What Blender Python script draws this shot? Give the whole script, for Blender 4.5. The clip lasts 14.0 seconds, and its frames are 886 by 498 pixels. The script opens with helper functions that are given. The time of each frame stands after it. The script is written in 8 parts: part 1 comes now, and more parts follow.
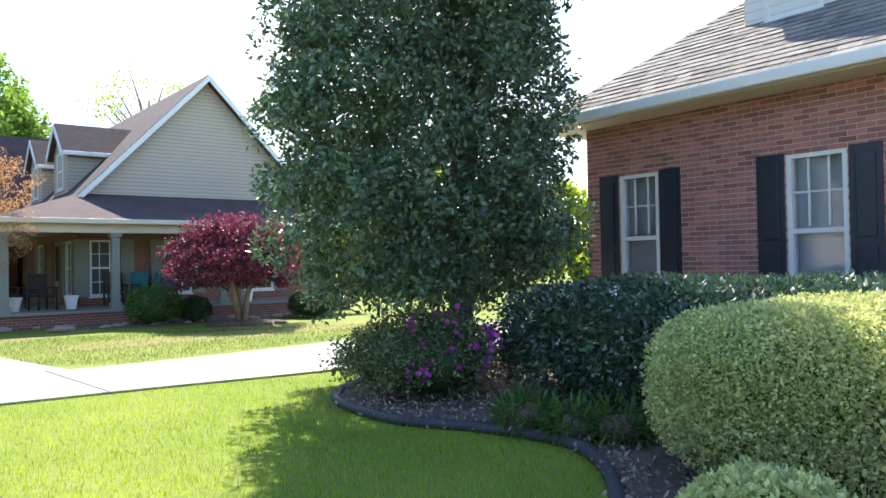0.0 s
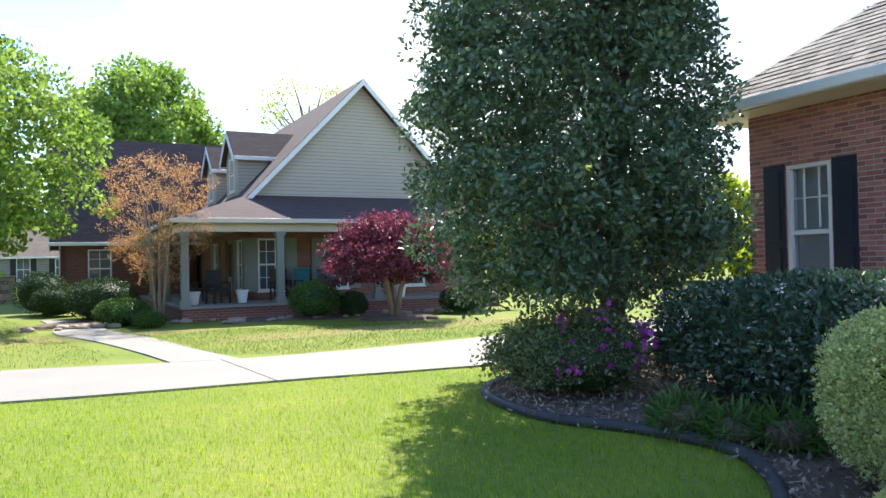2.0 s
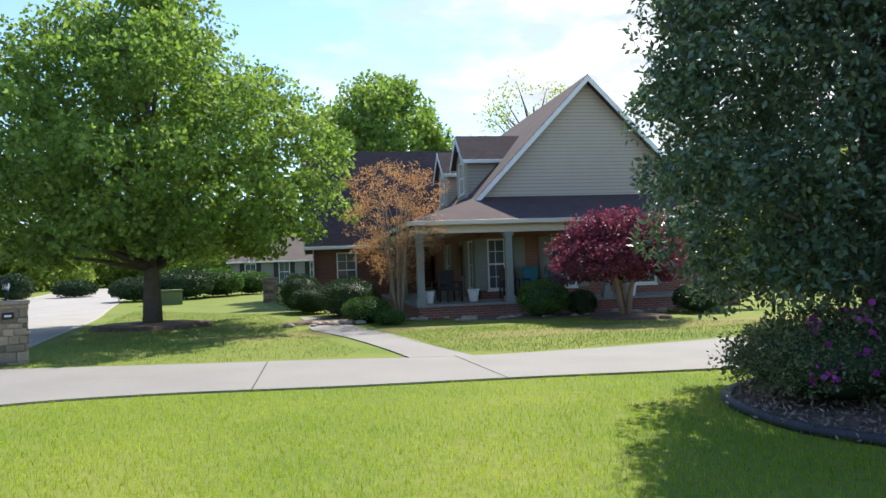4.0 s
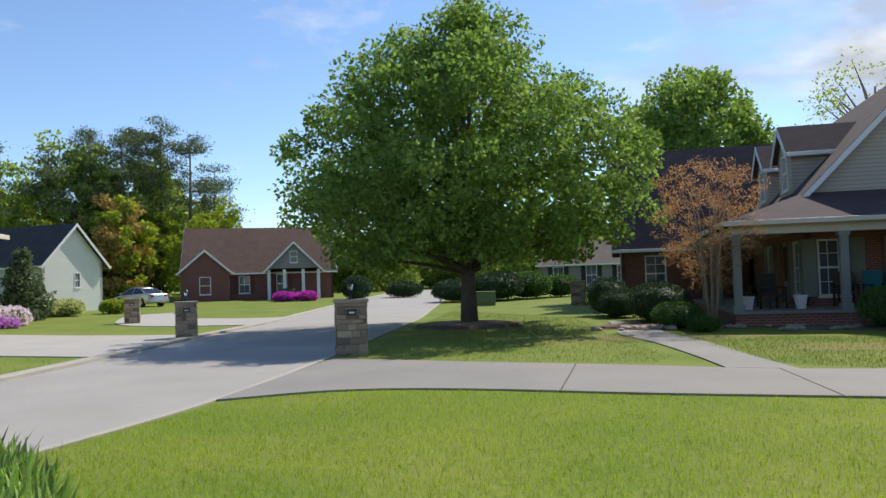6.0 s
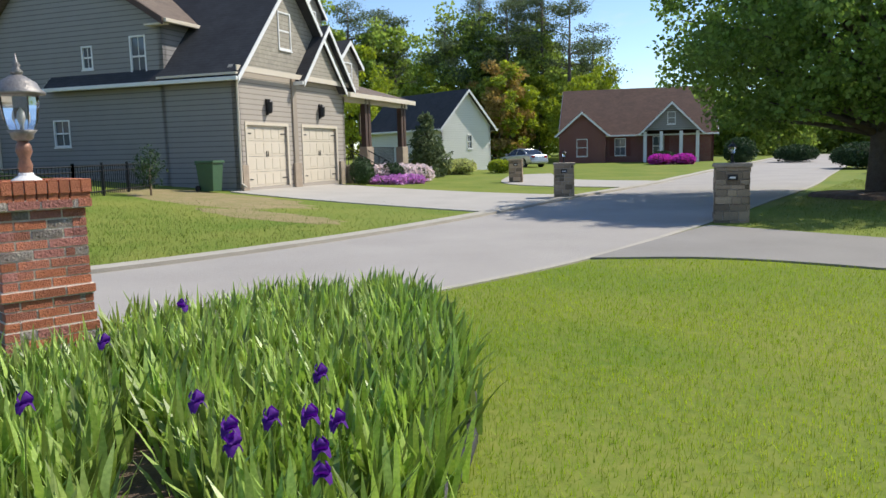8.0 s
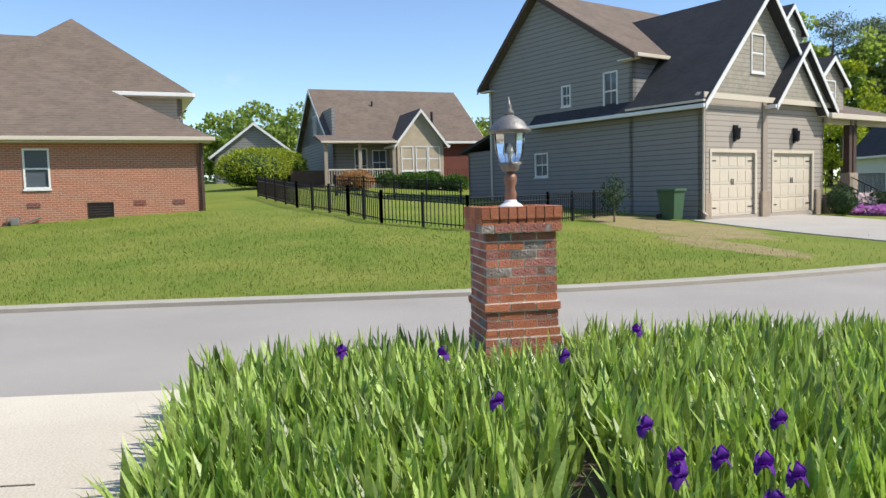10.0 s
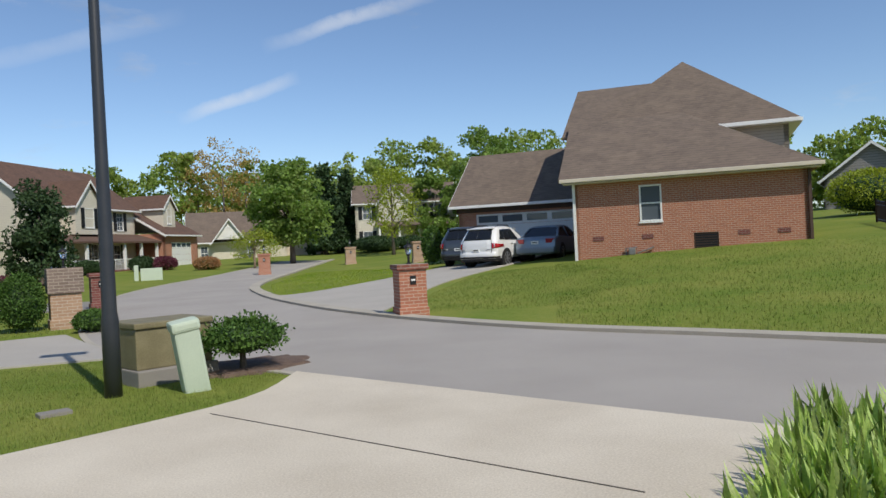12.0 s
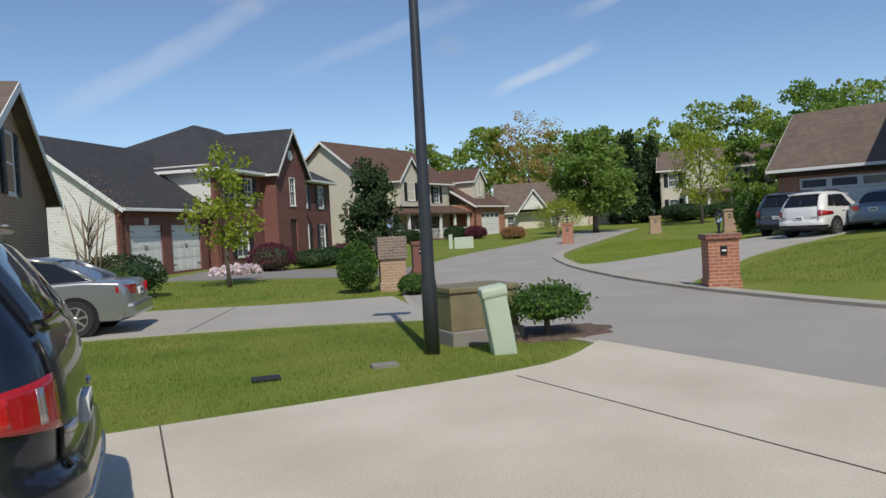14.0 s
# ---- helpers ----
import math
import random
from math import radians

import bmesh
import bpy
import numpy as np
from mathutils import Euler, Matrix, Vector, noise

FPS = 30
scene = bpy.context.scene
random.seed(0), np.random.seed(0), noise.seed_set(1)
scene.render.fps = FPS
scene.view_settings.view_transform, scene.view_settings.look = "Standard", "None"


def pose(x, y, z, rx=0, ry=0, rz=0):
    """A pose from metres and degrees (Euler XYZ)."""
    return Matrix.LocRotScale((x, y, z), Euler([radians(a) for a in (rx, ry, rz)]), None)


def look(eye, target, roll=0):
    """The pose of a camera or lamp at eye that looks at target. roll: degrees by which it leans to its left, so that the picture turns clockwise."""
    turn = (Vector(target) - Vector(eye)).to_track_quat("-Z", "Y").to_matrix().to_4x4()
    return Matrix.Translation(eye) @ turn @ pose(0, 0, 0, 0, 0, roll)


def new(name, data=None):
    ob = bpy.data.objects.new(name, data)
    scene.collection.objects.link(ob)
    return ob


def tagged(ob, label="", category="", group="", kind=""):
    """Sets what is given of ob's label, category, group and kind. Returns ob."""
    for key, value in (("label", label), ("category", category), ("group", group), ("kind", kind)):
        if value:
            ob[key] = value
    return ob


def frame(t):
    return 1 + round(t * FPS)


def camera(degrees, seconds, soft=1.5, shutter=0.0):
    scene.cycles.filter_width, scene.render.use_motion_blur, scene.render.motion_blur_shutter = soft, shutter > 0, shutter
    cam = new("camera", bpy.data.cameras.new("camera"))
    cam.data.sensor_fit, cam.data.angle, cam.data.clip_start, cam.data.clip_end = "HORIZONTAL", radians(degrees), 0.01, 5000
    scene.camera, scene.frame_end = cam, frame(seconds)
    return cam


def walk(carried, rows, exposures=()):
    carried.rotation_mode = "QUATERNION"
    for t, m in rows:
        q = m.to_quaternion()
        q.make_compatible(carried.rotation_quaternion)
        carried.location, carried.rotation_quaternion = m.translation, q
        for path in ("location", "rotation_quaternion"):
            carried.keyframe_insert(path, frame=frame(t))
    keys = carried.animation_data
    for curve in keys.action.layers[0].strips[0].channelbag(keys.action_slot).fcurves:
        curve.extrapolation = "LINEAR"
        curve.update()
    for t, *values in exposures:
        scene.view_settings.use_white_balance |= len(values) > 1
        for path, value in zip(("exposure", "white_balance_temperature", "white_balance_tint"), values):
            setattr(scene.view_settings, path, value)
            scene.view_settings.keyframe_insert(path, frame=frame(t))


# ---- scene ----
cam = camera(61.36, 14.0)
EYE = 1.6
# seconds, yaw, pitch, roll
PATH = [
    (0.0, 0.00, 1.02, -1.08),
    (0.5, 2.60, 1.02, -1.07),
    (1.0, 5.38, 1.04, -1.06),
    (1.5, 8.20, 1.06, -1.11),
    (2.0, 11.40, 0.96, -1.20),
    (2.5, 15.22, 0.80, -1.44),
    (2.7, 16.89, 0.78, -1.59),
    (4.8, 36.77, 2.20, -1.85),
    (5.0, 38.90, 2.44, -1.77),
    (5.5, 44.90, 2.71, -1.78),
    (6.0, 51.93, 2.39, -1.79),
    (6.5, 59.53, 1.43, -1.89),
    (7.0, 67.07, -0.10, -1.83),
    (7.2, 70.04, -1.05, -1.93),
    (9.3, 100.05, -12.21, -1.77),
    (9.5, 104.57, -10.37, -2.02),
    (10.0, 114.47, -4.30, -1.58),
    (10.5, 124.85, -0.44, -1.37),
    (11.0, 136.56, 0.28, -1.82),
    (11.5, 147.91, -0.09, -2.24),
    (12.0, 158.42, -0.30, -2.82),
    (12.5, 167.63, -0.39, -3.25),
    (13.0, 175.03, -0.51, -3.53),
    (13.5, 179.76, -0.84, -3.48),
    (14.0, 181.43, -1.45, -3.13),
]
walk(cam, [(t, pose(0, 0, EYE, 0, 0, yaw) @ pose(0, 0, 0, 90 + pitch, 0, 0) @ pose(0, 0, 0, 0, 0, roll)) for t, yaw, pitch, roll in PATH], exposures=[(0, 2.3), (2.5, 2.0), (5, 1.15), (6.5, 0.82), (9.5, 1.1), (11, 0.66), (12.5, 0.34), (14, 0.27)])

# ---- world and sun ----
SUN_AZ, SUN_EL = 11.5, 48.0
# high cloud streaks: from azimuth and elevation, to azimuth and elevation, half width, strength
WISPS = [(209.0, 8.6, 192.5, 17.8, 0.018, 0.55), (193.5, 11.8, 176.5, 17.2, 0.012, 0.34), (177.6, 9.9, 168.6, 13.0, 0.010, 0.85), (171.4, 15.1, 157.5, 18.9, 0.011, 0.8)]
world = bpy.data.worlds.new("sky")
scene.world = world
world.use_nodes = True
wn, wl = world.node_tree.nodes, world.node_tree.links
wn.clear()
w_out, w_bg, w_sky = wn.new("ShaderNodeOutputWorld"), wn.new("ShaderNodeBackground"), wn.new("ShaderNodeTexSky")
w_sky.sky_type, w_sky.sun_disc = "NISHITA", False
w_sky.sun_elevation, w_sky.sun_rotation = radians(SUN_EL), radians(-SUN_AZ)
w_sky.air_density, w_sky.dust_density, w_sky.ozone_density = 0.9, 0.1, 2.2
w_bg.inputs["Strength"].default_value = 0.118
# thin cloud: a broad bank under the sun and a few wisps elsewhere
w_tc, w_map = wn.new("ShaderNodeTexCoord"), wn.new("ShaderNodeMapping")
w_map.inputs["Scale"].default_value = (2.2, 2.2, 6.0)
w_noise = wn.new("ShaderNodeTexNoise")
w_noise.inputs["Scale"].default_value, w_noise.inputs["Detail"].default_value = 1.6, 9.0
w_noise.inputs["Roughness"].default_value = 0.62
w_dot = wn.new("ShaderNodeVectorMath")
w_dot.operation = "DOT_PRODUCT"
w_dot.inputs[1].default_value = (-0.05, 0.97, 0.22)
w_bank = wn.new("ShaderNodeMapRange")
for k, v in zip(("From Min", "From Max", "To Min", "To Max"), (0.80, 1.0, 0.0, 0.42)):
    w_bank.inputs[k].default_value = v
w_add = wn.new("ShaderNodeMath")
w_add.operation = "ADD"
w_ramp = wn.new("ShaderNodeMapRange")
for k, v in zip(("From Min", "From Max", "To Min", "To Max"), (0.59, 0.90, 0.0, 0.93)):
    w_ramp.inputs[k].default_value = v
w_mix = wn.new("ShaderNodeMix")
w_mix.data_type = "RGBA"
# the cloud itself is thicker and greyer in places
w_thick, w_grey = wn.new("ShaderNodeTexNoise"), wn.new("ShaderNodeMix")
w_thick.inputs["Scale"].default_value, w_thick.inputs["Detail"].default_value = 4.2, 7.0
w_body = wn.new("ShaderNodeMapRange")
w_body.inputs["From Min"].default_value, w_body.inputs["From Max"].default_value = 0.36, 0.62
w_grey.data_type = "RGBA"
w_grey.inputs[6].default_value, w_grey.inputs[7].default_value = (4.6, 4.65, 4.7, 1), (2.5, 2.6, 2.75, 1)
wl.new(w_map.outputs[0], w_thick.inputs["Vector"])
wl.new(w_thick.outputs["Fac"], w_body.inputs["Value"])
wl.new(w_body.outputs[0], w_grey.inputs[0])
wl.new(w_grey.outputs[2], w_mix.inputs[7])
wl.new(w_tc.outputs["Generated"], w_map.inputs["Vector"])
wl.new(w_map.outputs[0], w_noise.inputs["Vector"])
wl.new(w_tc.outputs["Generated"], w_dot.inputs[0])
wl.new(w_dot.outputs["Value"], w_bank.inputs["Value"])
wl.new(w_bank.outputs[0], w_add.inputs[0])
wl.new(w_noise.outputs["Fac"], w_add.inputs[1])
wl.new(w_add.outputs[0], w_ramp.inputs["Value"])
wl.new(w_ramp.outputs[0], w_mix.inputs[0])
w_tint = wn.new("ShaderNodeMix")
w_tint.data_type, w_tint.blend_type = "RGBA", "MULTIPLY"
w_tint.inputs[0].default_value, w_tint.inputs[7].default_value = 1.0, (0.73, 0.77, 0.82, 1)
wl.new(w_sky.outputs[0], w_tint.inputs[6])
wl.new(w_tint.outputs[2], w_mix.inputs[6])


def wisp(colour, az0, el0, az1, el1, width, strength, seed):
    """A thin streak of high cloud between two places in the sky, frayed by noise."""
    def way(az, el):
        az, el = radians(az), radians(el)
        return Vector((-math.sin(az) * math.cos(el), math.cos(az) * math.cos(el), math.sin(el)))

    a, b = way(az0, el0), way(az1, el1)
    mid, u = (a + b) / 2, (b - a).normalized()
    v = mid.normalized().cross(u).normalized()
    half = (b - a).length / 2
    nz = wn.new("ShaderNodeTexNoise")
    nz.inputs["Scale"].default_value, nz.inputs["Detail"].default_value, nz.inputs["Roughness"].default_value = 9.0 + seed, 6.0, 0.65
    wl.new(w_tc.outputs["Generated"], nz.inputs["Vector"])
    mask = nz.outputs["Fac"]
    for axis, size, op in ((u, half, 0.0), (v, width, 1.0)):
        off, dot, div, mul = wn.new("ShaderNodeVectorMath"), wn.new("ShaderNodeVectorMath"), wn.new("ShaderNodeMath"), wn.new("ShaderNodeMath")
        off.operation, dot.operation, div.operation, mul.operation = "SUBTRACT", "DOT_PRODUCT", "MULTIPLY_ADD", "MULTIPLY"
        off.inputs[1].default_value, dot.inputs[1].default_value = mid, axis
        wl.new(w_tc.outputs["Generated"], off.inputs[0]), wl.new(off.outputs[0], dot.inputs[0])
        # the line wanders a little with the noise
        div.inputs[1].default_value = op * 1.6 * width
        wl.new(nz.outputs["Fac"], div.inputs[0]), wl.new(dot.outputs["Value"], div.inputs[2])
        bend = wn.new("ShaderNodeMath")
        bend.operation = "SUBTRACT"
        bend.inputs[1].default_value = op * 0.8 * width
        wl.new(div.outputs[0], bend.inputs[0])
        size_n, sq, fall = wn.new("ShaderNodeMath"), wn.new("ShaderNodeMath"), wn.new("ShaderNodeMath")
        size_n.operation, sq.operation, fall.operation = "DIVIDE", "POWER", "SUBTRACT"
        size_n.inputs[1].default_value, sq.inputs[1].default_value, fall.inputs[0].default_value = size, 2.0, 1.0
        fall.use_clamp = True
        wl.new(bend.outputs[0], size_n.inputs[0]), wl.new(size_n.outputs[0], sq.inputs[0]), wl.new(sq.outputs[0], fall.inputs[1])
        wl.new(mask, mul.inputs[0]), wl.new(fall.outputs[0], mul.inputs[1])
        mask = mul.outputs[0]
    gain = wn.new("ShaderNodeMath")
    gain.operation, gain.use_clamp = "MULTIPLY", True
    gain.inputs[1].default_value = strength
    wl.new(mask, gain.inputs[0])
    mix = wn.new("ShaderNodeMix")
    mix.data_type = "RGBA"
    mix.inputs[7].default_value = (5.2, 5.3, 5.4, 1)
    wl.new(gain.outputs[0], mix.inputs[0]), wl.new(colour, mix.inputs[6])
    return mix.outputs[2]


w_sum = w_mix.outputs[2]
for k, row in enumerate(WISPS):
    w_sum = wisp(w_sum, *row, k * 1.7)
wl.new(w_sum, w_bg.inputs["Color"])
wl.new(w_bg.outputs[0], w_out.inputs["Surface"])
sun = new("sun", bpy.data.lights.new("sun", "SUN"))
sun.data.energy, sun.data.angle, sun.data.color = 2.75, radians(0.6), (1.0, 0.94, 0.84)
se, sa = radians(SUN_EL), radians(SUN_AZ)
sun.matrix_world = look((0, 0, 40), Vector((0, 0, 40)) - Vector((-math.sin(sa) * math.cos(se), math.cos(sa) * math.cos(se), math.sin(se))))
scene.view_settings.exposure = 0.0


# ---- materials ----
def material(name, base, second=None, scale=6.0, rough=0.8, metal=0.0, bump=0.25, fine=60.0, spread=0.5, vary=0.0, thin=0.0, coat=0.0, single=False):
    """Two colours mixed by noise at two scales, with fine relief; vary: by piece; thin: light through a leaf."""
    m = bpy.data.materials.new(name)
    m.use_nodes = True
    n, l = m.node_tree.nodes, m.node_tree.links
    b = n["Principled BSDF"]
    second = second or tuple(c * 0.75 for c in base)
    tc = n.new("ShaderNodeTexCoord")
    big, small = n.new("ShaderNodeTexNoise"), n.new("ShaderNodeTexNoise")
    big.inputs["Scale"].default_value, big.inputs["Detail"].default_value = scale, 6
    small.inputs["Scale"].default_value, small.inputs["Detail"].default_value = fine, 4
    mean = n.new("ShaderNodeMath")
    mean.operation = "MULTIPLY_ADD"
    mean.inputs[1].default_value = spread
    add = n.new("ShaderNodeMath")
    add.operation = "MULTIPLY"
    add.inputs[1].default_value = 1 - spread
    l.new(tc.outputs["Object"], big.inputs["Vector"]), l.new(tc.outputs["Object"], small.inputs["Vector"])
    l.new(small.outputs["Fac"], add.inputs[0]), l.new(big.outputs["Fac"], mean.inputs[0]), l.new(add.outputs[0], mean.inputs[2])
    sharp = n.new("ShaderNodeMapRange")
    sharp.inputs["From Min"].default_value, sharp.inputs["From Max"].default_value = 0.34, 0.66
    l.new(mean.outputs[0], sharp.inputs["Value"])
    mix = n.new("ShaderNodeMix")
    mix.data_type = "RGBA"
    mix.inputs[6].default_value, mix.inputs[7].default_value = (*base, 1), (*second, 1)
    l.new(sharp.outputs[0], mix.inputs[0])
    colour = mix.outputs[2]
    if vary:
        hue = n.new("ShaderNodeHueSaturation")
        rnd = n.new("ShaderNodeObjectInfo" if single else "ShaderNodeNewGeometry")
        to = n.new("ShaderNodeMapRange")
        to.inputs["To Min"].default_value, to.inputs["To Max"].default_value = 1 - vary, 1 + vary
        l.new(rnd.outputs["Random" if single else "Random Per Island"], to.inputs["Value"])
        l.new(to.outputs[0], hue.inputs["Value"]), l.new(colour, hue.inputs["Color"])
        colour = hue.outputs[0]
    l.new(colour, b.inputs["Base Color"])
    b.inputs["Roughness"].default_value, b.inputs["Metallic"].default_value = rough, metal
    b.inputs["Coat Weight"].default_value = coat
    b.inputs["Specular IOR Level"].default_value = 0.15 if (thin and rough > 0.4) or "grass" in name else 0.5
    if bump:
        bp = n.new("ShaderNodeBump")
        bp.inputs["Strength"].default_value, bp.inputs["Distance"].default_value = bump, 0.02
        l.new(small.outputs["Fac"], bp.inputs["Height"]), l.new(bp.outputs[0], b.inputs["Normal"])
    if thin:
        tr, sh = n.new("ShaderNodeBsdfTranslucent"), n.new("ShaderNodeMixShader")
        gain = n.new("ShaderNodeHueSaturation")
        gain.inputs["Saturation"].default_value, gain.inputs["Value"].default_value = 1.15, 1.5
        l.new(colour, gain.inputs["Color"]), l.new(gain.outputs[0], tr.inputs["Color"])
        sh.inputs[0].default_value = thin
        l.new(b.outputs[0], sh.inputs[1]), l.new(tr.outputs[0], sh.inputs[2])
        l.new(sh.outputs[0], n["Material Output"].inputs["Surface"])
    return m


def brickwork(name, a, c, mortar, scale=1.0):
    """Coursed brick for walls far from the camera, laid along x and y alike."""
    m = material(name, a, c, 5.0, 0.85)
    n, l = m.node_tree.nodes, m.node_tree.links
    b = n["Principled BSDF"]
    tc, sep, cmb, add = n.new("ShaderNodeTexCoord"), n.new("ShaderNodeSeparateXYZ"), n.new("ShaderNodeCombineXYZ"), n.new("ShaderNodeMath")
    br = n.new("ShaderNodeTexBrick")
    br.inputs["Scale"].default_value = 1.0
    br.inputs["Brick Width"].default_value, br.inputs["Row Height"].default_value, br.inputs["Mortar Size"].default_value = 0.215 * scale, 0.075 * scale, 0.008 * scale
    br.inputs["Color1"].default_value, br.inputs["Color2"].default_value, br.inputs["Mortar"].default_value = (*a, 1), (*c, 1), (*mortar, 1)
    l.new(tc.outputs["Object"], sep.inputs[0]), l.new(sep.outputs[0], add.inputs[0]), l.new(sep.outputs[1], add.inputs[1])
    l.new(add.outputs[0], cmb.inputs[0]), l.new(sep.outputs[2], cmb.inputs[1]), l.new(cmb.outputs[0], br.inputs["Vector"])
    l.new(br.outputs["Color"], b.inputs["Base Color"])
    return m


def courses(name, base, second, pitch, rough=0.7, depth=0.5, across=0.0):
    """Lap boards or shingle rows: relief, and lap shade painted in as a thin dark line each pitch up the wall or slope.
    """
    m = material(name, base, second, 1.2, rough, fine=30.0)
    n, l = m.node_tree.nodes, m.node_tree.links
    b = n["Principled BSDF"]
    tc, sep = n.new("ShaderNodeTexCoord"), n.new("ShaderNodeSeparateXYZ")
    div, fr = n.new("ShaderNodeMath"), n.new("ShaderNodeMath")
    div.operation, fr.operation = "DIVIDE", "FRACT"
    div.inputs[1].default_value = pitch
    l.new(tc.outputs["Object"], sep.inputs[0]), l.new(sep.outputs[2], div.inputs[0]), l.new(div.outputs[0], fr.inputs[0])
    # lap shade put into the colour: darkest at the foot of each course
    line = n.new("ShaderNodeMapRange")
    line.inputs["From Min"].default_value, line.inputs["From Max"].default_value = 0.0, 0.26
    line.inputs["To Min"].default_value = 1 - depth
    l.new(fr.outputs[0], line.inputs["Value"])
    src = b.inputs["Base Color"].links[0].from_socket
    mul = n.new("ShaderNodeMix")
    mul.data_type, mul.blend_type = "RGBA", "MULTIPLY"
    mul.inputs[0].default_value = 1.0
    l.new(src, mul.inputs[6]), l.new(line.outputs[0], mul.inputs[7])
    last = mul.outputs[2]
    if across:
        cell, cm = n.new("ShaderNodeTexVoronoi"), n.new("ShaderNodeMapping")
        cm.inputs["Scale"].default_value = (1 / across, 1 / across, 1 / pitch)
        l.new(tc.outputs["Object"], cm.inputs[0]), l.new(cm.outputs[0], cell.inputs["Vector"])
        cell.inputs["Scale"].default_value = 1.0
        lum, bw = n.new("ShaderNodeMapRange"), n.new("ShaderNodeRGBToBW")
        lum.inputs["To Min"].default_value, lum.inputs["To Max"].default_value = 0.84, 1.13
        l.new(cell.outputs["Color"], bw.inputs[0]), l.new(bw.outputs[0], lum.inputs["Value"])
        mul2 = n.new("ShaderNodeMix")
        mul2.data_type, mul2.blend_type = "RGBA", "MULTIPLY"
        mul2.inputs[0].default_value = 1.0
        l.new(last, mul2.inputs[6]), l.new(lum.outputs[0], mul2.inputs[7])
        last = mul2.outputs[2]
    l.new(last, b.inputs["Base Color"])
    bp = n.new("ShaderNodeBump")
    bp.inputs["Strength"].default_value, bp.inputs["Distance"].default_value = 0.6, 0.015
    l.new(fr.outputs[0], bp.inputs["Height"]), l.new(bp.outputs[0], b.inputs["Normal"])
    return m


def glazing(name, tint=(0.5, 0.55, 0.6), clear=0.25, rough=0.03):
    m = bpy.data.materials.new(name)
    m.use_nodes = True
    n, l = m.node_tree.nodes, m.node_tree.links
    b = n["Principled BSDF"]
    b.inputs["Base Color"].default_value, b.inputs["Roughness"].default_value = (*tint, 1), rough
    b.inputs["Transmission Weight"].default_value, b.inputs["IOR"].default_value = clear, 1.5
    return m


GRASS = material("lawn_grass", (0.115, 0.18, 0.022), (0.225, 0.24, 0.05), 0.45, 0.9, bump=0.8, fine=9, spread=0.6)
BLADE = material("grass_blades", (0.165, 0.28, 0.01), (0.335, 0.41, 0.032), 0.7, 0.75, bump=0, spread=0.72, vary=0.45, thin=0.45)
BLADE_DULL = material("dry_grass_blades", (0.115, 0.185, 0.035), (0.25, 0.27, 0.08), 0.9, 0.8, bump=0, spread=0.7, vary=0.5, thin=0.3)
ASPHALT = material("asphalt", (0.315, 0.29, 0.262), (0.40, 0.37, 0.335), 0.5, 0.9, bump=0.5, fine=90)
CONCRETE = material("concrete", (0.215, 0.20, 0.18), (0.275, 0.255, 0.228), 0.7, 0.85, bump=0.25, fine=70)
KERBSTONE = material("pale_kerb", (0.35, 0.32, 0.26), (0.46, 0.42, 0.35), 1.5, 0.85, bump=0.3, fine=50)
CONCRETE_PALE = material("pale_concrete", (0.36, 0.335, 0.295), (0.44, 0.41, 0.365), 0.7, 0.85, bump=0.25, fine=70)
DRIVE = material("drive_concrete", (0.47, 0.41, 0.32), (0.69, 0.625, 0.51), 0.6, 0.85, bump=0.25, fine=60)
JOINT = material("joint", (0.10, 0.085, 0.07), rough=0.95)
MULCH = material("mulch", (0.075, 0.05, 0.038), (0.19, 0.13, 0.095), 9, 0.95, bump=0.9, fine=45)
SOIL = material("bare_soil", (0.34, 0.25, 0.13), (0.20, 0.19, 0.055), 2.0, 0.95, bump=0.6, fine=30)
RUBBER = material("black_edging", (0.03, 0.03, 0.035), (0.05, 0.05, 0.055), 8, 0.6)
BRICK_OWN = material("red_brown_brick", (0.32, 0.118, 0.10), (0.43, 0.185, 0.158), 7, 0.85, bump=0.5, vary=0.38, fine=90)
MORTAR = material("mortar", (0.56, 0.49, 0.44), (0.46, 0.39, 0.35), 9, 0.95, bump=0.5)
BRICK_PIER = material("mixed_brick", (0.44, 0.165, 0.105), (0.27, 0.13, 0.105), 11, 0.85, bump=0.6, vary=0.5, fine=80)
BRICK_CAP = material("orange_brick", (0.46, 0.16, 0.08), (0.34, 0.11, 0.06), 9, 0.85, bump=0.5, vary=0.25, fine=80)
BRICK_OWN_PIECE = material("red_brown_brick_piece", (0.32, 0.118, 0.10), (0.43, 0.185, 0.158), 7, 0.85, bump=0.5, vary=0.38, fine=90, single=True)
PIER_MORTAR = material("pale_mortar", (0.80, 0.72, 0.62), (0.68, 0.60, 0.50), 9, 0.95, bump=0.5)
BRICK_GREY_PIECE = material("smoked_brick_piece", (0.16, 0.115, 0.10), (0.42, 0.36, 0.32), 14, 0.85, bump=0.6, vary=0.35, fine=60, single=True)
BRICK_PINK_PIECE = material("pink_brick_piece", (0.50, 0.22, 0.18), (0.36, 0.135, 0.11), 14, 0.85, bump=0.6, vary=0.3, fine=60, single=True)
BRICK_CAP_PIECE = material("orange_brick_piece", (0.55, 0.20, 0.10), (0.42, 0.135, 0.07), 9, 0.85, bump=0.5, vary=0.25, fine=80, single=True)
BRICK_PIER_PIECE = material("mixed_brick_piece", (0.52, 0.185, 0.105), (0.36, 0.14, 0.10), 11, 0.85, bump=0.6, vary=0.35, fine=80, single=True)
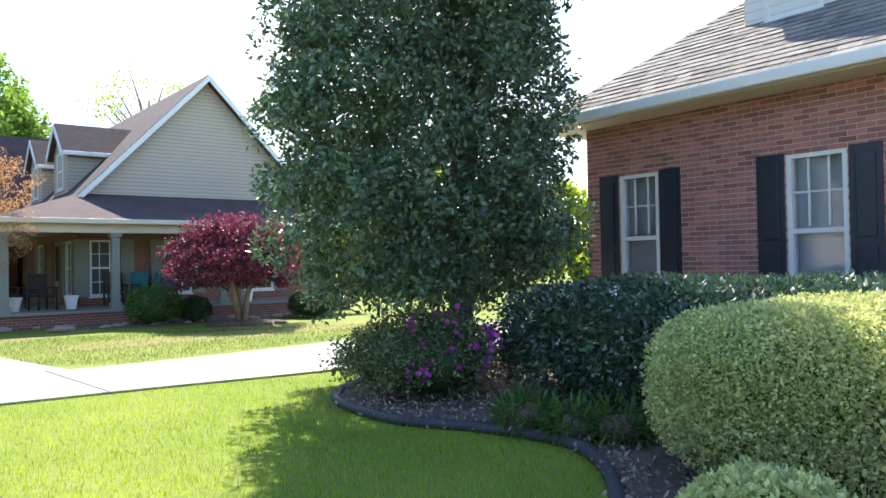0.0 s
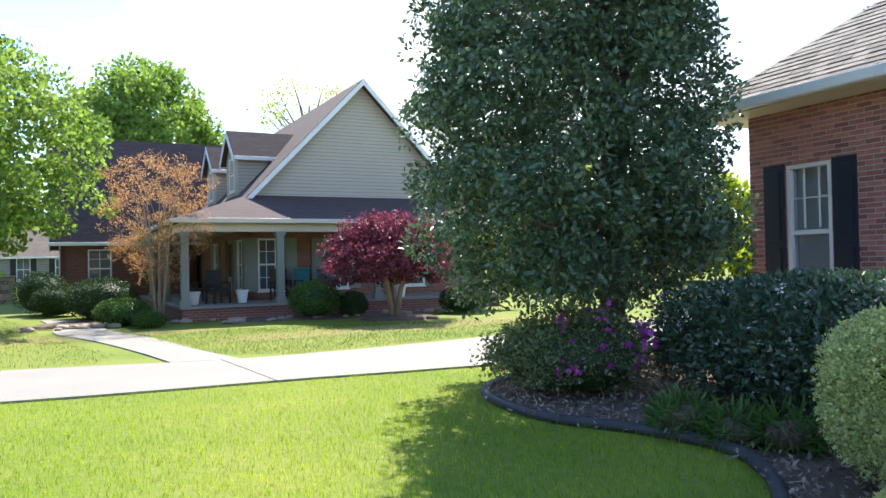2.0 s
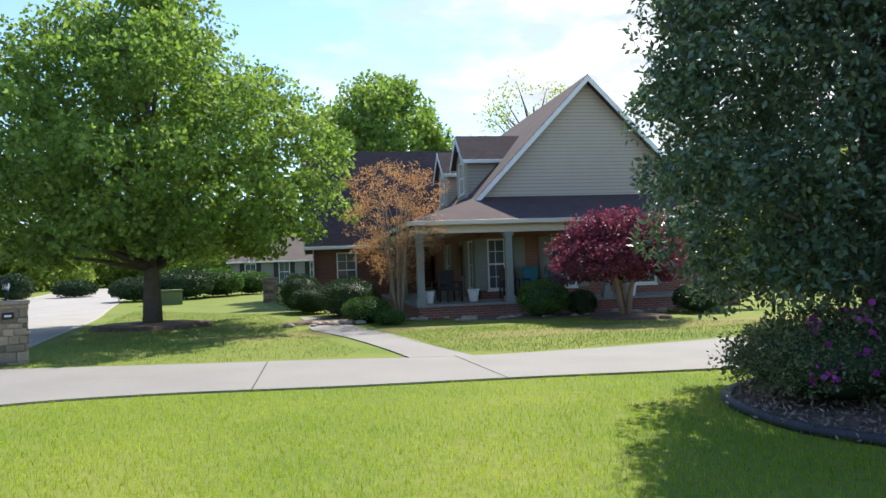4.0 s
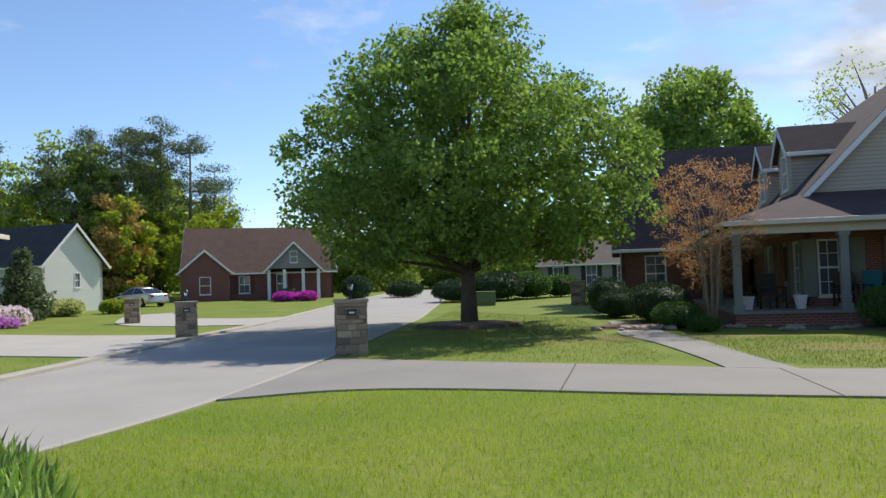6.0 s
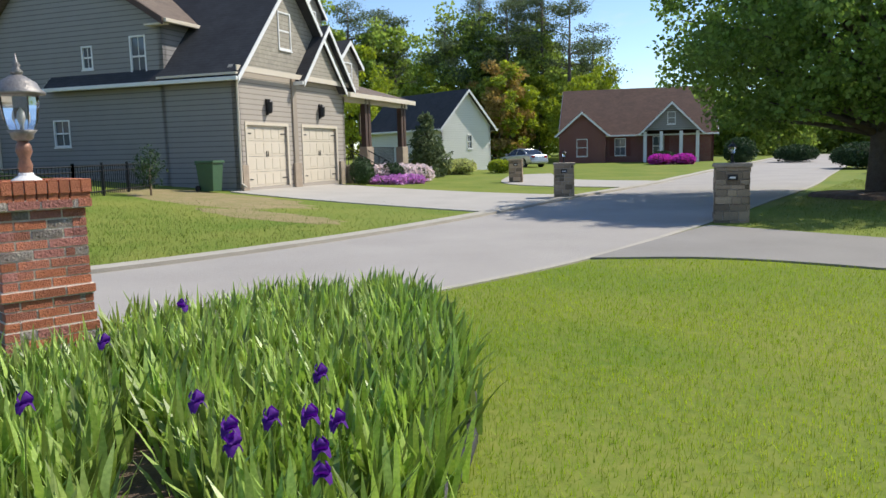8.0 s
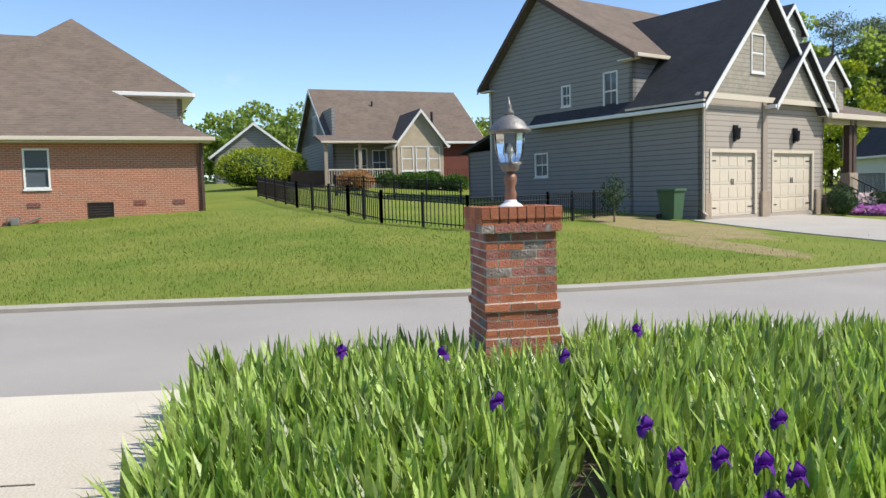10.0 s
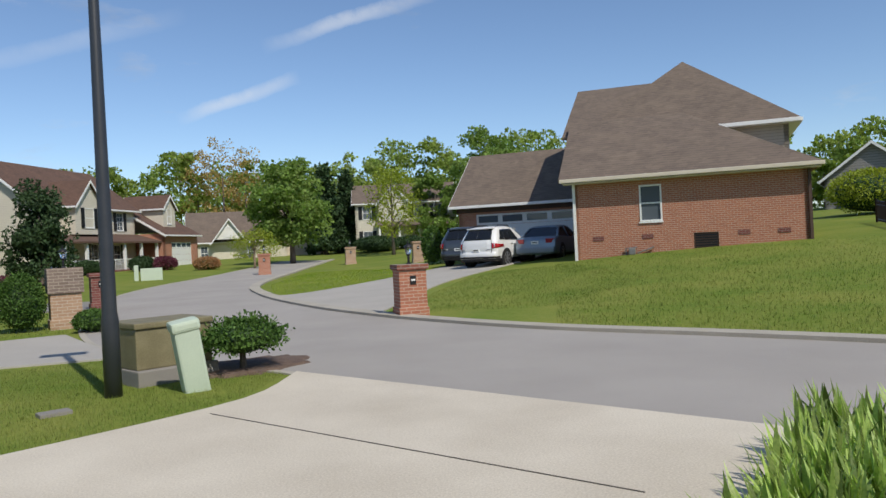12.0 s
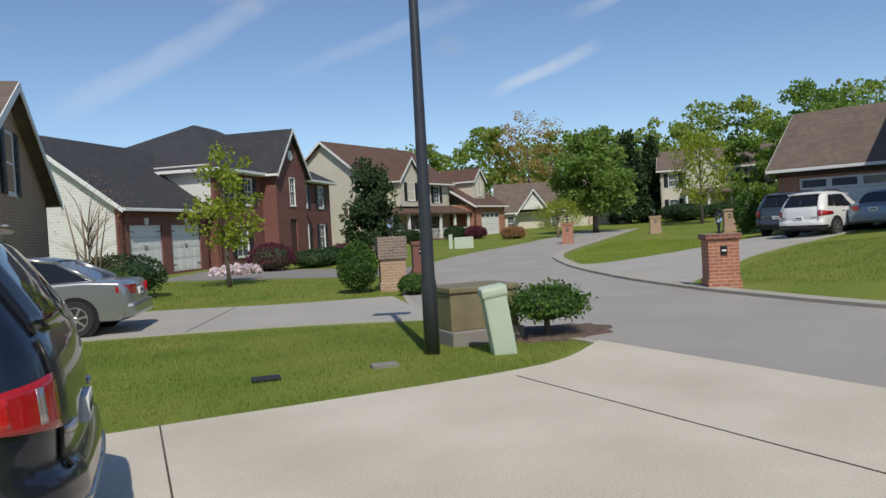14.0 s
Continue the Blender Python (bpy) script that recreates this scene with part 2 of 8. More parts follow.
BRICK_N = brickwork("brick_rust", (0.25, 0.085, 0.055), (0.19, 0.06, 0.04), (0.30, 0.24, 0.2))
BRICK_O = brickwork("brick_orange", (0.42, 0.165, 0.095), (0.34, 0.125, 0.075), (0.46, 0.34, 0.26))
BRICK_R = brickwork("brick_dark_red", (0.20, 0.055, 0.045), (0.15, 0.04, 0.035), (0.24, 0.18, 0.15))
BRICK_T = brickwork("brick_tan", (0.42, 0.27, 0.17), (0.36, 0.22, 0.14), (0.48, 0.40, 0.32))
BRICK_G = brickwork("brick_grey_brown", (0.17, 0.125, 0.10), (0.24, 0.18, 0.145), (0.36, 0.30, 0.24))
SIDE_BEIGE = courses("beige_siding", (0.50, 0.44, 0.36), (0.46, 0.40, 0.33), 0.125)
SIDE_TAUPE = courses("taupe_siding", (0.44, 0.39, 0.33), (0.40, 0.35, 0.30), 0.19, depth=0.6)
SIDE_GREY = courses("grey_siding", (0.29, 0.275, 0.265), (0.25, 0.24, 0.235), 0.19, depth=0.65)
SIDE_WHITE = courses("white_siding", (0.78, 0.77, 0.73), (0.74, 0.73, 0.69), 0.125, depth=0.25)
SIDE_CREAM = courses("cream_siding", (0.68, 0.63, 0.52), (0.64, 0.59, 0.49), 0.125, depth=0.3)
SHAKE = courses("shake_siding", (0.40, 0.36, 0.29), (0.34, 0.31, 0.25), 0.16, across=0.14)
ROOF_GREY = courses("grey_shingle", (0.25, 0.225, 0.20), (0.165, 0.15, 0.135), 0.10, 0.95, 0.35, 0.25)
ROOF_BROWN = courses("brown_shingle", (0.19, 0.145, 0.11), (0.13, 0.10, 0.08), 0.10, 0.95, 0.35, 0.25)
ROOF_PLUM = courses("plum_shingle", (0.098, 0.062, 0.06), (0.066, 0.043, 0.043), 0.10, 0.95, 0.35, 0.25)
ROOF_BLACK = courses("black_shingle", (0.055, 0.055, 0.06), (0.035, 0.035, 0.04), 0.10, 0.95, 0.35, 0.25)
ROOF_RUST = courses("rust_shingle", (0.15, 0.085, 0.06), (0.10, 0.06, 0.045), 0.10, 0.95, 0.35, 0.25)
WHITE = material("white_paint", (0.80, 0.80, 0.78), (0.74, 0.74, 0.72), 3, 0.5, bump=0.08)
CREAM = material("cream_paint", (0.66, 0.58, 0.46), (0.61, 0.54, 0.43), 3, 0.5, bump=0.08)
TAUPE_TRIM = material("taupe_trim_paint", (0.36, 0.30, 0.235), (0.32, 0.265, 0.21), 3, 0.6, bump=0.08)
REDBOARD = material("dark_red_boards", (0.17, 0.045, 0.03), (0.12, 0.035, 0.025), 3, 0.7)
GREYPAINT = material("grey_green_paint", (0.24, 0.26, 0.23), (0.21, 0.23, 0.2), 3, 0.6, bump=0.08)
BROWNWOOD = material("dark_brown_wood", (0.06, 0.035, 0.025), (0.09, 0.05, 0.035), 5, 0.65)
NAVY = material("navy_shutter", (0.016, 0.019, 0.032), (0.024, 0.027, 0.042), 4, 0.42, bump=0.06)
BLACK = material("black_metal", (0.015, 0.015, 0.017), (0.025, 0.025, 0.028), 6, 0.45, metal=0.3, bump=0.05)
POLE = material("painted_pole", (0.028, 0.033, 0.04), (0.04, 0.045, 0.055), 3, 0.4, bump=0.05)
STRAW = material("dormant_grass", (0.19, 0.185, 0.05), (0.27, 0.235, 0.085), 1.5, 0.95, bump=0.8, fine=12)
BAYSTONE = material("cream_stone", (0.56, 0.47, 0.35), (0.42, 0.34, 0.25), 3, 0.9, bump=0.7, fine=20)
STONE = material("stacked_stone", (0.33, 0.26, 0.19), (0.22, 0.18, 0.14), 4, 0.9, bump=0.8, vary=0.35, fine=30)
GLASS = glazing("window_glass", (0.10, 0.12, 0.14), 0.0)
GLASS_OWN = glazing("clear_window_glass", (0.9, 0.93, 0.95), 1.0)
BLIND = material("white_blind", (0.55, 0.58, 0.62), (0.48, 0.51, 0.55), 3, 0.7, bump=0.05)
LAMPGLASS = glazing("lamp_glass", (0.95, 0.95, 0.95), 1.0, 0.08)
PEWTER = material("weathered_pewter", (0.20, 0.185, 0.175), (0.30, 0.29, 0.28), 14, 0.5, metal=0.5)
COPPER = material("worn_copper", (0.34, 0.17, 0.11), (0.20, 0.11, 0.08), 14, 0.5, metal=0.3)
BARK = material("grey_bark", (0.10, 0.08, 0.065), (0.17, 0.14, 0.115), 7, 0.95, bump=0.9, fine=30)
BARK_PALE = material("pale_bark", (0.32, 0.24, 0.17), (0.22, 0.16, 0.11), 7, 0.9, bump=0.5, fine=30)
LEAF_HOLLY = material("holly_leaf", (0.068, 0.118, 0.062), (0.125, 0.19, 0.105), 1.5, 0.28, bump=0, vary=0.45, thin=0.16)
LEAF_MAPLE = material("maple_leaf", (0.135, 0.225, 0.05), (0.24, 0.32, 0.09), 0.5, 0.55, bump=0, vary=0.4, thin=0.42)
LEAF_RED = material("red_maple_leaf", (0.105, 0.03, 0.05), (0.21, 0.07, 0.095), 1.2, 0.55, bump=0, vary=0.45, thin=0.35)
LEAF_BRONZE = material("bronze_leaf", (0.36, 0.20, 0.10), (0.45, 0.29, 0.16), 1.2, 0.6, bump=0, vary=0.4, thin=0.4)
LEAF_YELLOW = material("spring_leaf", (0.24, 0.30, 0.045), (0.34, 0.38, 0.07), 0.4, 0.6, bump=0, vary=0.35, thin=0.42)
LEAF_WOOD = material("woodland_leaf", (0.19, 0.27, 0.065), (0.32, 0.375, 0.11), 0.15, 0.7, bump=0, vary=0.45, thin=0.5)
LEAF_TAN = material("catkin_leaf", (0.36, 0.25, 0.085), (0.44, 0.33, 0.13), 0.3, 0.7, bump=0, vary=0.35, thin=0.35)
LEAF_PINE = material("pine_needles", (0.10, 0.14, 0.07), (0.18, 0.21, 0.105), 0.5, 0.75, bump=0, vary=0.4, thin=0.2)
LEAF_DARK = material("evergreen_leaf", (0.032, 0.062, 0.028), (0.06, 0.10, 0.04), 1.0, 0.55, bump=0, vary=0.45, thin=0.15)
LEAF_BOX = material("boxwood_leaf", (0.06, 0.125, 0.03), (0.11, 0.19, 0.045), 2.0, 0.5, bump=0, vary=0.45, thin=0.25)
LEAF_AZALEA = material("azalea_leaf", (0.12, 0.155, 0.07), (0.22, 0.235, 0.115), 3.0, 0.45, bump=0, vary=0.45, thin=0.25)
LEAF_GOLD = material("gold_edged_leaf", (0.30, 0.37, 0.13), (0.68, 0.65, 0.32), 9.0, 0.5, bump=0, vary=0.4, thin=0.3)
LEAF_HEDGE = material("laurel_leaf", (0.052, 0.098, 0.06), (0.10, 0.155, 0.092), 2.0, 0.28, bump=0, vary=0.45, thin=0.14)
LEAF_IRIS = material("iris_leaf", (0.175, 0.285, 0.055), (0.40, 0.50, 0.14), 1.6, 0.4, bump=0, vary=0.6, thin=0.3)
PETAL_PINK = material("magenta_petal", (0.52, 0.06, 0.42), (0.62, 0.13, 0.52), 8, 0.6, bump=0, vary=0.2, thin=0.3)
PETAL_VIOLET = material("violet_petal", (0.085, 0.02, 0.22), (0.16, 0.045, 0.36), 12, 0.6, bump=0, vary=0.3, thin=0.3)
PETAL_WHITE = material("white_petal", (0.78, 0.72, 0.70), (0.74, 0.60, 0.64), 8, 0.6, bump=0, vary=0.15, thin=0.3)
PETAL_LILAC = material("lilac_petal", (0.55, 0.22, 0.55), (0.62, 0.34, 0.62), 8, 0.6, bump=0, vary=0.15, thin=0.3)


# ---- building helpers ----
def mesh_of(name, verts, faces, mat, smooth=False):
    me = bpy.data.meshes.new(name)
    me.from_pydata(verts, [], faces)
    me.materials.append(mat)
    if smooth:
        me.polygons.foreach_set("use_smooth", [True] * len(me.polygons))
    me.update()
    return me


def part(name, bm, mat, parent=None, label="", m=None, smooth=False):
    """One mesh object from a bmesh or a mesh, under a thing or a part."""
    if isinstance(bm, bmesh.types.BMesh):
        bmesh.ops.recalc_face_normals(bm, faces=bm.faces)
        me = bpy.data.meshes.new(name)
        bm.to_mesh(me), bm.free()
        me.materials.append(mat)
        if smooth:
            me.polygons.foreach_set("use_smooth", [True] * len(me.polygons))
    else:
        me = bm
    ob = new(name, me)
    if parent:
        ob.parent = parent
    if m is not None:
        ob.matrix_local = m
    if label:
        ob["label"] = label
    return ob


def thing(name, m, label, category, group="", kind=""):
    ob = new(name)
    ob.matrix_world = m
    return tagged(ob, label, category, group, kind)


def add_box(bm, x0, x1, y0, y1, z0, z1, bevel=0.0, m=None):
    vs = [bm.verts.new((x, y, z)) for z in (z0, z1) for y in (y0, y1) for x in (x0, x1)]
    fs = [bm.faces.new([vs[i] for i in q]) for q in ((0, 2, 3, 1), (4, 5, 7, 6), (0, 1, 5, 4), (2, 6, 7, 3), (0, 4, 6, 2), (1, 3, 7, 5))]
    if bevel:
        out = bmesh.ops.bevel(bm, geom=list({e for f in fs for e in f.edges}), offset=bevel, segments=2, profile=0.6, affect="EDGES")
        vs = list({v for f in out["faces"] for v in f.verts} | {v for v in vs if v.is_valid})
    if m is not None:
        bmesh.ops.transform(bm, matrix=m, verts=[v for v in vs if v.is_valid])
    return bm


def box(x0, x1, y0, y1, z0, z1, bevel=0.0):
    return add_box(bmesh.new(), x0, x1, y0, y1, z0, z1, bevel)


def lathe(profile, seg=20, bm=None):
    """A turned body from rows of radius and height."""
    bm = bm or bmesh.new()
    rings = [[bm.verts.new((r * math.cos(2 * math.pi * k / seg), r * math.sin(2 * math.pi * k / seg), z)) for k in range(seg)] for r, z in profile]
    for a, b in zip(rings, rings[1:]):
        for k in range(seg):
            bm.faces.new((a[k], a[(k + 1) % seg], b[(k + 1) % seg], b[k]))
    bm.faces.new(rings[0][::-1]), bm.faces.new(rings[-1])
    return bm


def prism(points, depth, bm=None, axis="y"):
    """A polygon in x and z, drawn out along y by depth (axis x: polygon in y and z, drawn out along x)."""
    bm = bm or bmesh.new()
    at = (lambda a, z, d: (a, d, z)) if axis == "y" else (lambda a, z, d: (d, a, z))
    d0, d1 = depth
    a, b = [bm.verts.new(at(p, z, d0)) for p, z in points], [bm.verts.new(at(p, z, d1)) for p, z in points]
    bm.faces.new(a), bm.faces.new(b[::-1])
    for k in range(len(a)):
        bm.faces.new((a[k], b[k], b[(k + 1) % len(a)], a[(k + 1) % len(a)]))
    return bm


def slab(polys, thick, bm=None):
    """Sloping plates, each a polygon in space drawn down by thick."""
    bm = bm or bmesh.new()
    for poly in polys:
        a, b = [bm.verts.new(p) for p in poly], [bm.verts.new((p[0], p[1], p[2] - thick)) for p in poly]
        bm.faces.new(a), bm.faces.new(b[::-1])
        for k in range(len(a)):
            bm.faces.new((a[k], b[k], b[(k + 1) % len(a)], a[(k + 1) % len(a)]))
    return bm


def tube(points, radii, seg=7, bm=None):
    bm = bm or bmesh.new()
    rings, pts = [], [Vector(p) for p in points]
    for k, p in enumerate(pts):
        ahead = (pts[min(k + 1, len(pts) - 1)] - pts[max(k - 1, 0)]).normalized()
        side = ahead.cross(Vector((0.31, 0.95, 0.05))).normalized()
        other = ahead.cross(side)
        rings.append([bm.verts.new(p + radii[k] * (side * math.cos(2 * math.pi * j / seg) + other * math.sin(2 * math.pi * j / seg))) for j in range(seg)])
    for a, b in zip(rings, rings[1:]):
        for j in range(seg):
            bm.faces.new((a[j], a[(j + 1) % seg], b[(j + 1) % seg], b[j]))
    bm.faces.new(rings[0][::-1]), bm.faces.new(rings[-1])
    return bm


def wall(parent, name, m, length, z0, z1, mat, holes=(), thick=0.2, label=""):
    """A wall along x, its outer face at y = 0, with openings (x0, x1, z0, z1) that go through it."""
    bm = bmesh.new()
    xs = sorted({0, length, *(h[0] for h in holes), *(h[1] for h in holes)})
    zs = sorted({z0, z1, *(h[2] for h in holes), *(h[3] for h in holes)})
    corner = {}

    def at(i, j, y):
        if (i, j, y) not in corner:
            corner[i, j, y] = bm.verts.new((xs[i], y, zs[j]))
        return corner[i, j, y]

    def solid(i, j):
        if not (0 <= i < len(xs) - 1 and 0 <= j < len(zs) - 1):
            return False
        x, z = (xs[i] + xs[i + 1]) / 2, (zs[j] + zs[j + 1]) / 2
        return not any(h[0] < x < h[1] and h[2] < z < h[3] for h in holes)

    for i in range(len(xs) - 1):
        for j in range(len(zs) - 1):
            if solid(i, j):
                bm.faces.new([at(i, j, 0), at(i + 1, j, 0), at(i + 1, j + 1, 0), at(i, j + 1, 0)])
                bm.faces.new([at(i, j, thick), at(i, j + 1, thick), at(i + 1, j + 1, thick), at(i + 1, j, thick)])
                for (di, dj), (p, q) in zip(((-1, 0), (1, 0), (0, -1), (0, 1)), (((i, j), (i, j + 1)), ((i + 1, j), (i + 1, j + 1)), ((i, j), (i + 1, j)), ((i, j + 1), (i + 1, j + 1)))):
                    if not solid(i + di, j + dj):
                        bm.faces.new([at(*p, 0), at(*q, 0), at(*q, thick), at(*p, thick)])
    return part(name, bm, mat, parent, label, m)


def window(parent, m, x0, x1, z0, z1, cols=2, rows=2, trim=WHITE, glass=GLASS, shutters=None, sash=True, sill=True, low=0.0):
    """A sash window in an opening: frame, sash bars, panes, with shutters where given."""
    w, f = x1 - x0, 0.06
    bm = bmesh.new()
    for q in ((x0, x0 + f, z0, z1), (x1 - f, x1, z0, z1), (x0 + f, x1 - f, z1 - f, z1), (x0 + f, x1 - f, z0, z0 + f)):
        add_box(bm, q[0], q[1], -0.025, 0.12, q[2], q[3])
    if sash:
        zm = (z0 + z1) / 2
        add_box(bm, x0 + f, x1 - f, 0.0, 0.08, zm - 0.03, zm + 0.03)
    ob = part("window", bm, trim, parent, "", m)
    part("pane", box(x0 + f, x1 - f, 0.05, 0.06, z0 + f, z1 - f), glass, ob)
    bm = bmesh.new()
    for k in range(1, cols):
        x = x0 + w * k / cols
        add_box(bm, x - 0.012, x + 0.012, 0.03, 0.048, z0 + f + (z1 - z0) * low, z1 - f)
    for k in range(1, rows):
        z = z0 + (z1 - z0) * (low + (1 - low) * k / rows)
        add_box(bm, x0 + f, x1 - f, 0.031, 0.047, z - 0.012, z + 0.012)
    part("grille", bm, trim, ob)
    if sill:
        part("sill", box(x0 - 0.03, x1 + 0.03, -0.05, -0.003, z0 - 0.06, z0 - 0.004), trim, ob)
    if shutters:
        sw = min(0.42, w * 0.5)
        for a in (x0 - sw - 0.02, x1 + 0.02):
            bm = box(a, a + sw, -0.05, -0.004, z0 - 0.02, z1 + 0.02, 0.008)
            zm = z0 + (z1 - z0) * 0.42
            for lo, hi in ((z0 + 0.08, zm - 0.05), (zm + 0.05, z1 - 0.08)):
                add_box(bm, a + 0.07, a + sw - 0.07, -0.066, -0.045, lo, hi, 0.012)
            part("shutter", bm, shutters, parent, "", m)
    return ob


def gable_roof(parent, x0, x1, y0, y1, ze, zr, mat, along="x", over=0.35, thick=0.14, trim=WHITE, rakes=True, name="roof"):
    """A ridged roof over a block; the ridge runs along x or y."""
    if along == "x":
        ym, k = (y0 + y1) / 2, (zr - ze) / ((y1 - y0) / 2)
        a, b, zo = x0 - over, x1 + over, ze - k * over
        polys = [[(a, y0 - over, zo), (b, y0 - over, zo), (b, ym, zr), (a, ym, zr)], [(a, ym, zr), (b, ym, zr), (b, y1 + over, zo), (a, y1 + over, zo)]]
    else:
        xm, k = (x0 + x1) / 2, (zr - ze) / ((x1 - x0) / 2)
        a, b, zo = y0 - over, y1 + over, ze - k * over
        polys = [[(x0 - over, a, zo), (xm, a, zr), (xm, b, zr), (x0 - over, b, zo)], [(xm, a, zr), (x1 + over, a, zo), (x1 + over, b, zo), (xm, b, zr)]]
    roof = part(name, slab(polys, thick), mat, parent)
    if rakes:
        for e in (a, b):
            s = 0.03 if e == b else -0.03
            bm = bmesh.new()
            if along == "x":
                for p, q in ((y0 - over, ym), (ym, y1 + over)):
                    zp, zq = (zo, zr) if q == ym else (zr, zo)
                    prism([(p, zp - 0.02), (q, zq - 0.02), (q, zq - 0.24), (p, zp - 0.24)], (e, e + s), bm, "x")
            else:
                for p, q in ((x0 - over, xm), (xm, x1 + over)):
                    zp, zq = (zo, zr) if q == xm else (zr, zo)
                    prism([(p, zp - 0.02), (q, zq - 0.02), (q, zq - 0.24), (p, zp - 0.24)], (e, e + s), bm, "y")
            part("rake_board", bm, trim, roof)
        g = 0.11
        for e, s in (((y0 - over), -1), ((y1 + over), 1)) if along == "x" else (((x0 - over), -1), ((x1 + over), 1)):
            lo, hi = min(e, e + s * g), max(e, e + s * g)
            q = (a, b, lo, hi) if along == "x" else (lo, hi, a, b)
            part("gutter", box(q[0], q[1], q[2], q[3], zo - 0.16, zo - 0.02, 0.02), trim, roof)
    return roof


def hip_roof(parent, x0, x1, y0, y1, ze, pitch, mat, over=0.4, thick=0.16, trim=WHITE, inset=0.0):
    """A hipped roof over a block, its ridge along the longer side."""
    k = math.tan(radians(pitch))
    a, b, c, d = x0 - over, x1 + over, y0 - over, y1 + over
    zo, h = ze - k * over, min(b - a, d - c) / 2
    zr = zo + k * h
    if b - a > d - c:
        r0, r1 = (a + h + inset, (c + d) / 2, zr), (b - h, (c + d) / 2, zr)
    else:
        r0, r1 = ((a + b) / 2, c + h, zr), ((a + b) / 2, d - h, zr)
    p = [(a, c, zo), (b, c, zo), (b, d, zo), (a, d, zo)]
    if b - a > d - c:
        polys = [[p[0], p[1], r1, r0], [p[1], p[2], r1], [p[2], p[3], r0, r1], [p[3], p[0], r0]]
    else:
        polys = [[p[0], p[1], r0], [p[1], p[2], r1, r0], [p[2], p[3], r1], [p[3], p[0], r0, r1]]
    roof = part("roof", slab(polys, thick), mat, parent)
    for q in ((a, b, c - 0.1, c), (a, b, d, d + 0.1), (a - 0.1, a, c, d), (b, b + 0.1, c, d)):
        part("gutter", box(q[0], q[1], q[2], q[3], zo - 0.18, zo - 0.02, 0.02), trim, roof)
    part("soffit", box(a + 0.01, b - 0.01, c + 0.01, d - 0.01, zo - 0.20, zo - 0.17), trim, roof)
    return roof


def gable_wall(parent, m, w, ze, zr, mat, thick=0.2, name="gable"):
    return part(name, prism([(0, ze), (w, ze), (w / 2, zr)], (0, thick)), mat, parent, "", m)


def block(parent, x0, x1, y0, y1, z0, z1, mat, front=(), left=(), right=()):
    """Four walls of a block: front at y0, left at x0, right at x1, back at y1, with openings along each as seen from outside."""
    w, d = x1 - x0, y1 - y0
    wall(parent, "wall", pose(x0, y0, 0), w, z0, z1, mat, front)
    wall(parent, "wall", pose(x0, y1, 0, 0, 0, -90), d, z0, z1, mat, left)
    wall(parent, "wall", pose(x1, y0, 0, 0, 0, 90), d, z0, z1, mat, right)
    wall(parent, "wall", pose(x1, y1, 0, 0, 0, 180), w, z0, z1, mat)
    return pose(x0, y0, 0), pose(x0, y1, 0, 0, 0, -90), pose(x1, y0, 0, 0, 0, 90)


def garage_door(parent, m, x0, x1, z0, z1, mat, rows=4, lights=False, hinges=False):
    bm = bmesh.new()
    h = (z1 - z0) / rows
    n = max(2, round((x1 - x0) / 0.6))
    for r in range(rows):
        add_box(bm, x0, x1, 0.08, 0.12, z0 + r * h + 0.006, z0 + (r + 1) * h - 0.006)
        if not (lights and r == rows - 1):
            for c in range(n):
                a = x0 + (x1 - x0) * c / n
                add_box(bm, a + 0.07, a + (x1 - x0) / n - 0.07, 0.068, 0.085, z0 + r * h + 0.09, z0 + (r + 1) * h - 0.09, 0.01)
    door = part("garage_door", bm, mat, parent, "", m)
    if lights:
        for c in range(4):
            a = x0 + (x1 - x0) * c / 4
            part("door_light", box(a + 0.12, a + (x1 - x0) / 4 - 0.12, 0.066, 0.079, z1 - h + 0.12, z1 - 0.1), GLASS, door)
    if hinges:
        for z in (z0 + 0.3, z1 - 0.3):
            for a in (x0 + 0.02, x1 - 0.35):
                part("strap_hinge", box(a, a + 0.33, 0.05, 0.067, z - 0.02, z + 0.02), BLACK, door)
        bm = bmesh.new()
        for s in (-0.06, 0.06):
            add_box(bm, (x0 + x1) / 2 + s - 0.012, (x0 + x1) / 2 + s + 0.012, 0.045, 0.067, (z0 + z1) / 2 - 0.02, (z0 + z1) / 2 + 0.2)
        part("door_handle", bm, BLACK, door)
    return door


def azd(az, d, z=0.0):
    """A place at d metres from the walk's middle, az degrees to the left of straight ahead."""
    return Vector((-math.sin(radians(az)) * d, math.cos(radians(az)) * d, z))


# ---- ground, road, drives ----
KERB = [(-15, -64), (-8.4, -46), (-4.6, -34), (-3.9, -27), (-4.3, -21), (-5.2, -16.6), (-6.6, -12.2), (-8.3, -9.1), (-10.5, -4.9), (-12.4, -1.9), (-15.2, 1.2), (-19.0, 4.5), (-24.0, 8.5), (-31.0, 14.6), (-43.0, 24.0), (-75.0, 52.0)]
NEAR = [(-11, -67), (-5.0, -51), (-0.4, -39), (1.5, -30), (1.6, -20), (0.6, -14), (-1.65, -9.9), (-2.95, -7.0), (-4.45, -4.4), (-6.3, -1.7), (-8.1, 0.9), (-10.3, 3.9), (-14.2, 7.9), (-19.5, 12.9), (-26.4, 19.4), (-40.0, 31.0), (-72.0, 60.0)]


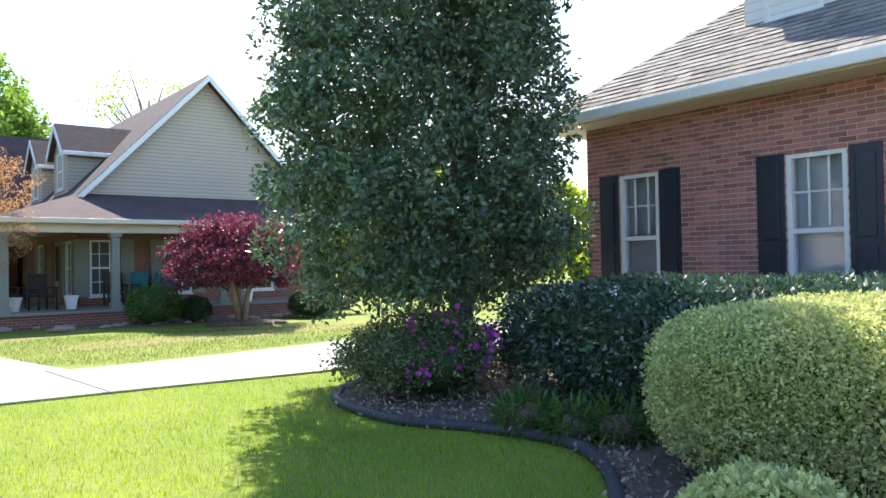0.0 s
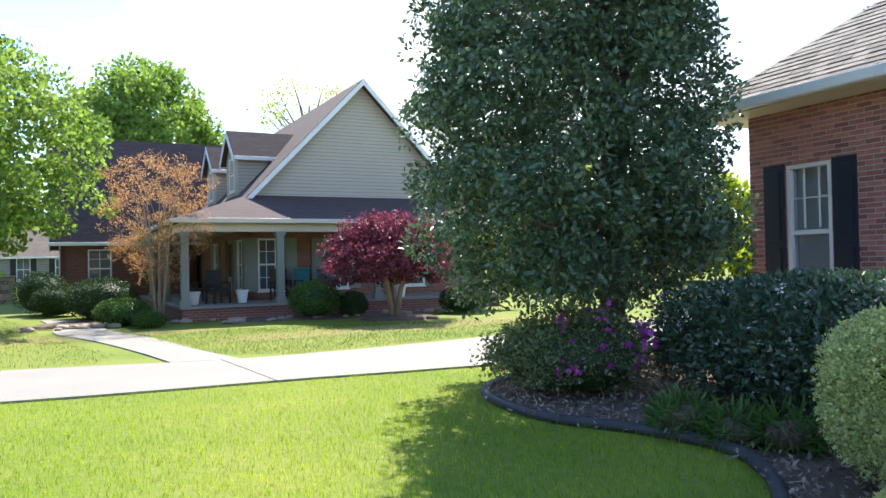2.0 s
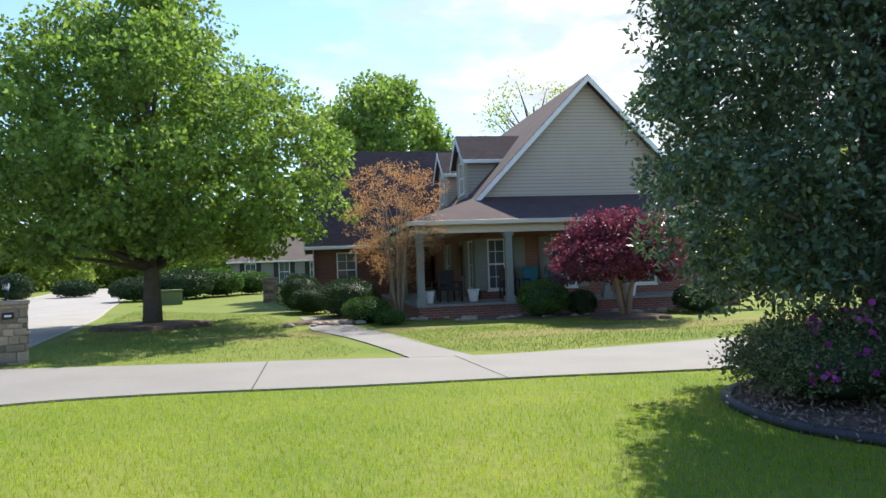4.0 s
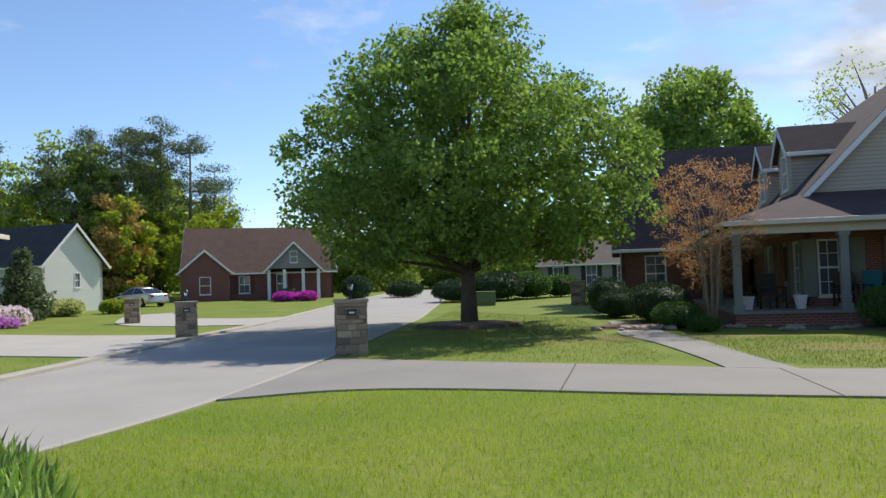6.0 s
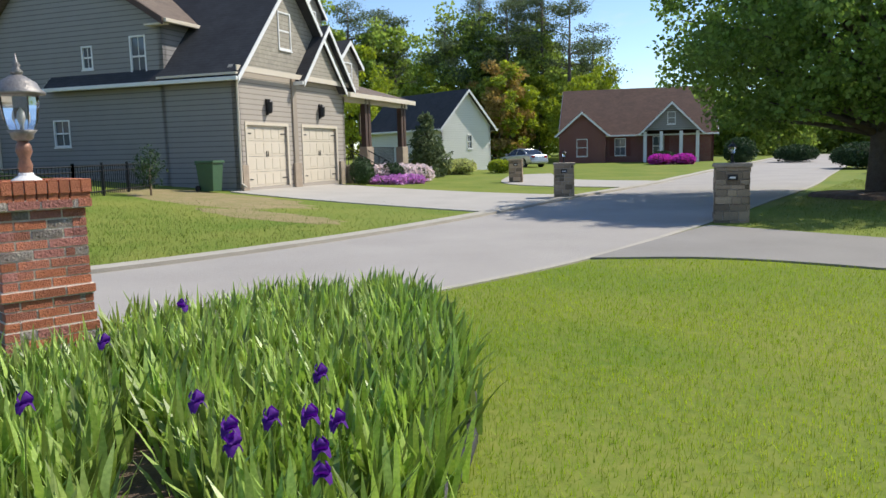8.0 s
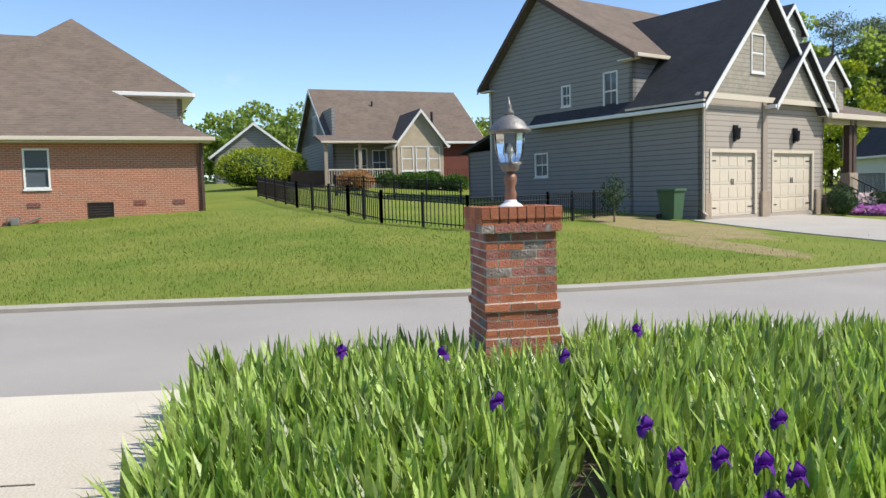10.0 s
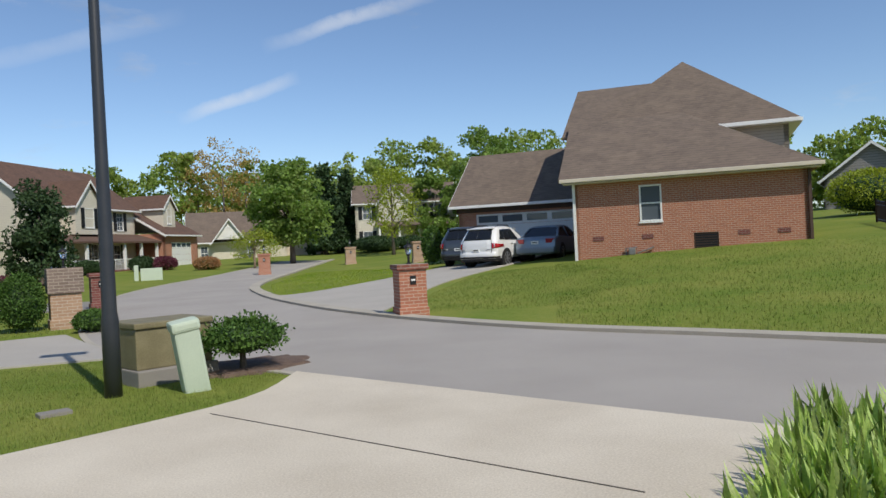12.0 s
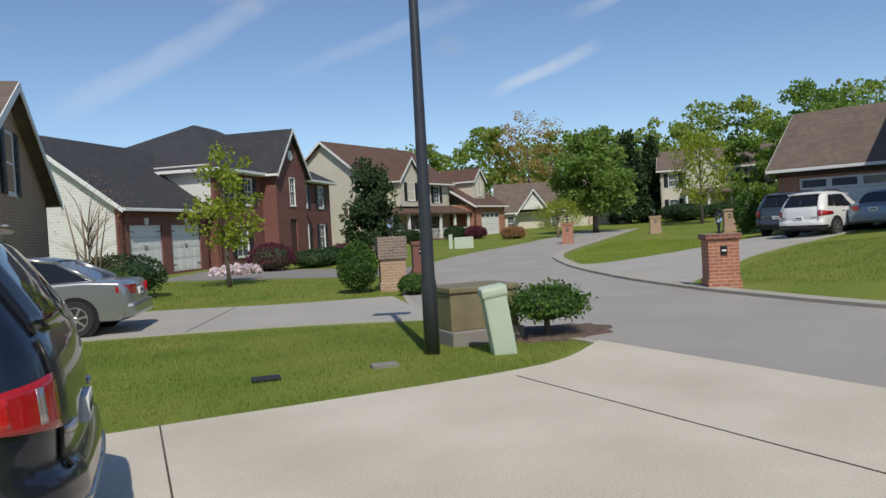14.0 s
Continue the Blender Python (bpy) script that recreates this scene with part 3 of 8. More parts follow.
def along(points, n):
    """n even steps along a smooth line through the points."""
    p = np.array(points, float)
    q = np.vstack([2 * p[0] - p[1], p, 2 * p[-1] - p[-2]])
    out = []
    for k in range(1, len(q) - 2):
        for t in np.linspace(0, 1, 12, endpoint=False):
            a, b, c, d = q[k - 1], q[k], q[k + 1], q[k + 2]
            out.append(0.5 * (2 * b + (c - a) * t + (2 * a - 5 * b + 4 * c - d) * t * t + (3 * b - a - 3 * c + d) * t**3))
    out = np.array(out + [p[-1]])
    s = np.r_[0, np.cumsum(np.hypot(*np.diff(out, axis=0).T))]
    at = np.linspace(0, s[-1], n)
    return np.stack([np.interp(at, s, out[:, 0]), np.interp(at, s, out[:, 1])], 1)


KERB_LINE = along(KERB, 160)


def height(x, y):
    """The lie of the land: level about the road, rising behind the far kerb and gently to the south."""
    x, y = np.asarray(x, float), np.asarray(y, float)
    p = np.stack([x.ravel(), y.ravel()], 1)
    a, b = KERB_LINE[:-1], KERB_LINE[1:]
    ab = b - a
    t = np.clip(((p[:, None] - a) * ab).sum(-1) / (ab * ab).sum(-1), 0, 1)
    off = p[:, None] - (a + t[..., None] * ab)
    d = np.hypot(off[..., 0], off[..., 1])
    k = d.argmin(1)
    r = np.arange(len(p))
    side = ab[k, 0] * off[r, k, 1] - ab[k, 1] * off[r, k, 0]
    w = np.where(side > 0, d[r, k], 0.0)
    az = np.degrees(np.arctan2(-p[:, 0], p[:, 1])) % 360
    g = np.exp(-(((az - 129) / 38) ** 2))
    rise = g * (0.078 * np.clip(w - 0.4, 0, 12) + 0.055 * np.clip(w - 12, 0, 30))
    rise += 0.012 * np.clip(-p[:, 1] - 16, 0, 120)
    rise += 0.010 * np.clip(np.hypot(p[:, 0], p[:, 1]) - 45, 0, 60)
    return rise.reshape(x.shape)


def hz(x, y):
    return float(height(np.array([x]), np.array([y]))[0])


def ground_sheet():
    u = np.linspace(-1, 1, 261)
    c = np.sinh(u * 5.2) / np.sinh(5.2) * 1500
    X, Y = np.meshgrid(c, c, indexing="ij")
    Z = height(X, Y)
    n = len(c)
    v = np.stack([X, Y, Z], -1).reshape(-1, 3).tolist()
    f = [(i * n + j, (i + 1) * n + j, (i + 1) * n + j + 1, i * n + j + 1) for i in range(n - 1) for j in range(n - 1)]
    return tagged(new("ground", mesh_of("ground", v, f, GRASS, True)), "green mown lawn and ground rolling gently uphill", "lawn", "", "structure")


ground_sheet()


def ribbon(name, left, right, lift, mat, label, category, n=40, across=6, kind="structure", depth=0.12):
    """A paved strip between two lines, following the land, with sides that go down into it."""
    a, b = along(left, n), along(right, n)
    t = np.linspace(0, 1, across)[None, :, None]
    p = a[:, None] * (1 - t) + b[:, None] * t
    z = height(p[..., 0], p[..., 1]) + lift
    v = np.concatenate([p, z[..., None]], -1).reshape(-1, 3).tolist()
    f = [(i * across + j, (i + 1) * across + j, (i + 1) * across + j + 1, i * across + j + 1) for i in range(n - 1) for j in range(across - 1)]
    rim = [i * across for i in range(n)] + [(n - 1) * across + j for j in range(1, across)] + [i * across + across - 1 for i in range(n - 2, -1, -1)] + [j for j in range(across - 2, 0, -1)]
    base = len(v)
    v += [(v[k][0], v[k][1], v[k][2] - depth - lift) for k in rim]
    m = len(rim)
    f += [(rim[k], rim[(k + 1) % m], base + (k + 1) % m, base + k) for k in range(m)]
    return tagged(new(name, mesh_of(name, v, f, mat, False)), label, category, "", kind)


ribbon("road", KERB, NEAR, 0.012, ASPHALT, "grey weathered asphalt residential road with a bend", "road", 200, 9)
K = along(KERB, 220)
T = np.gradient(K, axis=0)
T /= np.hypot(*T.T)[:, None]
NRM = np.stack([-T[:, 1], T[:, 0]], 1)
ribbon("kerb", K - NRM * 0.30, K + NRM * 0.12, 0.075, KERBSTONE, "pale concrete kerb along the far side of the road", "kerb", 220, 3)
N2 = along(NEAR, 220)
T2 = np.gradient(N2, axis=0)
T2 /= np.hypot(*T2.T)[:, None]
NR2 = np.stack([-T2[:, 1], T2[:, 0]], 1)
ribbon("gutter_edge", N2 - NR2 * 0.03, N2 + NR2 * 0.10, 0.022, KERBSTONE, "flush concrete edging strip beside the lawn", "kerb", 220, 3)
ribbon("driveway", [(-1.75, -9.9), (-1.1, -8.65), (-0.25, -7.96), (1.36, -7.08), (3.2, -6.14), (9, -3.0), (16, 0.8)], [(-4.75, -4.3), (-3.6, -3.7), (-2.5, -3.0), (-0.5, -1.8), (1.0, -1.0), (6.5, 2.2), (13, 6)], 0.035, DRIVE, "sunlit cream concrete driveway with saw-cut joints", "driveway", 50, 8)
ribbon("driveway", [(-13.9, 7.85), (-10.5, 9.5), (-8.0, 10.75), (-6.1, 11.6), (-4.2, 13.2), (-2.0, 15.6), (2, 20.5), (5, 25)], [(-10.3, 3.95), (-9.75, 5.6), (-8.4, 6.9), (-6.1, 8.3), (-3.9, 9.8), (-1.6, 11.25), (4, 15.2), (9, 19)], 0.03, CONCRETE, "pale grey concrete driveway joining the road", "driveway", 50, 6)
ribbon("footpath", [(-6.9, 11.25), (-8.4, 12.6), (-10.6, 14.4), (-12.9, 16.0), (-14.6, 18.0), (-16.9, 20.3)], [(-5.9, 11.75), (-7.6, 13.2), (-9.8, 15.2), (-12.0, 16.9), (-13.9, 18.8), (-16.0, 21.0)], 0.026, CONCRETE, "curving pale concrete garden path to the porch", "path", 40, 3)
ribbon("driveway", [(-19.2, 4.6), (-22.5, 1.8), (-27.3, -2.9)], [(-25.0, 9.2), (-28.0, 6.2), (-34.2, 1.0)], 0.03, CONCRETE_PALE, "pale concrete driveway in front of two garage doors", "driveway", 30, 10)
ribbon("driveway", [(-3.85, -26.0), (-5.2, -26.2), (-8.5, -28.8), (-13.6, -33.4)], [(-5.0, -17.2), (-6.6, -19.6), (-10.2, -24.6), (-17.4, -30.4)], 0.03, CONCRETE_PALE, "light concrete driveway sloping up to a garage", "driveway", 40, 10)
ribbon("driveway", [(0.4, -13.3), (3, -13.4), (6.6, -12.8), (14, -10.5)], [(1.75, -18.2), (4.5, -17.6), (7.9, -17.5), (15, -15.6)], 0.03, CONCRETE_PALE, "grey concrete driveway with a parked silver car", "driveway", 30, 6)
ribbon("driveway", [(1.5, -25.5), (5, -26.5), (12.6, -29.6)], [(1.3, -29.5), (5, -31.0), (12.0, -36.5)], 0.03, CONCRETE, "light concrete driveway before white garage doors", "driveway", 30, 6)
ribbon("driveway", [(-28.5, 13.0), (-34, 9.0), (-45, 12)], [(-33, 16.9), (-38, 13.4), (-46, 15)], 0.03, CONCRETE_PALE, "pale concrete driveway beside a stone pier", "driveway", 20, 4)


def strip(name, a, b, w, lift, mat, parent_label):
    return ribbon(name, [a, ((a[0] + b[0]) / 2, (a[1] + b[1]) / 2), b], [(a[0] + w[0], a[1] + w[1]), ((a[0] + b[0]) / 2 + w[0], (a[1] + b[1]) / 2 + w[1]), (b[0] + w[0], b[1] + w[1])], lift, mat, parent_label, "joint", 12, 2, depth=0.03)


strip("saw_joint", (-0.51, -7.8), (-2.75, -3.8), (0.012, 0.012), 0.039, JOINT, "narrow dark saw-cut joint across the drive")
strip("saw_joint", (2.7, -6.4), (0.45, -1.4), (0.014, 0.005), 0.039, JOINT, "narrow dark saw-cut joint across the drive")
strip("saw_joint", (-9.2, 10.15), (-7.2, 7.6), (0.02, 0.01), 0.034, JOINT, "narrow dark saw-cut joint across the drive")
strip("saw_joint", (-6.2, 11.6), (-4.3, 9.55), (0.02, 0.01), 0.034, JOINT, "narrow dark saw-cut joint across the drive")
strip("saw_joint", (5.0, -13.2), (5.4, -17.5), (0.025, 0.0), 0.034, JOINT, "narrow dark saw-cut joint across the drive")


def bed(name, centre, rx, ry, turn, mat, label, lift=0.05, seed=1):
    """A low mound of mulch or soil with an uneven rim."""
    rnd = random.Random(seed)
    bm = bmesh.new()
    rings, n = [], 36
    wob = [1 + 0.12 * rnd.uniform(-1, 1) for _ in range(n)]
    for s, lz in ((1.0, -0.03), (0.93, 0.6), (0.7, 0.85), (0.35, 1.0)):
        ring = []
        for k in range(n):
            a = 2 * math.pi * k / n
            x, y = rx * s * math.cos(a) * wob[k], ry * s * math.sin(a) * wob[k]
            X, Y = centre[0] + x * math.cos(turn) - y * math.sin(turn), centre[1] + x * math.sin(turn) + y * math.cos(turn)
            ring.append(bm.verts.new((X, Y, hz(X, Y) + lift * lz)))
        rings.append(ring)
    for a, b in zip(rings, rings[1:]):
        for k in range(n):
            bm.faces.new((a[k], a[(k + 1) % n], b[(k + 1) % n], b[k]))
    bm.faces.new(rings[-1])
    ob = part(name, bm, mat)
    return tagged(ob, label, "garden bed", "", "structure")


# ---- houses ----
def house(name, x, y, z, rz, label):
    return thing(name, pose(x, y, z, 0, 0, rz), label, "house")


# the brick house beside the lawn
own = house("house", 2.3, 11.74, 0, math.degrees(math.atan2(-0.79, 0.61)), "red-brown brick house with navy shutters and grey shingle roof")
OWN_HOLES = [(0.62, 1.32, 0.95, 2.85), (3.2, 3.93, 0.95, 2.85), (7.5, 8.3, 0.95, 2.85)]
wall(own, "wall", pose(0, 0.0, 0), 14, -0.2, 3.75, MORTAR, OWN_HOLES, 0.22, "pale mortar behind red-brown bricks")
wall(own, "wall", pose(0.03, 9, 0, 0, 0, -90), 9 - 0.05, -0.2, 3.75, BRICK_N)
wall(own, "wall", pose(14, 9, 0, 0, 0, 180), 14, -0.2, 3.75, BRICK_N)
wall(own, "wall", pose(14, 0, 0, 0, 0, 90), 9, -0.2, 3.75, BRICK_N)
for a, b, lo, hi in OWN_HOLES:
    window(own, pose(0, 0.03, 0), a, b, lo, hi, 3, 2, WHITE, GLASS_OWN, NAVY, low=0.5)
    part("blind", box(a + 0.06, b - 0.06, 0.16, 0.18, lo + 0.06, hi - 0.06), BLIND, own)
    # black sheet added behind the blind in place of the room's darkness
    part("unlit_room_panel", box(a - 0.3, b + 0.3, 0.9, 0.95, lo - 0.3, hi + 0.3), BLACK, own, "black panel standing in for the unlit room behind the blind")
k0 = math.tan(radians(37.5))
ez, eo = 3.78, 0.55
p0, p1, p2, p3 = (-eo, -eo, ez), (14 + eo, -eo, ez), (14 + eo, 9 + eo, ez), (-eo, 9 + eo, ez)
r0, r1 = (4.5, 4.5, ez + k0 * 5.05), (9.5, 4.5, ez + k0 * 5.05)
roof0 = part("roof", slab([[p0, p1, r1, r0], [p1, p2, r1], [p2, p3, r0, r1], [p3, p0, r0]], 0.12), ROOF_GREY, own, "weathered grey shingle roof")
part("soffit", box(-eo + 0.02, 14 + eo - 0.02, -eo + 0.02, 9 + eo - 0.02, ez - 0.16, ez - 0.125), CREAM, roof0, "cream soffit boards")
for q in ((-eo - 0.12, 14 + eo + 0.12, -eo - 0.12, -eo), (-eo - 0.12, -eo, -eo, 9 + eo)):
    part("gutter", box(*q, ez - 0.15, ez + 0.0, 0.03), WHITE, roof0, "white metal gutter")
# dormer on its roof
dm = part("dormer", box(2.25, 3.65, 0.8, 3.4, 4.3, 6.1), SIDE_WHITE, own, "white-sided dormer")
window(own, pose(0, 0.795, 0), 2.55, 3.35, 4.8, 5.8, 3, 2, WHITE, GLASS, None, False)
gable_roof(own, 2.25, 3.65, 0.8, 4.4, 6.1, 6.9, ROOF_GREY, "y", 0.15)

# the beige gabled house across the concrete drive
nh = house("house", -11.25, 23.07, 0, 39.0, "beige-sided gabled house with brick walls and wraparound porch")
NF = [(0.3, 1.2, 0.75, 2.5), (2.6, 3.5, 0.75, 2.5), (5.6, 6.5, 0.75, 2.5)]
NL = [(8.0, 8.9, 0.75, 2.5), (10.3, 11.3, 0.45, 2.55), (12.3, 13.2, 0.75, 2.5)]
mf, ml, mr = block(nh, 0, 8.1, 0, 14, -0.3, 3.9, BRICK_N, NF, NL)
for h in NF:
    window(nh, mf, *h, 3, 4, WHITE, GLASS, GREYPAINT)
for k, h in enumerate(NL):
    if k == 1:
        door = part("front_door", box(h[0], h[1], 0.06, 0.11, h[2], h[3], 0.01), GREYPAINT, nh, "", ml)
        part("door_light", box(h[0] + 0.2, h[1] - 0.2, 0.045, 0.055, 1.2, 2.4), GLASS, door)
    else:
        window(nh, ml, *h, 2, 4, WHITE, GLASS, GREYPAINT)
part("gable", prism([(0, 3.9), (8.1, 3.9), (4.05, 8.0)], (0, 0.2)), SIDE_BEIGE, nh, "beige lap siding gable")
part("gable", prism([(0, 3.9), (8.1, 3.9), (4.05, 8.0)], (13.8, 14)), SIDE_BEIGE, nh)
gable_roof(nh, 0, 8.1, 0, 14, 3.98, 8.15, ROOF_PLUM, "y", 0.4)
P = 2.4
roofp = part("porch_roof", slab([[(-P - 0.3, -P - 0.3, 3.0), (8.6, -P - 0.3, 3.0), (8.1, 0, 3.95), (0, 0, 3.95)], [(-P - 0.3, 12, 3.0), (-P - 0.3, -P - 0.3, 3.0), (0, 0, 3.95), (0, 12, 3.95)]], 0.12), ROOF_PLUM, nh)
part("gutter", box(-P - 0.42, 8.6, -P - 0.42, -P - 0.3, 2.86, 3.0, 0.02), CREAM, roofp)
part("gutter", box(-P - 0.42, -P - 0.3, -P - 0.3, 12, 2.86, 3.0, 0.02), CREAM, roofp)
part("porch_beam", box(-P - 0.1, 8.3, -P - 0.1, -P + 0.1, 2.62, 2.88), CREAM, nh)
part("porch_beam", box(-P - 0.1, -P + 0.1, -P + 0.1, 12, 2.62, 2.88), CREAM, nh)
part("porch_ceiling", box(-P + 0.1, 8.2, -P + 0.1, 0, 2.80, 2.86), CREAM, nh)
part("porch_ceiling", box(-P + 0.1, -0.02, 0.01, 12, 2.80, 2.86), CREAM, nh)
part("porch_base", box(-P - 0.1, 8.2, -P - 0.1, -0.01, -0.2, 0.36), BRICK_N, nh, "low brick porch base")
part("porch_base", box(-P - 0.1, -0.01, 0.0, 12, -0.2, 0.36), BRICK_N, nh)
part("porch_floor", box(-P - 0.16, 8.25, -P - 0.16, -0.01, 0.364, 0.44, 0.01), CONCRETE, nh)
part("porch_floor", box(-P - 0.16, -0.01, 0.0, 12, 0.364, 0.44, 0.01), CONCRETE, nh)
for x, y in ((-P, -P), (0.4, -P), (3.6, -P), (6.8, -P), (-P, 1.6), (-P, 5.4), (-P, 9.2)):
    bm = box(x - 0.11, x + 0.11, y - 0.11, y + 0.11, 0.44, 2.62, 0.015)
    add_box(bm, x - 0.15, x + 0.15, y - 0.15, y + 0.15, 0.44, 0.62), add_box(bm, x - 0.15, x + 0.15, y - 0.15, y + 0.15, 2.5, 2.62)
    part("porch_column", bm, GREYPAINT, nh)
for yc in (3.3, 7.4):
    part("dormer", box(0.2, 3.2, yc - 1.0, yc + 1.0, 4.0, 5.75), SIDE_BEIGE, nh)
    part("dormer_gable", prism([(yc - 1.0, 5.75), (yc + 1.0, 5.75), (yc, 6.6)], (0.2, 0.35), None, "x"), SIDE_BEIGE, nh)
    window(nh, pose(0.195, yc + 1.0, 0, 0, 0, -90), 0.55, 1.45, 4.35, 5.6, 2, 4)
    gable_roof(nh, 0.2, 3.6, yc - 1.0, yc + 1.0, 5.75, 6.65, ROOF_PLUM, "x", 0.2)
WF = [(1.0, 1.9, 0.8, 2.4)]
mf, ml, mr = block(nh, -5.5, -0.2, 9.0, 17.0, -0.3, 3.1, BRICK_R, WF, [(2.0, 2.9, 0.8, 2.4), (4.6, 5.5, 0.8, 2.4)])
window(nh, mf, *WF[0], 2, 4)
window(nh, ml, 2.0, 2.9, 0.8, 2.4, 2, 4), window(nh, ml, 4.6, 5.5, 0.8, 2.4, 2, 4)
part("gable", prism([(9, 3.1), (17, 3.1), (13, 7.4)], (-5.5, -5.3), None, "x"), SIDE_BEIGE, nh)
gable_roof(nh, -5.5, 4.0, 9, 17, 3.15, 7.6, ROOF_PLUM, "x", 0.4)

# the taupe-sided house with two garage doors
Z = hz(-28.5, -2.0)
sh = house("house", -27.93, -2.56, 0.48, 150.0, "taupe lap-sided house with twin cream garage doors")
SF = [(0.52, 3.22, 0.0, 2.3), (4.48, 7.32, 0.0, 2.3)]
# garage front and right wall taupe; left side and main block darker grey
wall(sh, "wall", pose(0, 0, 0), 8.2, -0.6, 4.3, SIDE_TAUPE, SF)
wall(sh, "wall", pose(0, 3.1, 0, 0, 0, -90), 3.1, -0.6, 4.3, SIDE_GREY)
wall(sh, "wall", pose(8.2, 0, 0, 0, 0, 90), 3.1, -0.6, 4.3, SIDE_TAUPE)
for h in SF:
    garage_door(sh, pose(0, 0, 0), *h, CREAM, 4, False, True)
    part("door_trim", prism([(h[0] - 0.12, 0), (h[0], 0), (h[0], h[3]), (h[1], h[3]), (h[1], 0), (h[1] + 0.12, 0), (h[1] + 0.12, h[3] + 0.12), (h[0] - 0.12, h[3] + 0.12)], (-0.03, -0.003)), CREAM, sh)
    xm = (h[0] + h[1]) / 2
    bm = lathe([(0.03, 2.75), (0.10, 2.8), (0.12, 3.15), (0.14, 3.17), (0.02, 3.3)], 8)
    bmesh.ops.translate(bm, verts=bm.verts, vec=(xm, -0.16, 0))
    add_box(bm, xm - 0.05, xm + 0.05, -0.08, -0.003, 2.7, 3.3)
    part("wall_lantern", bm, BLACK, sh)
for x in (0.0, 3.58, 7.5):
    w = 0.5 if x == 3.58 else 0.36
    part("stone_pier", box(x, x + w, -0.12, -0.004, -0.4, 0.85, 0.02), STONE, sh)
part("trim_board", box(3.68, 3.98, -0.07, -0.003, 0.86, 4.2), TAUPE_TRIM, sh)
part("gable", prism([(-0.1, 4.3), (7.5, 4.3), (3.7, 8.15)], (0.05, 0.25)), SHAKE, sh, "taupe shake gable")
window(sh, pose(0, 0.04, 0), 3.02, 3.93, 5.3, 6.75, 2, 2)
# garage, dormer and lean-to roofs in black shingle; main and porch slopes brown
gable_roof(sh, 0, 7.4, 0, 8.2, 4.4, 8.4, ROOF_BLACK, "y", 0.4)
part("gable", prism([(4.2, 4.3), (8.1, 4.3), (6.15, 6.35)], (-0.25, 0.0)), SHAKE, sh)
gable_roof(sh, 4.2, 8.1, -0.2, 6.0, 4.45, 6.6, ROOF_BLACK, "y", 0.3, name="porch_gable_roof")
SIDE = [(3.13, 3.97, 1.7, 2.75), (4.86, 5.4, 4.62, 5.5), (7.2, 7.95, 4.2, 5.72)]
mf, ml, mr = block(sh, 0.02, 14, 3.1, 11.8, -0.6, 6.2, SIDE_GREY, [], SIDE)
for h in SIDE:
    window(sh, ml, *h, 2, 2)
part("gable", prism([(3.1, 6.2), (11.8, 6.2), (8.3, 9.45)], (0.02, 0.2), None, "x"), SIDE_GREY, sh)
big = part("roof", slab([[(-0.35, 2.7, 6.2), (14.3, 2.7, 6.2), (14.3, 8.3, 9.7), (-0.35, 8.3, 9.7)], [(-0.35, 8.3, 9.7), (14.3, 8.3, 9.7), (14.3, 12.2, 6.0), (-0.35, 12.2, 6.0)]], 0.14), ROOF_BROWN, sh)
for p, q in (((2.7, 6.2), (8.3, 9.7)), ((8.3, 9.7), (12.2, 6.0))):
    part("rake_board", prism([(p[0], p[1] - 0.02), (q[0], q[1] - 0.02), (q[0], q[1] - 0.26), (p[0], p[1] - 0.26)], (-0.39, -0.35), None, "x"), BROWNWOOD, big)
part("gutter", box(-0.3, 14.3, 2.58, 2.7, 6.04, 6.18, 0.02), CREAM, big)
part("soffit", box(-0.3, 0.02, 2.72, 3.6, 5.98, 6.04), CREAM, big)
part("soffit", box(-0.3, 0.02, 11.3, 12.1, 5.8, 5.86), CREAM, big)
part("garage_eave", box(-0.45, 0.0, -0.35, 3.1, 4.02, 4.1), CREAM, sh)
part("frieze_board", box(-0.3, 8.4, -0.3, -0.26, 4.16, 4.36), CREAM, sh)
part("downspout", tube([(-0.1, -0.3, 4.1), (-0.06, -0.1, 3.8), (-0.05, -0.06, 0.2), (-0.12, -0.3, 0.05)], [0.045] * 4, 8), CREAM, sh)
part("downspout", box(-0.06, -0.002, 11.6, 11.7, -0.3, 5.9), CREAM, sh)
block(sh, 0.3, 4.0, 11.82, 13.9, -0.6, 3.1, SIDE_GREY)
part("lean_roof", slab([[(0.0, 11.82, 3.85), (0.0, 14.2, 3.15), (4.2, 14.2, 3.15), (4.2, 11.82, 3.85)]], 0.14), ROOF_BLACK, sh)
for xc, yf, hw, zr in ((10.2, 2.6, 0.95, 9.2), (10.5, 0.9, 1.15, 6.65)):
    part("dormer", box(xc - hw, xc + hw, yf, yf + 2.4, 4.2, zr - 1.0), SHAKE, sh)
    part("dormer_gable", prism([(xc - hw, zr - 1.0), (xc + hw, zr - 1.0), (xc, zr - 0.1)], (yf, yf + 0.2)), SHAKE, sh)
    window(sh, pose(0, yf - 0.005, 0), xc - 0.4, xc + 0.4, zr - 2.1, zr - 1.05, 2, 2)
    gable_roof(sh, xc - hw, xc + hw, yf, yf + 3.4, zr - 1.0, zr, ROOF_BLACK, "y", 0.2)
part("porch_roof", slab([[(7.9, -0.4, 3.95), (15.7, -0.4, 3.95), (15.7, 3.1, 5.0), (7.9, 3.1, 5.0)]], 0.14), ROOF_BROWN, sh)
part("gutter", box(7.9, 15.7, -0.52, -0.4, 3.72, 3.94, 0.02), CREAM, sh)
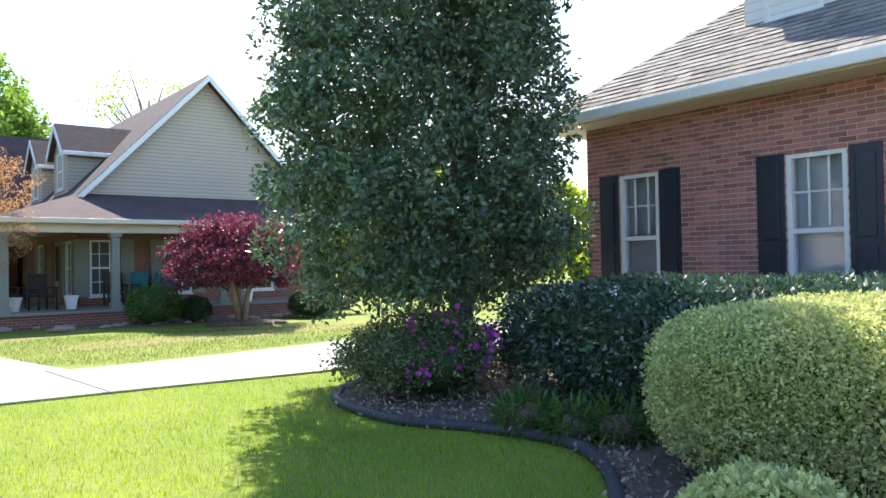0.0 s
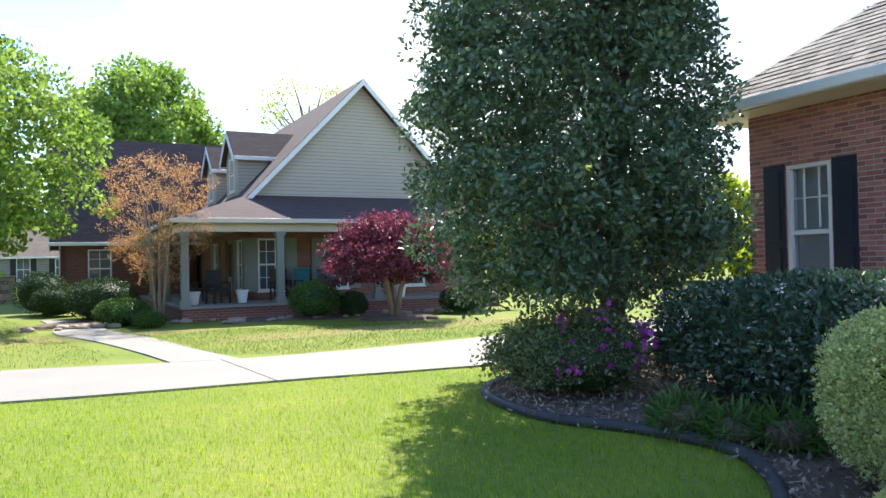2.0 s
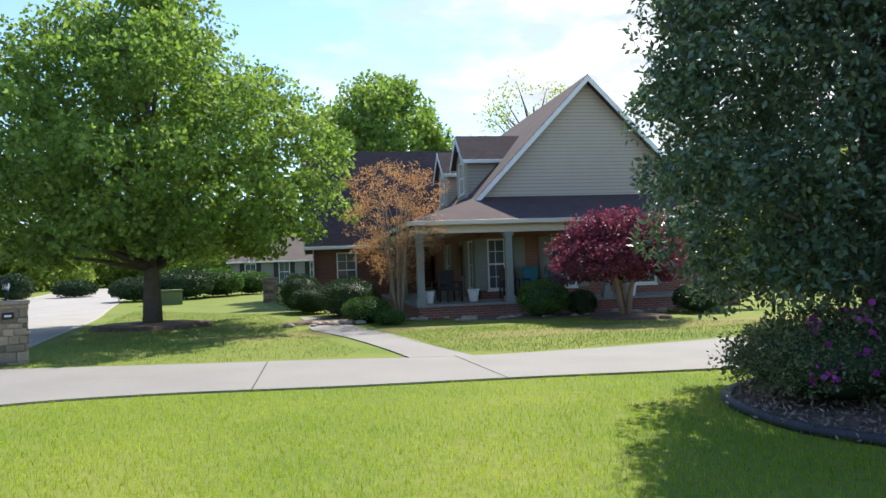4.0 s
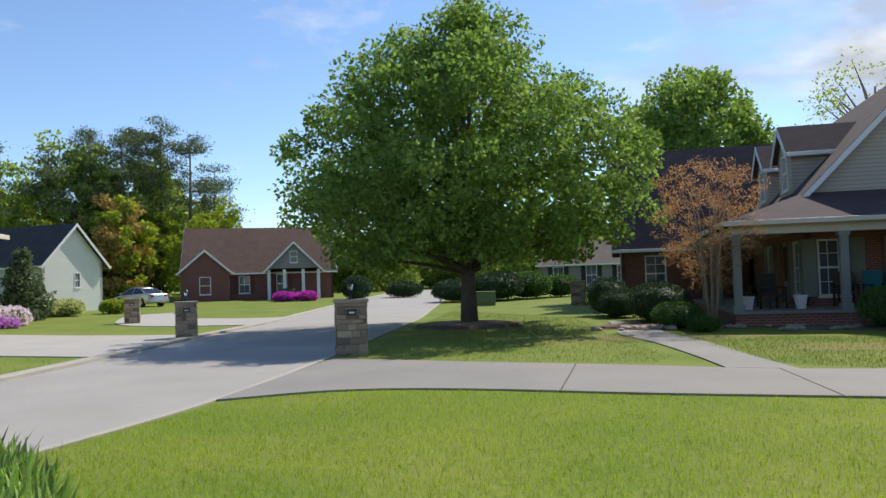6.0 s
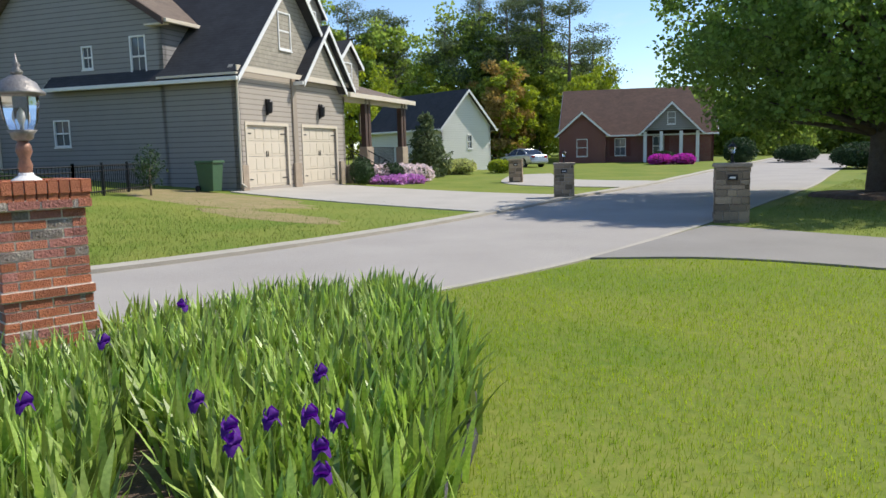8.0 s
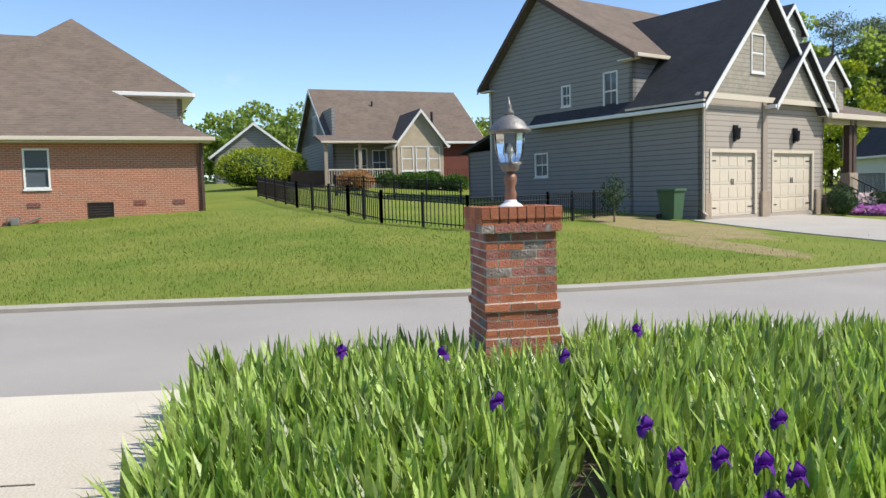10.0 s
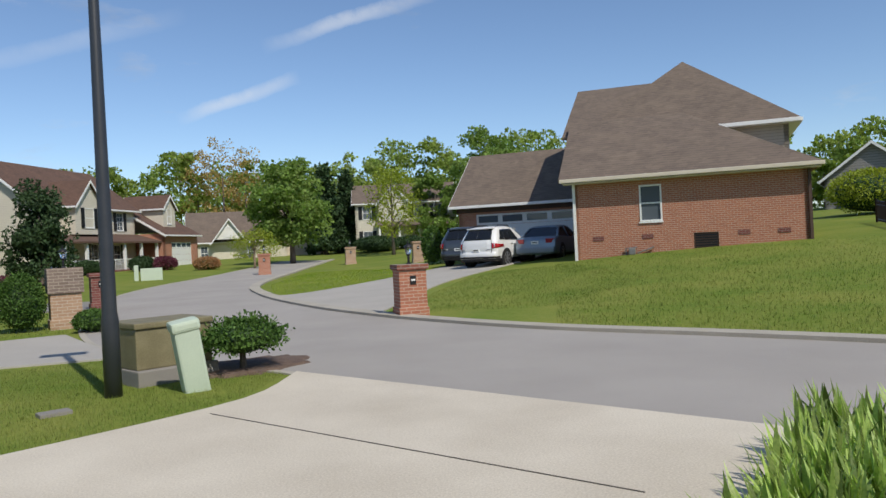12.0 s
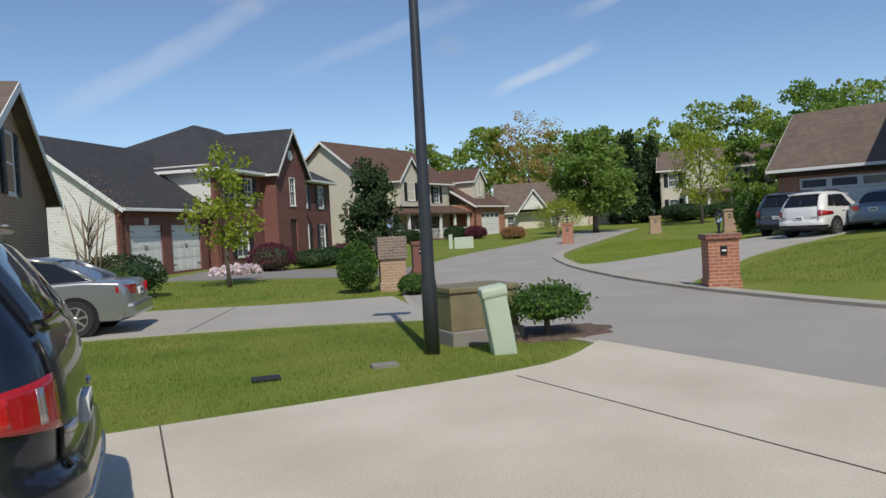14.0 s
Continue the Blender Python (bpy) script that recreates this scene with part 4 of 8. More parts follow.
part("porch_base", box(8.3, 15.4, -0.3, 3.08, -0.6, 0.6), STONE, sh)
part("porch_beam", box(8.3, 15.5, -0.1, 0.12, 3.55, 3.8), CREAM, sh)
for x in (10.7, 15.1):
    part("porch_column", box(x - 0.13, x + 0.13, -0.1, 0.16, 0.6, 3.8, 0.015), BROWNWOOD, sh)
    part("porch_column", box(x - 0.5, x - 0.24, -0.1, 0.16, 0.6, 3.8, 0.015), BROWNWOOD, sh)
    part("stone_pier", box(x - 0.55, x + 0.2, -0.16, 0.25, 0.6, 1.5, 0.02), STONE, sh)
window(sh, mf, 8.8, 9.7, 1.0, 3.0, 2, 2, WHITE, GLASS, BROWNWOOD)
for k in range(4):
    part("step", box(8.6, 10.2, -1.3 + 0.3 * k, 0.1, -0.5 + 0.0, 0.0 + 0.15 * k, 0.01), CONCRETE, sh)
for a, b in ((10.3, 14.4),):
    rail = part("porch_railing", box(a, b, 0.28, 0.34, 1.42, 1.48), BLACK, sh)
    for k in range(34):
        x = a + (b - a) * k / 33
        part("baluster", box(x - 0.012, x + 0.012, 0.3, 0.324, 0.6, 1.42), BLACK, rail)
for x in (8.55, 10.25):
    bm = tube([(x, -1.25, 0.75), (x, 0.2, 1.5)], [0.025, 0.025], 6)
    for k in range(6):
        y = -1.25 + 0.26 * k
        tube([(x, y, -0.1 + 0.13 * k), (x, y, 0.75 + 0.135 * k)], [0.014, 0.014], 5, bm)
    part("stair_rail", bm, BLACK, sh)

# the orange brick house on the rise
bh = house("house", -15.14, -24.6, 0.85, math.degrees(math.atan2(0.666, -0.746)), "orange brick house with brown hip roof, seen side-on")
BF = [(2.45, 3.25, 1.25, 2.6), (4.3, 5.15, 0.12, 0.75)]
mf, ml, mr = block(bh, 0, 8.15, 0, 9, -0.9, 2.95, BRICK_O, BF, [(7.9, 8.7, 0.9, 2.5)])
window(bh, mf, *BF[0], 1, 2)
window(bh, ml, 7.9, 8.7, 0.9, 2.5, 1, 2)
part("crawl_hatch", box(4.3, 5.15, 0.05, 0.09, 0.12, 0.75), BROWNWOOD, bh, "dark louvred crawl-space hatch")
bm = bmesh.new()
for k in range(6):
    add_box(bm, 4.36, 5.09, 0.03, 0.048, 0.18 + 0.09 * k, 0.22 + 0.09 * k)
part("louvre", bm, BLACK, bh)
for x in (0.9, 2.7, 6.0, 7.3):
    part("wall_vent", box(x - 0.2, x + 0.2, -0.02, -0.003, 0.62, 0.78), BRICK_R, bh)
bm = tube([(1.9, -0.1, -0.3), (1.9, -0.1, 0.3), (2.3, -0.1, 0.32), (2.3, -0.1, 0.1), (2.9, -0.08, 0.3)], [0.03] * 5, 6)
add_box(bm, 2.0, 2.25, -0.22, -0.05, 0.05, 0.3, 0.03)
part("gas_meter", bm, PEWTER, bh)
kb = 0.575
eo, ez = 0.4, 2.98
ridge = ez + kb * 4.9
part("roof", slab([[(-0.45, -eo, ez), (8.15 + eo, -eo, ez), (4.0, 4.5, ridge), (-0.75, 4.5, ridge)], [(8.15 + eo, -eo, ez), (8.15 + eo, 9 + eo, ez), (4.0, 4.5, ridge)], [(8.15 + eo, 9 + eo, ez), (-0.45, 9 + eo, ez), (-0.75, 4.5, ridge), (4.0, 4.5, ridge)]], 0.14), ROOF_BROWN, bh)
part("gable", prism([(0, 2.95), (9, 2.95), (4.5, ridge - 0.2)], (0.0, 0.2), None, "x"), BRICK_O, bh)
part("gutter", box(-0.4, 8.6, -eo - 0.12, -eo, ez - 0.14, ez, 0.02), CREAM, bh)
part("soffit", box(-0.3, 8.5, -eo + 0.02, 0.0, ez - 0.2, ez - 0.15), CREAM, bh)
for x in (0.0, 8.15):
    part("downspout", box(x - 0.05 if x else 0.0, x + 0.05 if x else 0.1, -0.09, -0.004, -0.4, ez - 0.2), WHITE if x == 0 else BROWNWOOD, bh)
block(bh, -0.2, 8.0, 4.8, 13.0, 2.4, 5.5, SIDE_BEIGE)
hip_roof(bh, -0.2, 8.0, 4.8, 13.0, 5.5, 39.5, ROOF_BROWN, 0.4)
part("roof_wing", slab([[(-1.1, 4.2, 5.2), (4.0, 4.2, 5.2), (4.0, 9.0, 8.05), (-1.1, 9.0, 8.05)], [(-1.1, 9.0, 8.05), (4.0, 9.0, 8.05), (4.0, 13.6, 5.2), (-1.1, 13.6, 5.2)]], 0.14), ROOF_BROWN, bh)
gx0, gx1, gy = -7.2, -0.8, 7.6
mg, mgl, mgr = block(bh, gx0, gx1 + 0.7, gy, gy + 7.5, -0.9, 2.85, BRICK_O, [(0.9, 5.9, 0.0, 2.2)])
garage_door(bh, mg, 0.9, 5.9, 0.0, 2.2, WHITE, 4, True)
part("fascia_board", box(gx0 - 0.1, gx1 + 0.6, gy - 0.05, gy - 0.003, 2.3, 2.84), BROWNWOOD, bh)
gable_roof(bh, gx0, gx1 + 0.6, gy, gy + 7.5, 2.95, 5.6, ROOF_BROWN, "x", 0.4)


def plain_house(x, y, z, rz, w, d, ze, zr, wall_mat, roof_mat, label, along="x", windows=(), side=(), gable_mat=None, trim=WHITE, shutters=None):
    """A house seen from afar: walls, ridged roof, sash windows on the front and on the left side."""
    h = house("house", x, y, z, rz, label)
    m = block(h, 0, w, 0, d, -1.0, ze, wall_mat, windows, side)
    for q in windows:
        window(h, m[0], *q, 2, 2, trim, GLASS, shutters)
    for q in side:
        window(h, m[1], *q, 2, 2, trim, GLASS)
    g = gable_mat or wall_mat
    if along == "x":
        for a in (0.0, w - 0.2):
            part("gable", prism([(0, ze), (d, ze), (d / 2, zr - 0.15)], (a, a + 0.2), None, "x"), g, h)
    else:
        for a in (0.0, d - 0.2):
            part("gable", prism([(0, ze), (w, ze), (w / 2, zr - 0.15)], (a, a + 0.2)), g, h)
    gable_roof(h, 0, w, 0, d, ze, zr, roof_mat, along, 0.35, 0.14, trim)
    return h, m


# the grey house with a stone gable behind the fence
P = azd(122.6, 45)
gh, m = plain_house(P.x, P.y, 2.2, 135.5, 9.5, 10.0, 2.85, 6.35, SIDE_GREY, ROOF_BROWN, "grey-sided house with brown roof and stone gable", "x", [(1.3, 2.1, 0.1, 2.2), (2.4, 3.3, 0.6, 2.1), (7.4, 8.4, 0.6, 2.1)], [(4.6, 5.0, 3.4, 4.6), (5.2, 5.6, 3.4, 4.6)])
part("bay", box(3.5, 6.4, -1.6, -0.005, -0.8, 2.6), BAYSTONE, gh, "cream stone bay")
part("bay_gable", prism([(3.5, 2.6), (6.4, 2.6), (4.95, 4.3)], (-1.6, -1.4)), BAYSTONE, gh)
gable_roof(gh, 3.5, 6.4, -1.6, 4.5, 2.6, 4.42, ROOF_BROWN, "y", 0.25)
for x in (3.72, 4.62, 5.42):
    window(gh, pose(0, -1.605, 0), x, x + 0.76, 0.75, 2.2, 2, 2)
part("porch_roof", slab([[(-1.1, -1.9, 2.5), (3.4, -1.9, 2.5), (3.4, 0, 2.98), (-1.1, 0, 2.98)]], 0.14), ROOF_BROWN, gh)
part("gutter", box(-1.1, 3.4, -2.0, -1.9, 2.38, 2.5, 0.02), CREAM, gh)
part("porch_floor", box(-0.95, 3.45, -1.8, -0.01, -0.8, 0.05), CONCRETE, gh)
for x in (-0.8, 1.2, 3.25):
    part("porch_column", box(x - 0.1, x + 0.1, -1.75, -1.55, 0.05, 2.4), TAUPE_TRIM, gh)
rail = part("porch_railing", box(-0.7, 3.15, -1.68, -1.62, 0.85, 0.92), CREAM, gh)
for k in range(26):
    part("baluster", box(-0.65 + 0.15 * k, -0.62 + 0.15 * k, -1.67, -1.63, 0.05, 0.85), CREAM, rail)
part("wall_end", box(6.5, 9.5, -0.06, -0.004, -0.6, 2.7), REDBOARD, gh, "dark red board wall beside the bay")
rail = part("porch_railing", box(6.6, 9.4, -1.2, -1.14, 0.85, 0.92), REDBOARD, gh)
for k in range(19):
    part("baluster", box(6.65 + 0.15 * k, 6.68 + 0.15 * k, -1.19, -1.15, -0.2, 0.85), REDBOARD, rail)
part("vent_pipe", tube([(6.9, 1.6, 3.4), (6.9, 1.6, 4.6)], [0.08, 0.08], 8), BLACK, gh)
part("vent_pipe", tube([(3.4, 3.2, 4.8), (3.4, 3.2, 5.4)], [0.06, 0.06], 8), BLACK, gh)
part("porch_skirt", box(-2.6, -0.2, -0.4, -0.3, -0.8, 0.9), BROWNWOOD, gh, "dark board screen beside the porch")
P = azd(131.2, 62)
ph, m = plain_house(P.x, P.y, 2.6, 128, 6.2, 9, 2.6, 5.0, SIDE_GREY, ROOF_BROWN, "pale grey gabled house far behind the fence", "y", [(5.2, 6.0, 1.0, 2.6)])
part("entry_gable", prism([(1.6, -0.6), (3.0, -0.6), (3.0, 1.4), (2.3, 2.1), (1.6, 1.4)], (-0.9, -0.005)), SIDE_GREY, ph)
gable_roof(ph, 1.6, 3.0, -0.9, 0.0, 1.4, 2.2, ROOF_BROWN, "y", 0.2)
# the grey house across the far side road, behind the maple
P = azd(44.6, 70)
plain_house(P.x, P.y, 0.5, 41, 9.5, 8, 2.4, 4.6, SIDE_GREY, ROOF_BROWN, "low grey house beyond the maple", "x", [(1.2, 2.2, 0.6, 2.0), (4.2, 5.2, 0.2, 2.1), (7.0, 8.0, 0.6, 2.0)], (), None, WHITE, BLACK)
# the white house by the wood
P = azd(80.2, 53)
plain_house(P.x, P.y, 0.95, 119.7, 4.7, 9, 2.7, 5.15, SIDE_WHITE, ROOF_BLACK, "white-sided gabled house with dark roof at the wood", "y", [(2.4, 2.9, 0.9, 1.9)])
# the low brick house at the junction
P = azd(71.1, 72)
fh, m = plain_house(P.x, P.y, 0.45, 66, 13.5, 10, 2.7, 6.95, BRICK_R, ROOF_RUST, "long low red brick house with brown roof and gabled porch", "x", [(1.0, 2.0, 0.5, 2.1), (4.8, 5.8, 0.5, 2.1), (8.2, 9.2, 0.4, 2.2)], (), None, WHITE, REDBOARD)
part("wing_gable", prism([(-0.2, -0.8), (4.0, -0.8), (4.0, 2.7), (1.9, 4.4), (-0.2, 2.7)], (-1.2, -0.01)), BRICK_R, fh)
gable_roof(fh, -0.2, 4.0, -1.2, 5.0, 2.75, 4.6, ROOF_RUST, "y", 0.3)
window(fh, pose(0, -1.205, 0), 1.4, 2.4, 0.5, 2.1, 2, 2)
gable_roof(fh, 7.3, 12.2, -1.6, 5.0, 2.75, 5.2, ROOF_RUST, "y", 0.3)
part("porch_gable", prism([(7.3, 2.7), (12.2, 2.7), (9.75, 5.0)], (-1.5, -1.35)), SIDE_GREY, fh)
window(fh, pose(0, -1.505, 0), 9.4, 10.1, 3.2, 4.3, 2, 2)
for x in (7.5, 8.9, 10.6, 12.0):
    part("porch_column", box(x - 0.14, x + 0.14, -1.45, -1.17, -0.3, 2.6), WHITE, fh)
# the dark red brick house with white garage doors
rh = house("house", 14.26, -31.2, 0.35, math.degrees(math.atan2(-0.98, -0.2)), "dark red brick two-storey house with white garage doors")
RG = [(0.5, 2.85, 0.0, 2.2), (3.6, 6.1, 0.0, 2.2)]
mg, mgl, mgr = block(rh, 0, 6.9, 0, 9.5, -0.6, 3.1, BRICK_R, RG)
for h in RG:
    garage_door(rh, mg, *h, WHITE, 4, False, True)
    part("key_stone", prism([(sum(h[:2]) / 2 - 0.1, 2.2), (sum(h[:2]) / 2 + 0.1, 2.2), (sum(h[:2]) / 2 + 0.15, 2.5), (sum(h[:2]) / 2 - 0.15, 2.5)], (-0.05, -0.003)), WHITE, rh)
wall(rh, "wall", pose(-0.02, 9.5, 0, 0, 0, -90), 9.2, -0.6, 3.1, SIDE_WHITE, thick=0.015, label="white-painted side wall")
part("gable", prism([(0, 3.1), (9.5, 3.1), (4.75, 6.2)], (-0.02, 0.2), None, "x"), SIDE_WHITE, rh)
gable_roof(rh, 0, 9.5, 0, 9.5, 3.15, 6.5, ROOF_BLACK, "x", 0.3)
RF = [(0.9, 1.8, 3.2, 4.7), (2.8, 3.7, 3.2, 4.7), (1.6, 3.0, 0.4, 2.1), (10.4, 11.4, 3.2, 4.7), (13.2, 14.2, 3.2, 4.7), (10.4, 11.4, 0.4, 2.1), (13.2, 14.2, 0.4, 2.1)]
mm, mml, mmr = block(rh, 7.0, 22.4, -0.6, 10.4, -0.6, 5.3, BRICK_R, RF)
for h in RF:
    window(rh, mm, *h, 2, 4, WHITE, GLASS, NAVY)
wall(rh, "wall", pose(6.98, 10.4, 0, 0, 0, -90), 10.6, 3.2, 5.3, SIDE_WHITE, thick=0.015)
hip_roof(rh, 7.0, 22.4, -0.6, 10.4, 5.3, 31, ROOF_BLACK, inset=1.8)
wall(rh, "wall", pose(11.9, -1.5, 0), 4.2, -0.6, 5.3, BRICK_R, [(1.7, 2.7, 0.1, 2.4), (1.8, 2.6, 3.2, 4.9)])
window(rh, pose(11.9, -1.5, 0), 1.8, 2.6, 3.2, 4.9, 2, 4)
part("front_door", box(13.6, 14.6, -1.4, -1.32, 0.1, 2.4), BROWNWOOD, rh)
for x in (11.9, 15.9):
    part("wall", box(x, x + 0.2, -1.3, -0.61, -0.6, 5.3), BRICK_R, rh)
part("gable", prism([(11.9, 5.3), (16.1, 5.3), (14.0, 7.5)], (-1.5, -1.3)), BRICK_R, rh)
gable_roof(rh, 11.9, 16.1, -1.5, 5.0, 5.35, 7.8, ROOF_BLACK, "y", 0.3)
part("vent", lathe([(0.3, 0), (0.3, 0.05)], 16), WHITE, rh, "", pose(14.0, -1.5, 6.2, 90))
# the cream-sided house with a porch
eh = house("house", 7.3, -59.5, 0.85, math.degrees(math.atan2(-0.87, -0.49)), "cream-sided two-storey house with rust roof and porch")
EF = [(1.2, 2.2, 3.3, 4.8), (4.4, 5.4, 3.3, 4.8), (8.0, 9.0, 3.3, 4.8), (10.2, 11.2, 3.3, 4.8), (1.2, 2.2, 0.5, 2.1), (6.4, 7.4, 0.1, 2.2), (9.6, 10.6, 0.5, 2.1)]
me0, _, _ = block(eh, 0, 13, 0, 8.5, -0.6, 5.3, SIDE_CREAM, EF)
part("plinth", box(-0.03, 13.03, -0.03, 8.53, -0.9, -0.1), BRICK_R, eh)
for h in EF:
    window(eh, me0, *h, 2, 4, WHITE, GLASS, BLACK)
for a in (0.0, 12.8):
    part("gable", prism([(0, 5.3), (8.5, 5.3), (4.25, 8.4)], (a, a + 0.2), None, "x"), SIDE_CREAM, eh)
gable_roof(eh, 0, 13, 0, 8.5, 5.35, 8.6, ROOF_RUST, "x", 0.4)
part("bay", box(3.2, 6.6, -1.0, -0.005, 2.9, 5.3), SIDE_CREAM, eh)
part("bay_gable", prism([(3.2, 5.3), (6.6, 5.3), (4.9, 7.0)], (-1.0, -0.8)), SIDE_CREAM, eh)
gable_roof(eh, 3.2, 6.6, -1.0, 3.5, 5.3, 7.1, ROOF_RUST, "y", 0.25)
window(eh, pose(0, -1.005, 0), 4.3, 5.5, 3.4, 4.9, 2, 4, WHITE, GLASS, BLACK)
part("porch_roof", slab([[(-0.3, -2.4, 2.3), (13.5, -2.4, 2.3), (13.5, 0, 3.0), (-0.3, 0, 3.0)]], 0.14), ROOF_RUST, eh)
part("porch_floor", box(-0.1, 13.2, -2.3, -0.01, -0.7, 0.05), BRICK_R, eh)
for k in range(6):
    x = 0.2 + 2.5 * k
    part("porch_column", box(x - 0.1, x + 0.1, -2.2, -2.0, 0.05, 2.2), WHITE, eh)
bm = box(0.2, 12.7, -2.13, -2.08, 0.85, 0.92)
for k in range(62):
    add_box(bm, 0.3 + 0.2 * k, 0.34 + 0.2 * k, -2.12, -2.09, 0.05, 0.85)
part("porch_railing", bm, WHITE, eh)
mgar, _, _ = block(eh, 13.2, 19.4, -2.6, 6.0, -0.6, 3.0, BRICK_O, [(1.2, 5.0, 0.0, 2.2)])
garage_door(eh, mgar, 1.2, 5.0, 0.0, 2.2, WHITE, 4, True)
gable_roof(eh, 13.2, 19.4, -2.6, 6.0, 3.05, 5.6, ROOF_RUST, "x", 0.3)
part("dormer", box(15.0, 17.2, -1.6, 1.6, 3.2, 5.5), SIDE_CREAM, eh)
part("dormer_gable", prism([(15.0, 5.5), (17.2, 5.5), (16.1, 6.5)], (-1.6, -1.45)), SIDE_CREAM, eh)
window(eh, pose(0, -1.605, 0), 15.7, 16.5, 3.9, 5.3, 2, 4)
gable_roof(eh, 15.0, 17.2, -1.6, 2.5, 5.5, 6.6, ROOF_RUST, "y", 0.2)
# houses round the bend
P = azd(170.9, 88)
ah, m = plain_house(P.x, P.y, 0.75, 170.9 - 90 + 90, 5.6, 12, 2.7, 5.2, BRICK_T, ROOF_BROWN, "tan brick gabled house with cream garage door", "y")
garage_door(ah, pose(0, -0.10, 0), 0.7, 4.9, 0.0, 2.1, CREAM, 4)
P = azd(177.2, 86)
ch, m = plain_house(P.x, P.y, 0.7, 175, 10.5, 9, 2.7, 6.0, SIDE_CREAM, ROOF_BROWN, "cream house with brown roof and white gable", "x", [(1.2, 2.0, 0.5, 2.0), (6.2, 7.0, 0.5, 2.0)])
gable_roof(ch, 2.6, 6.0, -1.2, 4.5, 2.7, 5.0, ROOF_BROWN, "y", 0.3)
part("bay_gable", prism([(2.6, 2.7), (6.0, 2.7), (4.3, 4.8)], (-1.2, -1.05)), SIDE_WHITE, ch)
window(ch, pose(0, -1.205, 0), 3.9, 4.7, 3.0, 4.0, 2, 2)
P = azd(165.0, 82)
yh, m = plain_house(P.x, P.y, 1.5, 163.0, 11.0, 9, 5.2, 7.4, SIDE_CREAM, ROOF_BROWN, "pale two-storey house with green-grey gable and porch", "x", [(0.8, 1.8, 3.3, 4.7), (0.8, 1.8, 0.4, 2.0), (6.4, 7.4, 3.3, 4.7), (8.6, 9.6, 3.3, 4.7), (8.6, 9.6, 0.4, 2.0)], (), SIDE_CREAM, WHITE, BLACK)
part("bay", box(2.6, 5.8, -0.8, -0.005, -0.8, 5.2), SIDE_CREAM, yh)
part("bay_gable", prism([(2.6, 5.2), (5.8, 5.2), (4.2, 6.9)], (-0.8, -0.6)), SIDE_CREAM, yh)
gable_roof(yh, 2.6, 5.8, -0.8, 4.0, 5.2, 7.0, ROOF_BROWN, "y", 0.3)
window(yh, pose(0, -0.805, 0), 3.5, 4.9, 3.3, 4.8, 3, 2)
part("porch_roof", slab([[(2.2, -2.6, 2.5), (11.2, -2.6, 2.5), (11.2, 0, 3.1), (2.2, 0, 3.1)]], 0.14), ROOF_BROWN, yh)
for k in range(5):
    part("porch_column", box(2.5 + 2.1 * k, 2.7 + 2.1 * k, -2.45, -2.25, -0.8, 2.4), WHITE, yh)
# the dark gable beside the drive
lr, la = azd(209.2, 24.5), azd(211.3, 20.3)
lu = (lr - la).normalized()
l0 = lr - lu * 8.6
lh = house("house", l0.x, l0.y, 0.0, math.degrees(math.atan2(lu.y, lu.x)), "brown brick house with steep gable and black shutters")
block(lh, 0, 8.6, 0, 8, -0.3, 3.2, BRICK_T)
part("gable", prism([(0, 3.2), (8.6, 3.2), (4.3, 5.5)], (0, 0.2)), BRICK_T, lh)
window(lh, pose(0, -0.006, 0), 4.0, 4.9, 3.0, 4.5, 2, 4, WHITE, GLASS, BLACK)
gable_roof(lh, 0, 8.6, 0, 8, 3.25, 5.65, ROOF_BROWN, "y", 0.35)


# ---- plants ----
RNG = np.random.default_rng(7)


def leaf_mesh(name, pts, size, mat, out=None, aspect=0.5, droop=0.0, spread=0.9):
    """One small folded leaf at each point, turned at random about the outward way."""
    n = len(pts)
    rnd = RNG.normal(size=(n, 3))
    a = rnd / np.linalg.norm(rnd, axis=1)[:, None]
    if out is not None:
        a = a * spread + out * 0.5
        a[:, 2] -= droop
        a /= np.linalg.norm(a, axis=1)[:, None]
    b = np.cross(a, RNG.normal(size=(n, 3)))
    b /= np.linalg.norm(b, axis=1)[:, None]
    c = np.cross(a, b)
    s = (size * RNG.uniform(0.65, 1.25, n))[:, None]
    v = np.stack([pts, pts + a * s * 0.5 + b * s * aspect * 0.5 + c * s * 0.08, pts + a * s, pts + a * s * 0.5 - b * s * aspect * 0.5 + c * s * 0.08], 1).reshape(-1, 3)
    me = bpy.data.meshes.new(name)
    me.vertices.add(4 * n), me.loops.add(4 * n), me.polygons.add(n)
    me.vertices.foreach_set("co", v.astype(np.float32).ravel())
    me.loops.foreach_set("vertex_index", np.arange(4 * n, dtype=np.int32))
    me.polygons.foreach_set("loop_start", np.arange(0, 4 * n, 4, dtype=np.int32))
    me.materials.append(mat)
    me.update(calc_edges=True)
    return me


